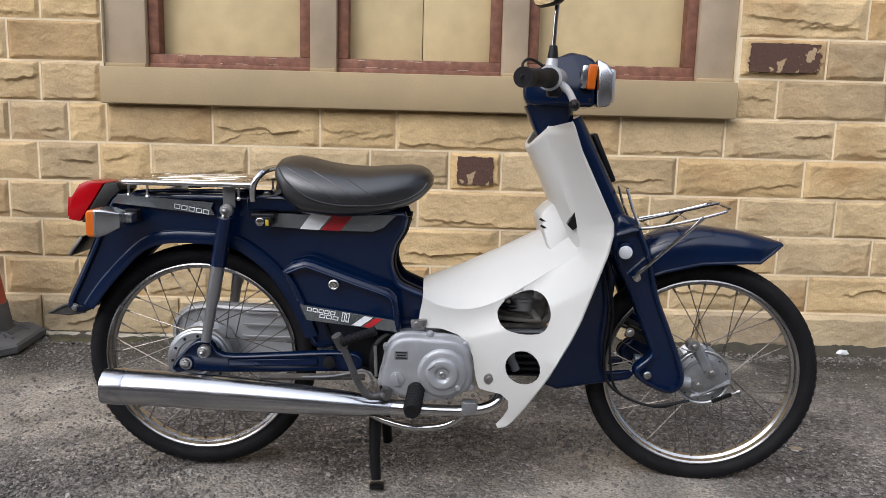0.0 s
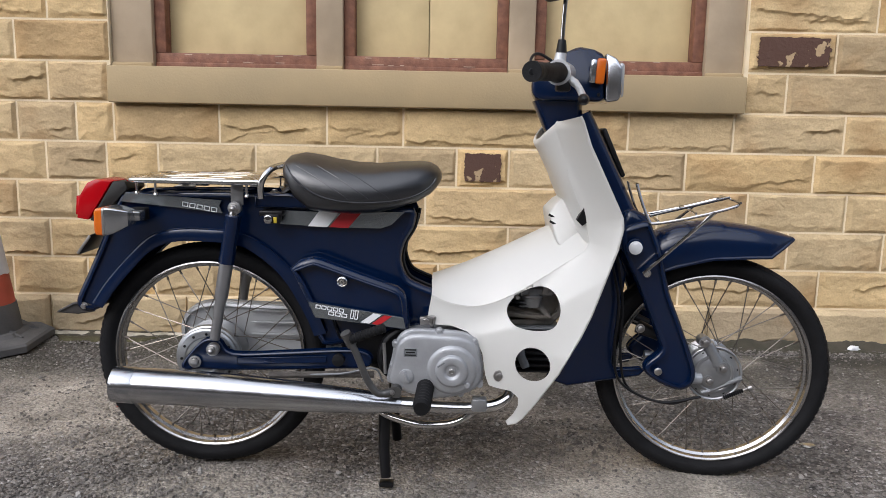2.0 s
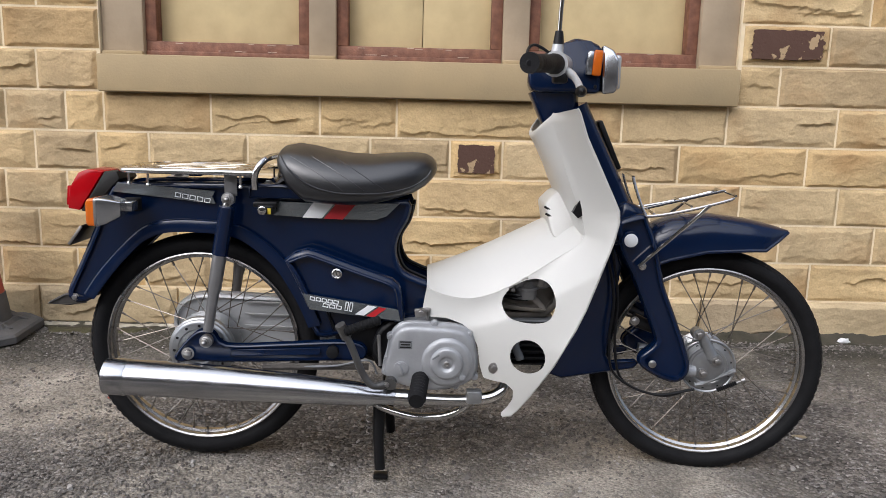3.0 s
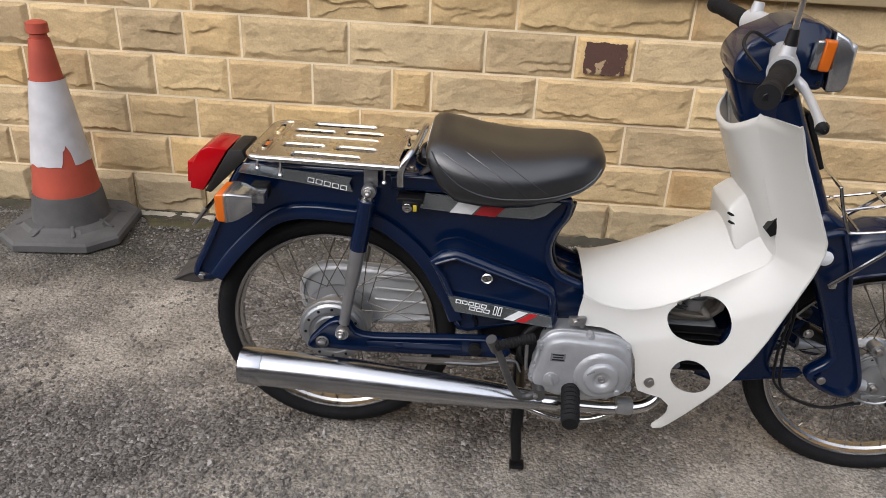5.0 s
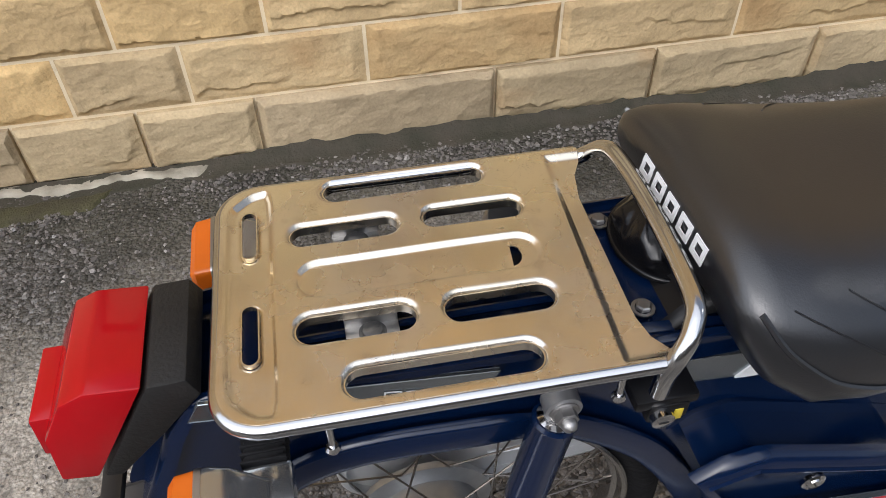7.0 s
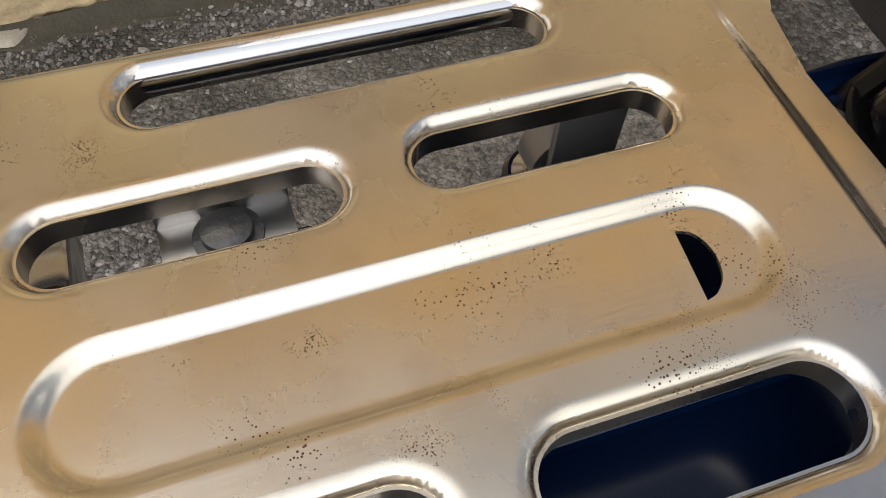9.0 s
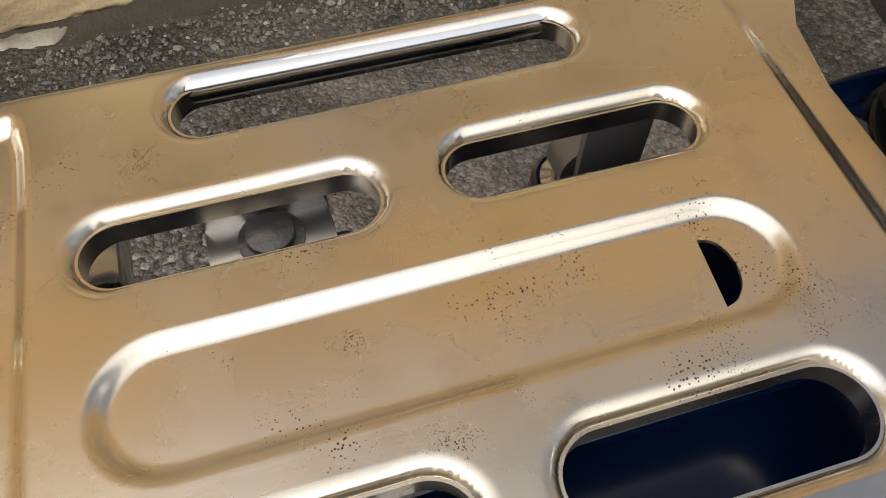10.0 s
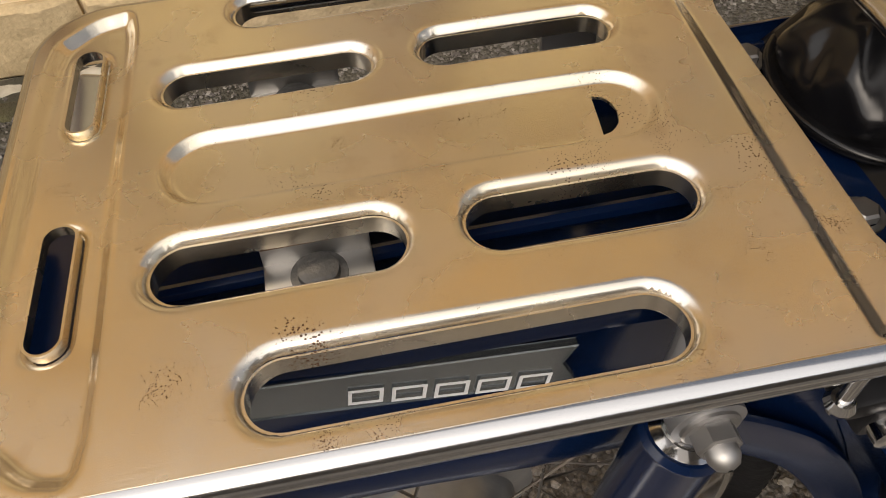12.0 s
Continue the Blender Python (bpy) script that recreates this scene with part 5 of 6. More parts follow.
def build_rack():
    w0, w1, back, rad = -0.1165, 0.1165, -0.1500, 0.032
    out = [(0.160, w0), (0.158, -0.108), (0.148, -0.094), (0.1435, -0.075), (0.1435, 0.055), (0.149, 0.085), (0.158, 0.102), (0.160, w1)]
    for k in range(11):
        a = math.pi / 2 + math.pi / 2 * k / 10
        out.append((back + rad + rad * math.cos(a), w1 - rad + rad * math.sin(a)))
    for k in range(11):
        a = math.pi + math.pi / 2 * k / 10
        out.append((back + rad + rad * math.cos(a), w0 + rad + rad * math.sin(a)))
    emb = stadium(-0.093, 0.0945, 0.003, 0.0175)
    tray = [(p.x, p.y) for p in curve([(-0.1110, -0.098), (-0.1110, 0.0), (-0.1110, 0.098), (-0.120, 0.108), (-0.134, 0.099), (-0.1425, 0.080), (-0.1445, 0.0), (-0.1425, -0.082), (-0.134, -0.101), (-0.120, -0.110)], 4, True)]
    lip = [(0.1235, -0.112), (0.20, -0.112), (0.20, 0.108), (0.1295, 0.108)]
    dents = ((0.03, 0.02, 0.05, 0.0007), (-0.03, -0.07, 0.04, 0.0008), (0.10, -0.07, 0.05, -0.0007), (-0.06, 0.08, 0.045, -0.0006), (0.06, 0.085, 0.04, 0.0006))

    def height(p):
        z = np.full(len(p), RZ)
        for h in SLOTS:
            d = np.clip(edge_distance(p, h)[0], 0, None)
            t = np.clip(1 - d / 0.0044, 0, 1)
            z -= 0.0038 * (1 - np.sqrt(np.clip(1 - t * t, 0, 1)))
        for h in SIDE_SLOTS:
            d = np.clip(edge_distance(p, h)[0], 0, None)
            t = np.clip(1 - d / 0.003, 0, 1)
            z -= 0.002 * t * t
        for line, wide, deep in ((emb, 0.0047, 0.0036), (tray, 0.0060, 0.0042), (lip, 0.0085, 0.0042)):
            t = np.clip(0.5 - edge_distance(p, line)[0] / wide, 0, 1)
            z -= deep * t * t * (3 - 2 * t)
        for u, v, r, a in dents:
            z += a * np.exp(-((p[:, 0] - u) ** 2 + (p[:, 1] - v) ** 2) / (r * r))
        return z
    bm = sheet(out, SLOTS + SIDE_SLOTS + [HOLE], 0.0011, lambda u, v: (u, v, 0.0), 0)
    p = np.array([v.co[:2] for v in bm.verts])
    for v, z in zip(bm.verts, height(p)):
        v.co = RACK @ Vector((v.co.x, v.co.y, float(z)))
    for f in bm.faces:
        if f.normal.z < 0:
            f.normal_flip()
    bm.normal_update()
    bmesh.ops.solidify(bm, geom=bm.faces[:], thickness=0.0013)
    plate = part("luggage_rack", bm, M_RACK, BIKE, "chromed pressed-steel luggage rack with pitted slots", angle=70)
    # the slots' edges are turned down
    for line, top, deep in [(q, 0.0037, 0.0115) for q in SLOTS] + [(q, 0.0012, 0.0055) for q in SIDE_SLOTS]:
        bm = bmesh.new()
        ring_faces(bm, [[bm.verts.new(RACK @ Vector((u, v, RZ - z))) for u, v in line] for z in (top, deep)], caps=False)
        bm.normal_update()
        bmesh.ops.solidify(bm, geom=bm.faces[:], thickness=-0.0009)
        part("slot_flange", bm, M_RACK, plate, angle=60)
    rail = [(0.158, w0)] + [q for q in out[::-1] if q[0] < -0.05] + [(0.158, w1)]
    part("rail", tube([RACK @ Vector((u, v, RZ - 0.0066)) for u, v in rail], 0.0064, 16), M_RAIL, plate, "bright chrome edge tube")
    hoop = curve([(0.152, -0.116, 0.664), (0.152, -0.118, 0.688), (0.157, -0.118, 0.707), (0.167, -0.109, 0.723), (0.175, -0.085, 0.731), (0.179, 0.0, 0.732), (0.179, 0.070, 0.727), (0.177, 0.098, 0.716), (0.170, 0.111, 0.702), (0.158, 0.114, 0.694)], 6)
    part("hoop", tube([RACK @ q for q in hoop], 0.0072, 16), M_RAIL, plate, "raised chrome hoop behind the seat")
    for u, v in ((-0.080, -0.119), (0.121, -0.117), (-0.134, -0.09), (-0.080, 0.119), (0.139, 0.117)):
        bm = tube([RACK @ Vector((u, v, RZ - 0.010)), RACK @ Vector((u, v, RZ - 0.036))], 0.0026, 10)
        add_lathe(bm, ((-0.004, 0.001), (-0.0035, 0.004), (0.0, 0.0055), (0.0035, 0.004), (0.004, 0.001)), 12, RACK @ Matrix.Translation((u, v, RZ - 0.037)) @ Matrix.Rotation(math.pi / 2, 4, "X"))
        part("hook_pin", bm, M_CHROME, plate)
    for yb, yt in ((-0.046, -0.024), (0.052, 0.074)):
        bm = box((0.040, 0.026, 0.002), pose(-0.041, (yb + yt) / 2, RZ - 0.0235), 0.0005)
        add_box(bm, (0.040, 0.002, 0.020), pose(-0.041, yt + 0.001, RZ - 0.014, -14, 0, 0), 0.0005)
        tab = part("mounting_tab", bm, M_TAB, plate, "bright steel mounting tab")
        part("rust", box((0.0385, 0.0014, 0.009), pose(-0.041, yt - 0.0010, RZ - 0.0090, -14, 0, 0)), M_RUST, tab, "brown rust along the tab's fold")
        b = bmesh.new()
        add_lathe(b, ((0, 0.0105), (0.0015, 0.0105), (0.0017, 0.0078), (0.0045, 0.0076), (0.0050, 0.0068)), 24, Matrix.Translation((-0.041, yb + 0.011, RZ - 0.0225)) @ Matrix.Rotation(math.pi / 2, 4, "X"), caps=True)
        part("bolt", b, M_LEVER, tab)
        part("support", box((0.05, 0.012, 0.006), pose(-0.041, yb + 0.004, RZ - 0.0275), 0.002), M_NAVY, tab)
    for s in (NEAR, FAR):
        part("strut", box((0.028, 0.004, 0.05), pose(0.090, s * 0.083, 0.670), 0.0015), M_GREYMETAL, plate)

def build_seat():
    xs = [0.197, 0.200, 0.207, 0.225, 0.26, 0.30, 0.35, 0.40, 0.45, 0.495, 0.520, 0.535, 0.543, 0.546]
    top = [0.737, 0.751, 0.758, 0.7615, 0.757, 0.748, 0.7415, 0.740, 0.7445, 0.747, 0.744, 0.736, 0.726, 0.718]
    bot = [0.728, 0.708, 0.696, 0.664, 0.638, 0.634, 0.632, 0.634, 0.645, 0.660, 0.675, 0.690, 0.701, 0.709]
    wid = [0.100, 0.114, 0.125, 0.138, 0.147, 0.149, 0.146, 0.137, 0.124, 0.108, 0.092, 0.074, 0.055, 0.03]
    bm, rings = bmesh.new(), []
    n = 48
    for x, t, b, w in zip(xs, top, bot, wid):
        ring = []
        for k in range(n):
            a = 2 * math.pi * k / n
            c, s = math.cos(a), math.sin(a)
            e = 0.62 if s > 0 else 0.30
            y = w * math.copysign(abs(c) ** e, c) * (1 - 0.10 * max(0, s))
            zm = b + (t - b) * 0.42
            z = zm + ((t - zm) if s > 0 else (zm - b)) * math.copysign(abs(s) ** (0.75 if s > 0 else 0.5), s)
            if s > 0.4 and 0.26 < x < 0.46:
                z -= 0.0025 * max(0, math.cos((x + 0.35 * y) * 130)) ** 10 * (s - 0.3)
            ring.append(bm.verts.new((x, y, z)))
        rings.append(ring)
    ring_faces(bm, rings)
    seat = part("seat", bm, M_VINYL, BIKE, "black vinyl saddle with piped seams", angle=60)

    def side_y(x, z):
        i = max(k for k in range(len(xs) - 1) if xs[k] <= x)
        f = (x - xs[i]) / (xs[i + 1] - xs[i])
        t, b, w = (q[i] + (q[i + 1] - q[i]) * f for q in (top, bot, wid))
        zm = b + (t - b) * 0.42
        q = (z - zm) / (t - zm) if z > zm else (zm - z) / (zm - b)
        sn = min(1, max(0, q)) ** (1 / (0.75 if z > zm else 0.5))
        c = math.sqrt(max(0, 1 - sn * sn))
        return w * c ** (0.62 if z > zm else 0.30) * (1 - (0.10 * sn if z > zm else 0))
    line = curve([(0.208, 0.737), (0.228, 0.712), (0.27, 0.681), (0.32, 0.665), (0.38, 0.661), (0.44, 0.664), (0.49, 0.676), (0.52, 0.694), (0.533, 0.710)], 5)
    for s in (NEAR, FAR):
        part("piping", tube([(p.x, s * (side_y(p.x, p.y) + 0.0005), p.y) for p in line], 0.0024, 6), M_VINYL, seat)
        for x0 in (0.30, 0.345, 0.39):
            seam = curve([(x0 - 0.07, 0.738), (x0 - 0.02, 0.712), (x0 + 0.03, 0.680), (x0 + 0.045, 0.668)], 5)
            part("seam", tube([(p.x, s * (side_y(p.x, p.y) + 0.0002), p.y) for p in seam], 0.0008, 5), M_VINYL, seat)
    # lettering on the back of the seat as plain bars
    for k in range(5):
        y = 0.044 - 0.0235 * k
        m = pose(0.1965 + 0.024 * abs(y) ** 1.3, y, 0.733, 0, 8, 0) @ Matrix.Rotation(-math.pi / 2, 4, "Z")
        part("letter_bar", letter_ring(0.0180, 0.0165, 0.0042, 0.0012, m), M_WHITE, seat)
    # hinge rubber and frame between rack and seat
    base = part("seat_base", pillow([(0.17, 0.66), (0.20, 0.692), (0.26, 0.70), (0.46, 0.69), (0.475, 0.655)], -0.07, 0.07, 0.012), M_BLACK, seat, "black seat pan")
    bm, rings = bmesh.new(), []
    for k in range(40):
        # a flat flange with a rolled rim, then a dome gathered into folds
        f = max(0.0, (k - 7) / 32)
        if k < 7:
            r, z = (0.046, 0.049, 0.0505, 0.0505, 0.0490, 0.0465, 0.0445)[k], (0.6700, 0.6705, 0.6720, 0.6745, 0.6760, 0.6760, 0.6755)[k]
        else:
            r, z = 0.0435 * math.sqrt(max(0.0, 1 - (f * 0.97) ** 2.2)), 0.6755 + 0.036 * f
        deep = min(1.0, 3.0 * f) * (1 - 0.5 * f)
        ring = []
        for j in range(72):
            a = 2 * math.pi * j / 72
            fold = deep * (0.11 * math.sin(5 * a + 3.0 * f) ** 3 + 0.06 * math.sin(8 * a - 4.0 * f + 1.0))
            ring.append(bm.verts.new((0.207 + r * 0.80 * math.cos(a) * (1 + fold), 0.021 + r * 1.02 * math.sin(a) * (1 + fold), z + 0.0022 * deep * math.sin(6 * a + 7 * f))))
        rings.append(ring)
    ring_faces(bm, rings)
    boot = part("rubber_boot", bm, M_GLOSS, BIKE, "glossy black folded rubber cap under the seat", angle=60)
    part("pull_tab", pillow([(0.214, 0.676), (0.216, 0.692), (0.224, 0.699), (0.236, 0.694), (0.238, 0.676)], -0.030, -0.012, 0.003, 2), M_BLACK, boot)
    cr = part("cross_frame", pillow([(0.128, 0.668), (0.150, 0.6735), (0.20, 0.6735), (0.26, 0.668), (0.26, 0.64), (0.128, 0.64)], -0.082, 0.082, 0.006, 3), M_NAVY, BIKE, "navy frame plate with two bolts")
    for y in (-0.048, 0.052):
        b = bmesh.new()
        add_bolt(b, (0.166, y, 0.673), (0, 0, 1), 0.0065)
        part("bolt", b, M_STEEL, cr)


def build_suspension():
    for s in (NEAR, FAR):
        a, b = Vector((0.088, s * 0.096, 0.640)), Vector((0.034, s * 0.110, 0.318))

        def on(t):
            return a + (b - a) * t
        sh = part("shock_absorber", tube([on(0.052), on(0.050), on(0.060), on(0.068), on(0.39), on(0.392)], [0.0135, 0.0165, 0.0182, 0.0175, 0.0175, 0.015], 28), M_NAVY, BIKE, "rear shock absorber, navy above and grey below")
        part("lower_tube", tube([on(0.375), on(0.62), on(0.66), on(0.93)], [0.0155, 0.0150, 0.0122, 0.0110], 24), M_GREYMETAL, sh, "grey lower tube")
        part("top_cap", tube([on(0.022), on(0.044), on(0.050), on(0.056)], [0.0095, 0.0105, 0.0150, 0.0150], 24), M_CHROME, sh, "bright dished washer")
        for p in (a, b):
            bm = bmesh.new()
            part("bush", lathe(((-0.008, 0.0095), (-0.007, 0.0145), (0.007, 0.0145), (0.008, 0.0095)), 24, Matrix.Translation(p), caps=True), M_GREYMETAL, sh)
            add_lathe(bm, ((s * 0.002, 0.0115), (s * 0.0090, 0.0115), (s * 0.0098, 0.0105)), 24, Matrix.Translation(p), caps=True)
            add_lathe(bm, ((s * 0.009, 0.0090), (s * 0.0165, 0.0090), (s * 0.0172, 0.0080)), 6, Matrix.Translation(p), caps=True)
            add_lathe(bm, ((s * 0.0165, 0.0064), (s * 0.0205, 0.0062), (s * 0.0235, 0.0046), (s * 0.0252, 0.001)), 16, Matrix.Translation(p))
            part("cap_nut", bm, M_STEEL, sh, "domed steel nut")
        arm = [(p.x, p.y) for p in curve([(-0.045, 0.272), (-0.03, 0.298), (0.01, 0.337), (0.045, 0.335), (0.075, 0.307), (0.20, 0.312), (0.33, 0.320), (0.38, 0.315), (0.395, 0.295), (0.38, 0.276), (0.30, 0.272), (0.08, 0.264), (0.0, 0.266), (-0.03, 0.262)], 4, True)]
        sw = part("swing_arm", pillow(arm, min(s * 0.075, s * 0.10), max(s * 0.075, s * 0.10), 0.006), M_NAVY, BIKE, "navy swing arm")
        bm = bmesh.new()
        add_bolt(bm, (-0.012, s * 0.10, 0.284), (0, s, 0), 0.010, 0.009)
        part("axle_nut", bm, M_STEEL, sw)
        part("rubber_plug", lathe(((0, 0.014), (s * 0.012, 0.014), (s * 0.013, 0.011)), 20, disc_at(0.318, s * 0.098, 0.296), caps=True), M_RUBBER, sw)
        part("boss", lathe(((0, 0.008), (s * 0.006, 0.008), (s * 0.007, 0.005)), 16, disc_at(0.155, s * 0.098, 0.29), caps=True), M_NAVY, sw)
        part("raised_panel", pillow([(0.085, 0.296), (0.29, 0.304), (0.29, 0.288), (0.085, 0.28)], min(s * 0.098, s * 0.103), max(s * 0.098, s * 0.103), 0.002), M_NAVY, sw)
    # chain case on the far side
    case = [(p.x, p.y) for p in curve([(-0.10, 0.31), (-0.085, 0.36), (-0.03, 0.388), (0.10, 0.386), (0.29, 0.380), (0.335, 0.35), (0.33, 0.28), (0.20, 0.25), (0.0, 0.232), (-0.08, 0.26)], 4, True)]
    cc = part("chain_case", pillow(case, 0.055, 0.095, 0.012), M_SILVER, BIKE, "silver painted chain case")
    for z in (0.365, 0.335, 0.305):
        part("rib", tube([(0.08, 0.0545, z + 0.004), (0.33, 0.0545, z)], 0.003, 6), M_SILVER, cc)


def build_exhaust():
    c = curve([(-0.172, -0.155, 0.246), (0.0, -0.155, 0.240), (0.20, -0.155, 0.229), (0.40, -0.152, 0.2155), (0.47, -0.150, 0.210)], 6)
    n = len(c)

    def rad(x):
        pts = ((-0.172, 0.038), (-0.10, 0.0395), (0.08, 0.0385), (0.22, 0.0345), (0.36, 0.0285), (0.44, 0.0215), (0.48, 0.0165))
        for (x0, r0), (x1, r1) in zip(pts, pts[1:]):
            if x <= x1:
                return r0 + (r1 - r0) * (x - x0) / (x1 - x0)
        return pts[-1][1]
    muf = part("muffler", tube(c, [rad(p.x) for p in c], 32), M_MUFFLER, BIKE, "long chrome muffler with dents")
    part("end_ring", tube([(-0.176, -0.155, 0.2462), (-0.174, -0.155, 0.2461), (-0.128, -0.155, 0.2445), (-0.126, -0.155, 0.2444)], [0.034, 0.0395, 0.0408, 0.0395], 32), M_MUFFLER, muf)
    part("clamp", tube([(0.448, -0.15, 0.211), (0.449, -0.15, 0.211), (0.500, -0.15, 0.208), (0.501, -0.15, 0.208)], [0.016, 0.0188, 0.0188, 0.016], 24), M_CHROME, muf)
    pipe = curve([(0.47, -0.150, 0.210), (0.55, -0.148, 0.205), (0.63, -0.145, 0.204), (0.685, -0.14, 0.213), (0.712, -0.125, 0.238), (0.714, -0.09, 0.29)], 6)
    part("exhaust_pipe", tube(pipe, 0.0135, 16), M_CHROME, BIKE, "chrome exhaust pipe")
    part("lower_frame_rail", tube(curve([(0.40, -0.10, 0.262), (0.30, -0.105, 0.262), (0.16, -0.105, 0.258)], 5), 0.008, 8), M_GRIME, BIKE)


def build_engine():
    out = [(p.x, p.y) for p in curve([(0.434, 0.280), (0.443, 0.318), (0.449, 0.348), (0.464, 0.372), (0.490, 0.383), (0.542, 0.382), (0.605, 0.377), (0.632, 0.359), (0.643, 0.324), (0.648, 0.294), (0.643, 0.264), (0.624, 0.246), (0.590, 0.234), (0.545, 0.228), (0.508, 0.233), (0.464, 0.244), (0.440, 0.260)], 5, True)]
    eng = part("engine", pillow(out, -0.140, 0.10, 0.008, 3), M_ALLOY, BIKE, "grey cast-alloy engine case", angle=50)
    # the side cover: a flange, a drafted wall and a softly domed face
    pts = [Vector(p) for p in out]
    mid = sum(pts, Vector((0.0, 0.0))) / len(pts)
    bm, rings = bmesh.new(), []
    for y, k in ((-0.138, 1.0), (-0.144, 1.0), (-0.1455, 0.985), (-0.1465, 0.968), (-0.157, 0.952), (-0.1635, 0.935), (-0.167, 0.905), (-0.1690, 0.86), (-0.1700, 0.78), (-0.1708, 0.60), (-0.1714, 0.40), (-0.1716, 0.2)):
        rings.append([bm.verts.new((mid.x + (p.x - mid.x) * k, y, mid.y + (p.y - mid.y) * k)) for p in pts])
    ring_faces(bm, rings)
    part("side_case", bm, M_ALLOY, eng, "cast-alloy clutch side cover", angle=60)
    # coloured black to put the dark gap behind the engine into the case
    part("rear_case", pillow([(p.x, p.y) for p in curve([(0.405, 0.30), (0.425, 0.355), (0.47, 0.372), (0.47, 0.262), (0.425, 0.255)], 5, True)], -0.10, 0.09, 0.012, 3), M_BLACK, eng)
    dome = part("clutch_cover", lathe(((0.006, 0.0605), (0.0, 0.0575), (-0.006, 0.0550), (-0.0095, 0.0520), (-0.0115, 0.0480), (-0.0122, 0.0430), (-0.0125, 0.0365), (-0.0165, 0.0350), (-0.0195, 0.0330), (-0.0205, 0.0300), (-0.0205, 0.0190), (-0.0195, 0.0170), (-0.0150, 0.0125), (-0.0145, 0.006)), 64, disc_at(0.577, -0.166, 0.300), caps=True), M_ALLOY, eng, "round clutch cover", angle=40)
    part("scuff", box((0.018, 0.0005, 0.0035), pose(0.553, -0.1868, 0.316, 0, -34, 0)), M_GREYPAINT, dome)
    part("center_screw", lathe(((0.0, 0.0065), (-0.004, 0.0065), (-0.005, 0.0045), (-0.003, 0.0035)), 16, disc_at(0.577, -0.180, 0.300), caps=True), M_STEEL, dome)
    b = bmesh.new()
    for x, z, r in ((0.612, 0.268, 0.007), (0.600, 0.276, 0.006)):
        add_lathe(b, ((0, r * 1.2), (-0.010, r), (-0.012, r * 0.7)), 14, disc_at(x, -0.170, z), caps=True)
    part("cover_boss", b, M_ALLOY, eng)
    cap = part("oil_cap", lathe(((0, 0.0165), (-0.008, 0.016), (-0.009, 0.012)), 24, disc_at(0.477, -0.166, 0.284), caps=True), M_ALLOY, eng)
    part("cap_bar", box((0.006, 0.006, 0.028), pose(0.477, -0.176, 0.284, 0, -20, 0), 0.002), M_ALLOY, cap)
    dp = part("data_plate", box((0.030, 0.0016, 0.019), pose(0.486, -0.1712, 0.338), 0.0005), M_GREYPAINT, eng, "small dark data plate")
    for k in range(3):
        part("text_bar", box((0.024 - 0.004 * (k % 2), 0.0006, 0.0028), pose(0.486, -0.1722, 0.3445 - 0.006 * k)), M_BLACK, dp)
    for x, z in ((0.452, 0.350), (0.548, 0.380), (0.625, 0.358), (0.640, 0.262), (0.598, 0.240), (0.441, 0.270), (0.447, 0.300), (0.545, 0.236)):
        b = bmesh.new()
        add_lathe(b, ((0, 0.0090), (-0.014, 0.0078), (-0.015, 0.005), (-0.019, 0.005)), 14, disc_at(x, -0.140, z), caps=True)
        part("case_screw", b, M_ALLOY, eng)
    # cylinder with fins, and the carburettor seen through the shield's openings
    cyl = part("cylinder", box((0.15, 0.10, 0.11), pose(0.755, 0.0, 0.315), 0.01), M_GREYPAINT, eng, "dark finned cylinder")
    for k in range(7):
        part("fin", box((0.15, 0.150, 0.004), pose(0.757, 0.0, 0.268 + 0.0155 * k), 0.0008), M_BLACK, cyl)
    carb = part("carburettor", lathe(((-0.030, 0.010), (-0.029, 0.022), (-0.008, 0.0245), (-0.006, 0.028), (-0.001, 0.028), (0.0, 0.022), (0.014, 0.020), (0.016, 0.016), (0.034, 0.016)), 24, pose(0.757, -0.075, 0.455, 90, 0, 0), caps=True), M_GREYMETAL, BIKE, "grey carburettor behind the shield")
    part("throat", tube([(0.700, -0.078, 0.462), (0.728, -0.078, 0.463), (0.730, -0.078, 0.463), (0.80, -0.075, 0.466), (0.802, -0.075, 0.466), (0.82, -0.07, 0.468)], [0.013, 0.013, 0.017, 0.017, 0.013, 0.013], 16), M_GREYMETAL, carb)
    part("idle_screw", tube([(0.722, -0.098, 0.452), (0.722, -0.112, 0.452)], 0.0045, 8), M_STEEL, carb)
    part("choke_lever", box((0.012, 0.004, 0.034), pose(0.787, -0.098, 0.475, 0, 12, 0), 0.0015), M_STEEL, carb)
    for k, pts in enumerate(([(0.695, -0.07, 0.446), (0.72, -0.085, 0.437), (0.745, -0.09, 0.434)], [(0.69, -0.06, 0.430), (0.73, -0.08, 0.425), (0.76, -0.08, 0.424)], [(0.757, -0.075, 0.49), (0.76, -0.07, 0.52), (0.79, -0.05, 0.55)])):
        part("hose", tube(curve(pts, 5), 0.0042, 8), M_BLACK, carb)
    gr = part("frame_tunnel", pillow([(0.60, 0.42), (0.70, 0.47), (0.80, 0.51), (0.850, 0.50), (0.840, 0.40), (0.81, 0.37), (0.70, 0.365), (0.60, 0.38)], -0.050, 0.10, 0.02, 3), M_DUST, BIKE, "grimy frame tunnel behind the carburettor")
    part("mud", pillow([(p.x, p.y) for p in curve([(0.69, 0.40), (0.705, 0.43), (0.735, 0.424), (0.76, 0.436), (0.79, 0.418), (0.80, 0.39)], 4, True)], -0.07, -0.02, 0.012, 3), M_DUST, gr)
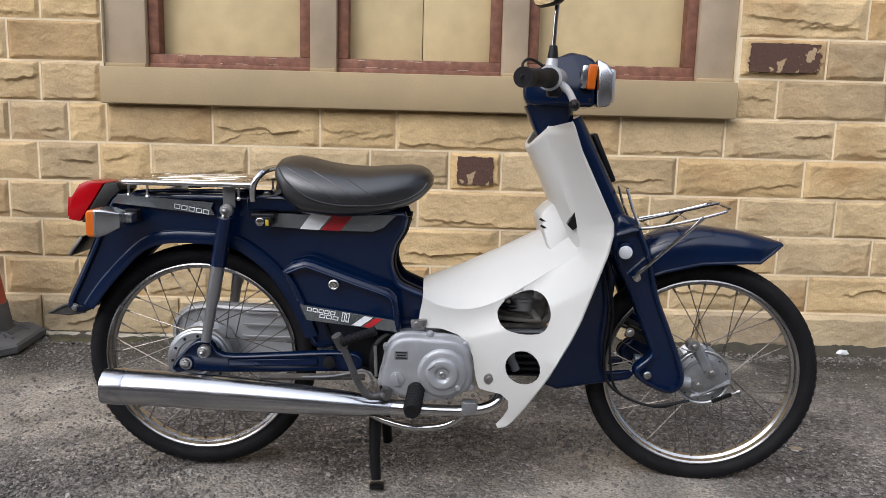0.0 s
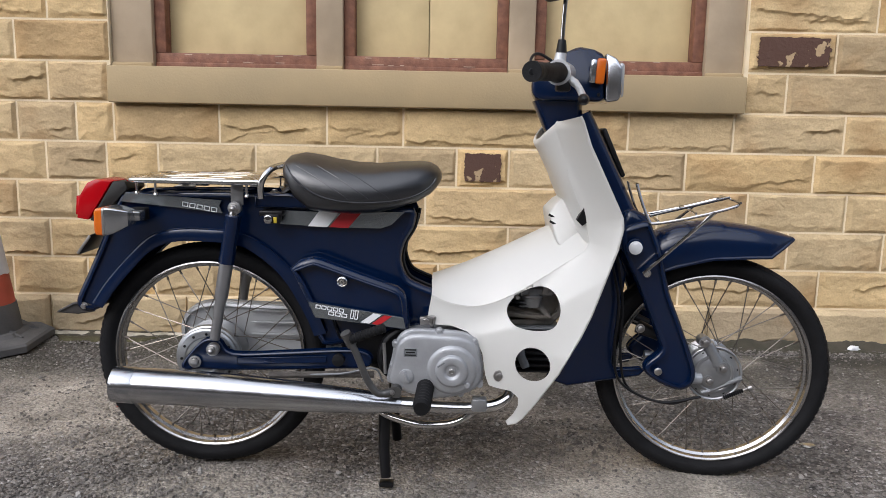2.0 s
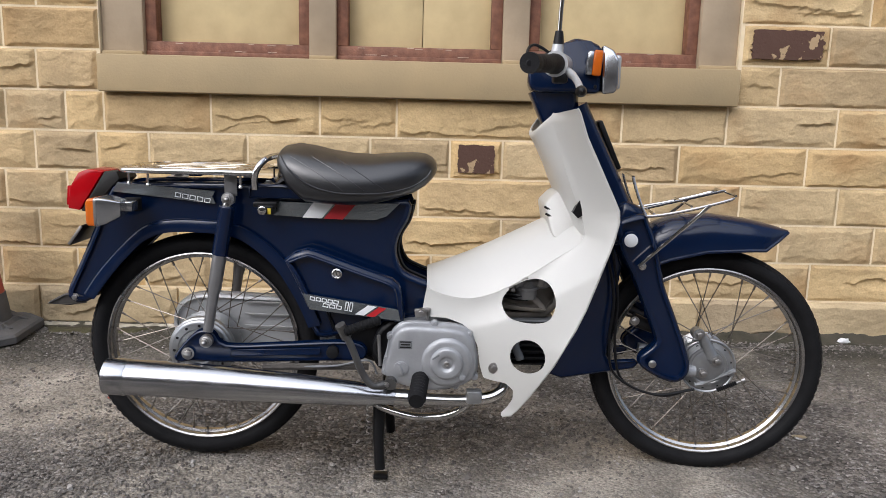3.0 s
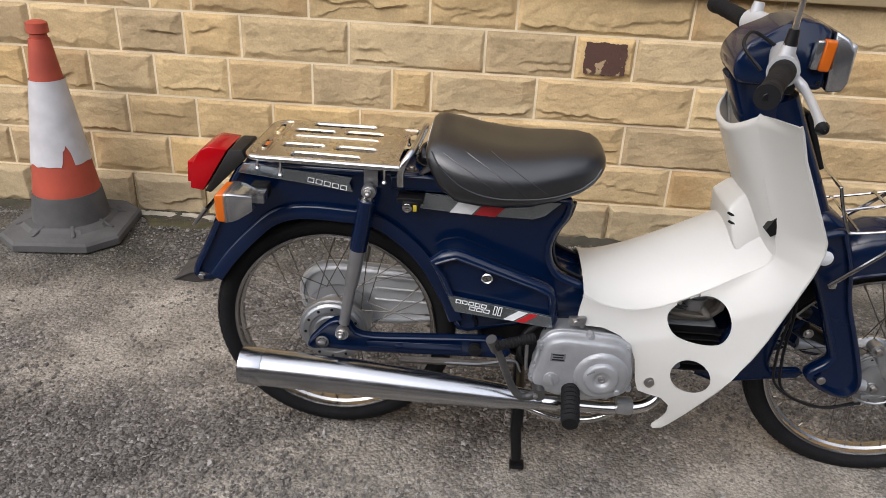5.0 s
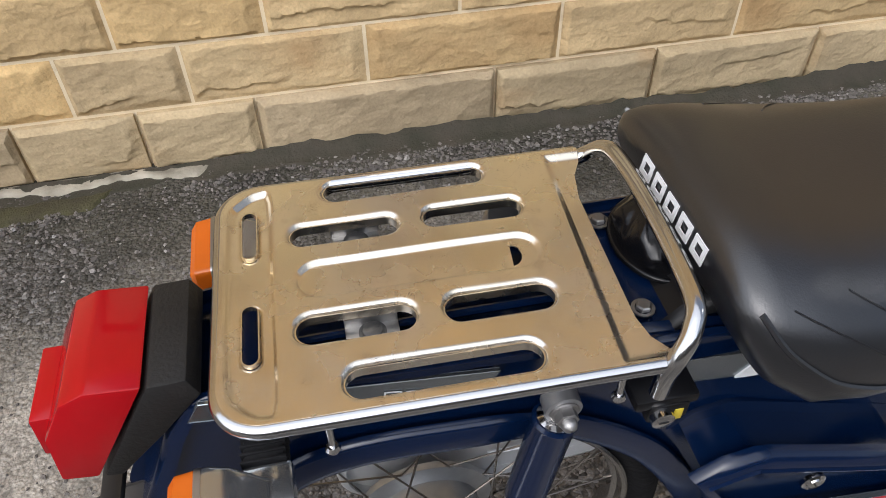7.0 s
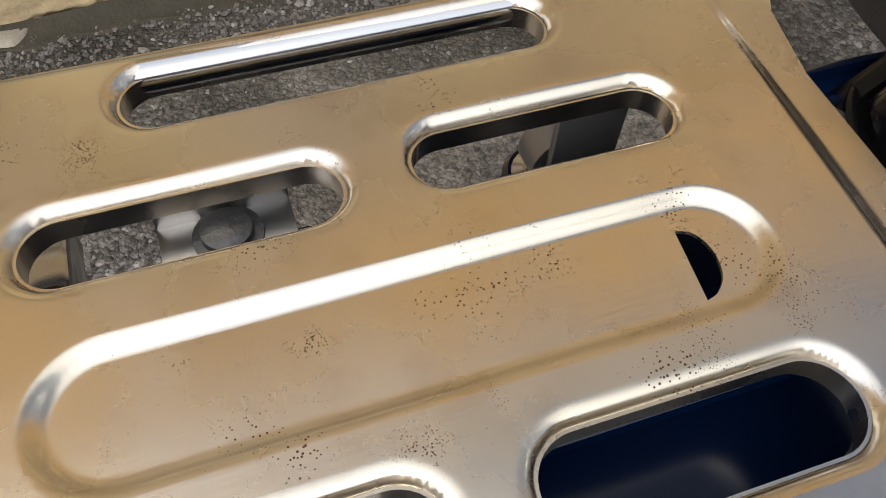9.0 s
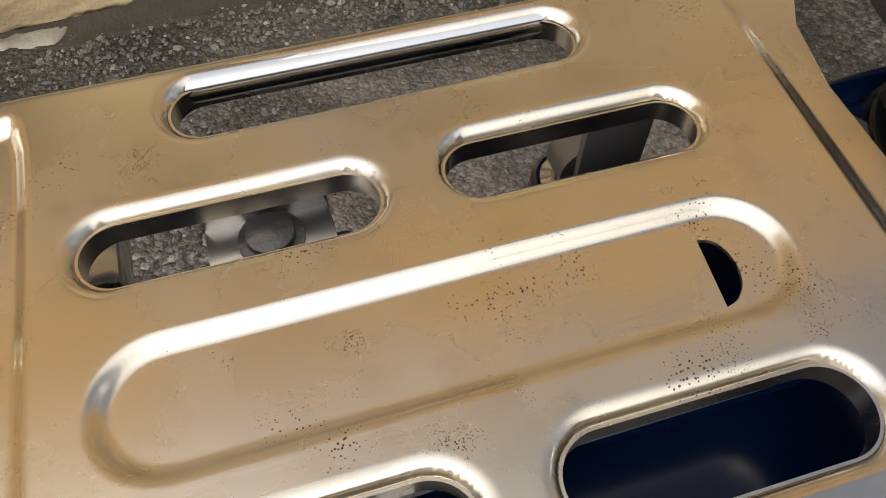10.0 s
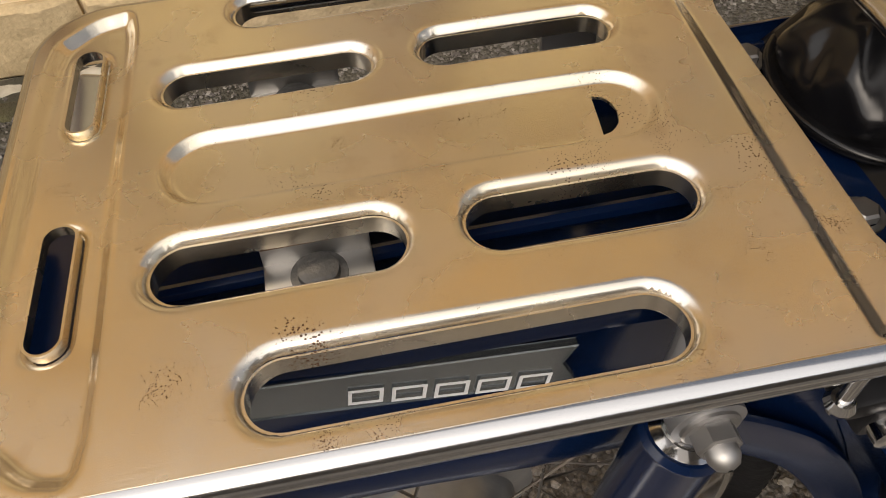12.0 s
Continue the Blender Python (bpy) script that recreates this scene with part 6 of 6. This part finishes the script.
    part("down_tube", pillow([(0.70, 0.29), (0.70, 0.385), (0.83, 0.385), (0.80, 0.27)], 0.05, 0.10, 0.01), M_GRIME, gr)
    part("heat_pipe", tube(curve([(0.737, -0.085, 0.345), (0.735, -0.09, 0.315), (0.748, -0.09, 0.285)], 5), 0.010, 10), M_GREYPAINT, cyl)
    # kick lever, foot pegs, bars, stand
    arm = curve([(0.455, -0.180, 0.253), (0.432, -0.19, 0.250), (0.414, -0.195, 0.254), (0.394, -0.195, 0.282), (0.371, -0.195, 0.339), (0.354, -0.195, 0.373)], 5)
    kick = part("kick_lever", tube(arm, [0.0095] * 6 + [0.0080] * (len(arm) - 6), 12), M_LEVER, BIKE, "folded kick-start lever with rubber pedal")
    part("knuckle", lathe(((-0.018, 0.013), (0.020, 0.013)), 18, disc_at(0.455, -0.172, 0.253), caps=True), M_LEVER, kick)
    bm = bmesh.new()
    add_bolt(bm, (0.447, -0.191, 0.253), (0, -1, 0), 0.0045, 0.004)
    part("pinch_bolt", bm, M_STEEL, kick)
    ped = [Vector((0.358, -0.2, 0.373)).lerp(Vector((0.432, -0.205, 0.402)), k / 24) for k in range(25)]
    part("pedal_rubber", tube(ped, [0.0112 if k % 2 else 0.0094 for k in range(25)], 14), M_RUBBER, kick)
    part("pivot", tube([(0.360, -0.19, 0.358), (0.347, -0.2, 0.388)], 0.0115, 12), M_LEVER, kick)
    for s in (NEAR, FAR):
        pts = [Vector((0.521, s * 0.160, 0.262)).lerp(Vector((0.514, s * 0.262, 0.244)), k / 18) for k in range(19)]
        part("foot_peg", tube(pts, [0.0170 if k % 2 else 0.0196 for k in range(18)] + [0.016], 20), M_RUBBER, BIKE, "ribbed black rubber foot peg")
    bar = curve([(0.405, -0.10, 0.182), (0.440, -0.125, 0.172), (0.505, -0.135, 0.158), (0.575, -0.135, 0.161), (0.618, -0.135, 0.182), (0.634, -0.14, 0.205)], 5)
    part("foot_peg_bar", tube(bar, 0.0085, 12), M_CHROME, BIKE, "chrome foot peg bar")
    part("pipe_clamp", box((0.036, 0.03, 0.032), pose(0.640, -0.150, 0.216), 0.007), M_HUB, BIKE)
    st = part("center_stand", tube([(0.425, -0.085, 0.18), (0.424, -0.105, 0.09), (0.430, -0.122, 0.022)], [0.016, 0.013, 0.012], 10), M_BLACK, BIKE, "black centre stand")
    part("stand_foot", box((0.034, 0.026, 0.012), pose(0.432, -0.124, 0.008), 0.004), M_BLACK, st)
    part("leg", tube([(0.435, 0.085, 0.18), (0.434, 0.105, 0.09), (0.44, 0.122, 0.012)], [0.016, 0.013, 0.013], 10), M_BLACK, st)
    part("cross_bar", tube([(0.428, -0.09, 0.14), (0.435, 0.09, 0.14)], 0.01, 10), M_BLACK, st)
    coil = [(0.402 + 0.006 * math.cos(t), -0.105 + 0.006 * math.sin(t), 0.185 - 0.0022 * t) for t in (k * 0.7 for k in range(58))]
    part("spring", tube(coil, 0.0016, 5), M_STEEL, st)
    part("brake_spring", tube([(0.424, -0.125, 0.345), (0.428, -0.13, 0.275)], 0.004, 8), M_STEEL, BIKE)


def build_shield():
    """Ivory leg shield: outer panels that end in a crease, a rounded tunnel between the creases, and a hollow centre panel above."""
    edge = [(0.828, 0.853), (0.834, 0.842), (0.851, 0.794), (0.874, 0.748), (0.897, 0.702), (0.916, 0.664), (0.925, 0.645), (0.927, 0.622), (0.918, 0.579), (0.894, 0.507), (0.869, 0.434), (0.849, 0.388), (0.807, 0.302), (0.761, 0.224), (0.736, 0.188), (0.722, 0.176), (0.704, 0.173)]
    rear = [(0.699, 0.179), (0.714, 0.194), (0.726, 0.216), (0.726, 0.238), (0.709, 0.252), (0.680, 0.256), (0.660, 0.261), (0.652, 0.285), (0.645, 0.332), (0.633, 0.356), (0.612, 0.376), (0.575, 0.388), (0.540, 0.389), (0.520, 0.398), (0.524, 0.425)]
    crease = [(q.x, q.y) for q in curve([(0.529, 0.452), (0.570, 0.437), (0.621, 0.431), (0.660, 0.439), (0.700, 0.456), (0.753, 0.488), (0.82, 0.534), (0.862, 0.563), (0.874, 0.582)], 5)]
    wing = [(q.x, q.y) for q in curve([(0.874, 0.582), (0.869, 0.610), (0.855, 0.650), (0.830, 0.711), (0.803, 0.800), (0.793, 0.829), (0.798, 0.842)], 5)]
    hole1 = [(0.755 + 0.94 * (q.x - 0.755), 0.440 + 0.94 * (q.y - 0.440)) for q in curve([(0.694, 0.433), (0.699, 0.408), (0.718, 0.392), (0.760, 0.387), (0.797, 0.397), (0.812, 0.425), (0.812, 0.453), (0.799, 0.478), (0.771, 0.487), (0.738, 0.477), (0.711, 0.459)], 5, True)]
    hole2 = [(0.754 + 0.0375 * math.cos(a), 0.3165 + 0.0375 * math.sin(a)) for a in (2 * math.pi * k / 32 for k in range(32))]
    line_e, line_c = np.array(edge), np.array(crease + wing[1:])

    def away(x, z, line):
        a, v = line[:-1], line[1:] - line[:-1]
        t = np.clip((((x, z) - a) * v).sum(1) / np.maximum((v * v).sum(1), 1e-12), 0, 1)
        return float(np.linalg.norm(a + v * t[:, None] - (x, z), axis=1).min())

    def half_at_crease(x, z):
        return 0.138 - 0.034 * (z - 0.58) / 0.26 if z > 0.58 else 0.111 + 0.027 * min(1.0, max(0.0, (x - 0.53) / 0.34))

    def side(x, z):
        d, c = away(x, z, line_e), away(x, z, line_c)
        f = d / (d + c + 1e-9)
        ye = 0.204 - 0.044 * min(1.0, max(0.0, (0.34 - z) / 0.15))
        yc = half_at_crease(x, z)
        y = yc + (ye - yc) * (1 - f) * math.exp(-d / 0.085) + 0.020 * 4 * f * (1 - f) * min(1.0, c / 0.06)
        return y
    for s in (NEAR, FAR):
        bm = sheet(edge + rear + crease + wing[1:], [hole1, hole2], 0.0056, lambda x, z, s=s: (x, s * side(x, z), z), 0.0028)
        panel = part("leg_shield_side", bm, M_IVORY, BIKE, "ivory plastic leg shield with two openings", angle=75)
        b = bmesh.new()
        add_lathe(b, ((0, 0.0135), (s * 0.002, 0.013), (s * 0.003, 0.0075), (s * 0.005, 0.007), (s * 0.006, 0.004)), 24, disc_at(0.683, s * (side(0.683, 0.284) + 0.001), 0.284), caps=True)
        part("screw", b, M_STEEL, panel, "steel screw with a broad washer")
        # the beading along the front edge
        part("rolled_edge", tube([(x, s * (side(x, z) - 0.001), z) for x, z in edge], 0.0028, 8), M_IVORY, panel)
    # tunnel between the creases
    rx, rz = (0.529, 0.619, 0.705, 0.803, 0.874), (0.476, 0.513, 0.553, 0.601, 0.630)
    bm, rows = bmesh.new(), []
    for x, z in crease:
        w, top = half_at_crease(x, z), float(np.interp(x, rx, rz))
        rows.append([bm.verts.new((x, w * math.sin(a) if abs(a) < 1.57 else math.copysign(w, a), z + (top - z) * (1 - abs(math.sin(a)) ** 2.1))) for a in (math.pi * (k / 16 - 0.5) for k in range(17))])
    ring_faces(bm, rows, closed=False)
    bm.normal_update()
    bmesh.ops.solidify(bm, geom=bm.faces[:], thickness=0.0025)
    tun = part("leg_shield_ridge", bm, M_IVORY, BIKE, "ivory plastic ridge over the frame tunnel", angle=60)
    for s in (NEAR, FAR):
        part("crease", tube([(x, s * (half_at_crease(x, z) - 0.0032), z) for x, z in crease + wing[1:]], 0.0046, 10), M_IVORY, tun)
    # centre panel, which bulges back towards the rider
    bm, rows = bmesh.new(), []
    for x, z in wing:
        w = half_at_crease(x, z)
        up = (z - 0.58) / 0.26
        rows.append([bm.verts.new((x - 0.032 * (1 - abs(u) ** 3.2) * (0.6 + 0.4 * up), u * w, z - 0.040 * (1 - abs(u) ** 2.5) * max(0.0, up - 0.55) / 0.45)) for u in (k / 10 - 1 for k in range(21))])
    ring_faces(bm, rows, closed=False)
    bm.normal_update()
    bmesh.ops.solidify(bm, geom=bm.faces[:], thickness=0.0025)
    part("leg_shield_top", bm, M_IVORY, BIKE, "ivory plastic upper leg shield", angle=60)
    # hump with two vents at the foot of the centre panel
    hump = part("vent_hump", prism([(0.806, 0.575), (0.790, 0.640), (0.811, 0.665), (0.850, 0.684), (0.882, 0.690), (0.880, 0.560), (0.842, 0.540)], lambda x, z: 0.050 + 0.50 * max(0.0, 0.666 - z), 0.007, seg=3), M_IVORY, tun, angle=40)
    for k in (0, 1):
        part("vent_slot", box((0.026, 0.004, 0.0048), pose(0.8010 + 0.002 * k, -0.0660 - 0.0072 * k, 0.6300 - 0.0145 * k, 28, 28, 6), 0.001), M_BLACK, tun)
    # black wedge stands in for the recess's shadow and the dark hole in it
    part("dark_gap", prism([(0.842, 0.632), (0.858, 0.664), (0.866, 0.628), (0.854, 0.620)], lambda x, z: 0.009, 0.0, -0.126), M_BLACK, tun, "black wedge for the shaded gap beside the shield's pocket")
    b = bmesh.new()
    add_bolt(b, (0.518, -0.131, 0.400), (0, -1, 0), 0.0065, 0.006)
    add_box(b, (0.032, 0.012, 0.020), pose(0.520, -0.124, 0.399, 0, -6, 0), 0.003)
    add_box(b, (0.010, 0.012, 0.026), pose(0.533, -0.124, 0.397, 0, 10, 0), 0.003)
    part("panel_bracket", b, M_STEEL, BIKE)


def slope_block(x0, z0, x1, z1, w0, w1, t0, t1, e=0.5, n=28):
    """A tapered rounded column between two places of the side view; t: its depth along the bike."""
    bm, rings = bmesh.new(), []
    a, b = Vector((x0, z0)), Vector((x1, z1))
    d = (b - a).normalized()
    nrm = Vector((-d.y, d.x))
    for k in range(9):
        f = k / 8
        p, w, t = a.lerp(b, f), w0 + (w1 - w0) * f, t0 + (t1 - t0) * f
        ring = []
        for j in range(n):
            ang = 2 * math.pi * j / n
            c, s = math.cos(ang), math.sin(ang)
            q = p + nrm * (t * math.copysign(abs(c) ** e, c))
            ring.append(bm.verts.new((q.x, w * math.copysign(abs(s) ** e, s), q.y)))
        rings.append(ring)
    ring_faces(bm, rings)
    return bm


def build_front():
    col = part("steering_column", slope_block(0.852, 0.858, 0.985, 0.575, 0.055, 0.072, 0.030, 0.040), M_NAVY, BIKE, "navy steering column cover", angle=50)
    part("front_badge", box((0.012, 0.05, 0.12), pose(0.938, 0, 0.775, 0, -25, 0), 0.004), M_BLACK, col, "black badge plate")
    head = [(0.746, 0.930), (0.749, 0.898), (0.764, 0.887), (0.906, 0.887), (0.904, 0.991), (0.880, 0.999), (0.850, 1.008), (0.822, 0.994), (0.765, 0.962)]
    hs = part("headset", prism(head, lambda x, z: 0.083 - 0.45 * max(0.0, z - 0.955), 0.012, seg=4), M_NAVY, BIKE, "navy handlebar cover with headlamp", angle=50)
    part("neck", slope_block(0.806, 0.900, 0.826, 0.815, 0.062, 0.052, 0.058, 0.040), M_NAVY, hs)
    part("headlamp_rim", prism([(0.908, 0.886), (0.905, 0.992), (0.930, 0.980), (0.941, 0.960), (0.943, 0.905), (0.936, 0.889)], lambda x, z: 0.085 - 0.25 * max(0.0, z - 0.96), 0.006, seg=3), M_LAMPRIM, hs, "chrome headlamp rim", angle=40)
    part("headlamp_glass", box((0.016, 0.146, 0.074), pose(0.940, 0, 0.934), 0.007, 3), M_LAMPGLASS, hs, "pale ribbed headlamp glass")
    for s in (NEAR, FAR):
        part("front_indicator", box((0.019, 0.022, 0.054), pose(0.8945, s * 0.087, 0.951, 0, 4, 0), 0.004, 3), M_LENS_AMBER, hs, "amber front indicator")
        part("indicator_rim", box((0.015, 0.020, 0.052), pose(0.8785, s * 0.086, 0.951, 0, 4, 0), 0.005, 2), M_SILVERLENS, hs)
        part("screw", lathe(((0, 0.004), (s * 0.003, 0.0035)), 12, disc_at(0.893, s * 0.083, 0.902), caps=True), M_BLACK, hs)
        inner, end = (Vector((0.779, -0.196, 0.940)), Vector((0.711, -0.337, 0.931))) if s == NEAR else (Vector((0.835, 0.192, 0.957)), Vector((0.797, 0.332, 0.972)))
        g = [inner.lerp(end, k / 12) for k in range(13)]
        ax, az = (0.0, 0.0) if s == NEAR else (0.056, 0.017)
        gr = part("handlebar_grip", tube(g, [0.0205, 0.0205, 0.019] + [0.0178 if k % 2 else 0.0168 for k in range(8)] + [0.0195, 0.0195], 20), M_RUBBER, BIKE, "black rubber handlebar grip")
        part("bar_end", lathe(((0, 0.006), (s * 0.001, 0.005)), 12, Matrix.Translation(g[-1]), caps=True), M_BLACK, gr)
        sw = part("switch_housing", tube([(0.815 + ax * 0.6, s * 0.075, 0.948 + az), (0.79 + ax, s * 0.165, 0.942 + az), inner], [0.020, 0.024, 0.026], 20), M_SILVER, BIKE, "silver control housing")
        part("clamp", tube([(0.783 + ax, s * 0.18, 0.955 + az), (0.786 + ax, s * 0.18, 0.982 + az)], [0.014, 0.011], 12), M_SILVER, sw)
        lev = curve([(0.795 + ax, s * 0.18, 0.935 + az), (0.815 + ax, s * 0.20, 0.918 + az), (0.818 + ax, s * 0.25, 0.900 + az), (0.813 + ax * 1.4, s * 0.312, 0.883 + az)], 5)
        lv = part("brake_lever", tube(lev, [0.0085] * 6 + [0.0072] * (len(lev) - 8) + [0.009, 0.0105], 10), M_SILVER, BIKE, "silver brake lever")
        part("lever_ball", lathe(((-0.011, 0.001), (-0.009, 0.007), (0.0, 0.0112), (0.009, 0.007), (0.011, 0.001)), 16, Matrix.Translation(lev[-1])), M_BLACK, lv)
        part("lever_bracket", box((0.03, 0.03, 0.024), pose(0.792 + ax, s * 0.180, 0.914 + az), 0.006), M_BLACK, lv)
        if s == NEAR:
            stem = curve([(0.786 + ax, s * 0.18, 0.98 + az), (0.788 + ax, s * 0.183, 1.05), (0.790 + ax, s * 0.186, 1.12), (0.772 + ax, s * 0.20, 1.175)], 5)
            mi = part("mirror", tube(stem, 0.0052, 10), M_CHROME, BIKE, "round-cornered black mirror on a chrome stem")
            part("stem_boot", tube([(0.786 + ax, s * 0.18, 0.980 + az), (0.7865 + ax, s * 0.181, 1.006 + az)], [0.0115, 0.008], 14), M_BLACK, mi)
            turn = Matrix.Translation((0.768 + ax, s * 0.205, 1.128)) @ Matrix.Rotation(radians(25), 4, "Z")
            bm, rings = bmesh.new(), []
            for x, k in ((-0.004, 0.94), (0.0, 1.0), (0.012, 0.95), (0.022, 0.55)):
                rings.append([bm.verts.new(turn @ Vector((x, k * 0.058 * math.copysign(abs(math.cos(a)) ** 0.6, math.cos(a)), k * 0.050 * math.copysign(abs(math.sin(a)) ** 0.6, math.sin(a))))) for a in (2 * math.pi * j / 36 for j in range(36))])
            ring_faces(bm, rings)
            hd = part("head", bm, M_BLACK, mi)
            bm = bmesh.new()
            bm.faces.new([bm.verts.new(turn @ Vector((-0.0052, 0.053 * math.copysign(abs(math.cos(a)) ** 0.6, math.cos(a)), 0.045 * math.copysign(abs(math.sin(a)) ** 0.6, math.sin(a))))) for a in (2 * math.pi * j / 36 for j in range(36))])
            part("glass", bm, M_MIRROR, mi)
        # fork covers, links, carrier
        leg = [(p.x, p.y) for p in curve([(0.950, 0.604), (0.980, 0.622), (1.010, 0.628), (1.022, 0.610), (1.046, 0.552), (1.066, 0.470), (1.098, 0.394), (1.131, 0.310), (1.140, 0.272), (1.130, 0.247), (1.108, 0.236), (1.080, 0.242), (1.044, 0.260), (1.022, 0.280), (1.024, 0.302), (1.054, 0.330), (1.052, 0.350), (1.030, 0.400), (0.992, 0.486), (0.961, 0.545)], 3, True)]
        y0, y1 = (s * 0.062, s * 0.098)
        fk = part("fork_cover", pillow(leg, min(y0, y1), max(y0, y1), 0.012, 4), M_NAVY, BIKE, "navy front fork cover", angle=50)
        part("reflector_ring", lathe(((0, 0.021), (s * 0.004, 0.020), (s * 0.005, 0.017)), 28, disc_at(0.981, s * 0.0975, 0.569), caps=True), M_NAVY, fk)
        part("link_bracket", tube([(1.010, s * 0.050, 0.376), (1.060, s * 0.055, 0.356)], [0.016, 0.013], 14), M_BLACK, fk)
        bl = bmesh.new()
        add_bolt(bl, (1.012, s * 0.066, 0.375), (0, s, 0), 0.0075, 0.006)
        part("link_bolt", bl, M_STEEL, fk)
        part("side_reflector", lathe(((0, 0.0155), (s * 0.006, 0.015), (s * 0.008, 0.012), (s * 0.009, 0.004)), 28, disc_at(0.981, s * 0.099, 0.569), caps=True), M_WHITE, fk, "round white side reflector")
        part("link_arm", tube([(1.06, s * 0.068, 0.268), (1.16, s * 0.066, 0.256)], [0.015, 0.013], 14), M_ALLOY, fk)
        part("pivot_nut", lathe(((0, 0.009), (s * 0.004, 0.009), (s * 0.006, 0.006)), 12, disc_at(1.050, s * 0.098, 0.283), caps=True), M_STEEL, fk)
        rod = curve([(0.990, s * 0.085, 0.708), (1.0, s * 0.09, 0.675), (1.018, s * 0.095, 0.632), (1.035, s * 0.096, 0.624), (1.12, s * 0.096, 0.642), (1.20, s * 0.09, 0.665), (1.215, s * 0.075, 0.672)], 4)
        part("front_carrier", tube(rod, 0.0034, 8), M_CHROME, BIKE, "small chrome wire front carrier")
        part("carrier_stay", tube([(1.158, s * 0.097, 0.652), (1.011, s * 0.108, 0.512)], 0.0042, 8), M_CHROME, BIKE)
        bm = bmesh.new()
        add_bolt(bm, (1.011, s * 0.100, 0.511), (0, s, 0), 0.006, 0.008)
        part("stay_bolt", bm, M_CHROME, fk)
        # splash guard cheeks behind the front wheel
        gd = [(0.930, 0.600), (0.952, 0.560), (0.974, 0.505), (0.968, 0.440), (0.956, 0.340), (0.952, 0.290), (0.960, 0.274), (1.020, 0.279), (1.030, 0.272), (1.018, 0.258), (0.930, 0.244), (0.850, 0.230), (0.800, 0.248), (0.850, 0.36), (0.895, 0.47)]
        part("splash_guard", pillow(gd, min(s * 0.045, s * 0.062), max(s * 0.045, s * 0.062), 0.004), M_NAVY, BIKE, "navy splash guard behind the front wheel")
    part("fork_crown", box((0.07, 0.17, 0.10), pose(0.975, 0, 0.60, 0, 24, 0), 0.02, 3), M_NAVY, BIKE)
    part("splash_back", box((0.012, 0.10, 0.36), pose(0.862, 0, 0.41, 0, -16, 0), 0.004), M_NAVY, BIKE)
    for y in (0.0,):
        part("carrier_rod", tube([(1.035, y, 0.630), (1.213, y, 0.678)], 0.003, 7), M_CHROME, BIKE)
    for x, z in ((1.04, 0.628), (1.12, 0.648), (1.213, 0.674)):
        part("carrier_cross_rod", tube([(x, -0.09, z), (x, 0.09, z)], 0.003, 7), M_CHROME, BIKE)
    part("carrier_loop", tube([(0.990, -0.085, 0.708), (0.990, 0.085, 0.708)], 0.0038, 8), M_CHROME, BIKE)
    # front mudguard, an open shell
    st = ((1.02, 0.560, 0.500, 0.058), (1.05, 0.596, 0.505, 0.062), (1.09, 0.615, 0.522, 0.064), (1.17, 0.625, 0.543, 0.064), (1.26, 0.616, 0.549, 0.060), (1.300, 0.608, 0.549, 0.050), (1.332, 0.600, 0.571, 0.034), (1.358, 0.592, 0.587, 0.010))
    bm, rings = bmesh.new(), []
    for x, zt, zb, w in st:
        rings.append([bm.verts.new((x, w * math.copysign(abs(math.cos(a)) ** 0.6, math.cos(a)), zb + (zt - zb) * math.sin(a) ** 0.7)) for a in (math.pi * k / 18 for k in range(19))])
    ring_faces(bm, rings, closed=False)
    bm.normal_update()
    bmesh.ops.solidify(bm, geom=bm.faces[:], thickness=0.002)
    fm = part("front_mudguard", bm, M_NAVY, BIKE, "navy front mudguard with a pointed nose", angle=60)
    for s in (NEAR, FAR):
        part("lip", tube([(x, s * w, zb) for x, zt, zb, w in st[1:]], 0.004, 6), M_NAVY, fm)
    # cables
    for k, pts in enumerate(([(0.93, -0.07, 0.56), (0.955, -0.085, 0.44), (0.95, -0.09, 0.33), (0.97, -0.085, 0.25), (1.06, -0.085, 0.205), (1.16, -0.075, 0.215)],
                             [(0.945, -0.07, 0.56), (0.965, -0.08, 0.44), (0.965, -0.085, 0.32), (0.99, -0.08, 0.235), (1.08, -0.08, 0.20), (1.15, -0.07, 0.212)],
                             [(0.80, -0.08, 0.96), (0.75, -0.10, 0.985), (0.73, -0.13, 0.965), (0.76, -0.15, 0.93)])):
        part("cable", tube(curve(pts, 8), 0.0032, 7), M_BLACK, BIKE, "black control cable")
    cab = curve([(0.42, -0.10, 0.245), (0.40, -0.11, 0.28), (0.33, -0.115, 0.268), (0.25, -0.11, 0.262)], 6)
    part("cable", tube(cab, 0.0025, 6), M_GREYPAINT, BIKE)


def turn_front():
    """Turns the handlebar cover, mudguard and carrier with the steering, which stands a little to the right."""
    for o in BIKE.children:
        n = o.name.split(".")[0]
        if n in ("front_mudguard", "front_carrier", "carrier_stay", "carrier_rod", "carrier_cross_rod", "carrier_loop"):
            c = Vector((1.0, 0, 0))
        elif n == "headset":
            c = Vector((0.84, 0, 0))
        else:
            continue
        o.matrix_basis = Matrix.Translation(c) @ Matrix.Rotation(radians(-6), 4, "Z") @ Matrix.Translation(-c)


build_wheels()
build_body()
build_tail()
build_rack()
build_seat()
build_suspension()
build_exhaust()
build_engine()
build_shield()
build_front()
turn_front()
build_wall()
build_litter()
build_grit()
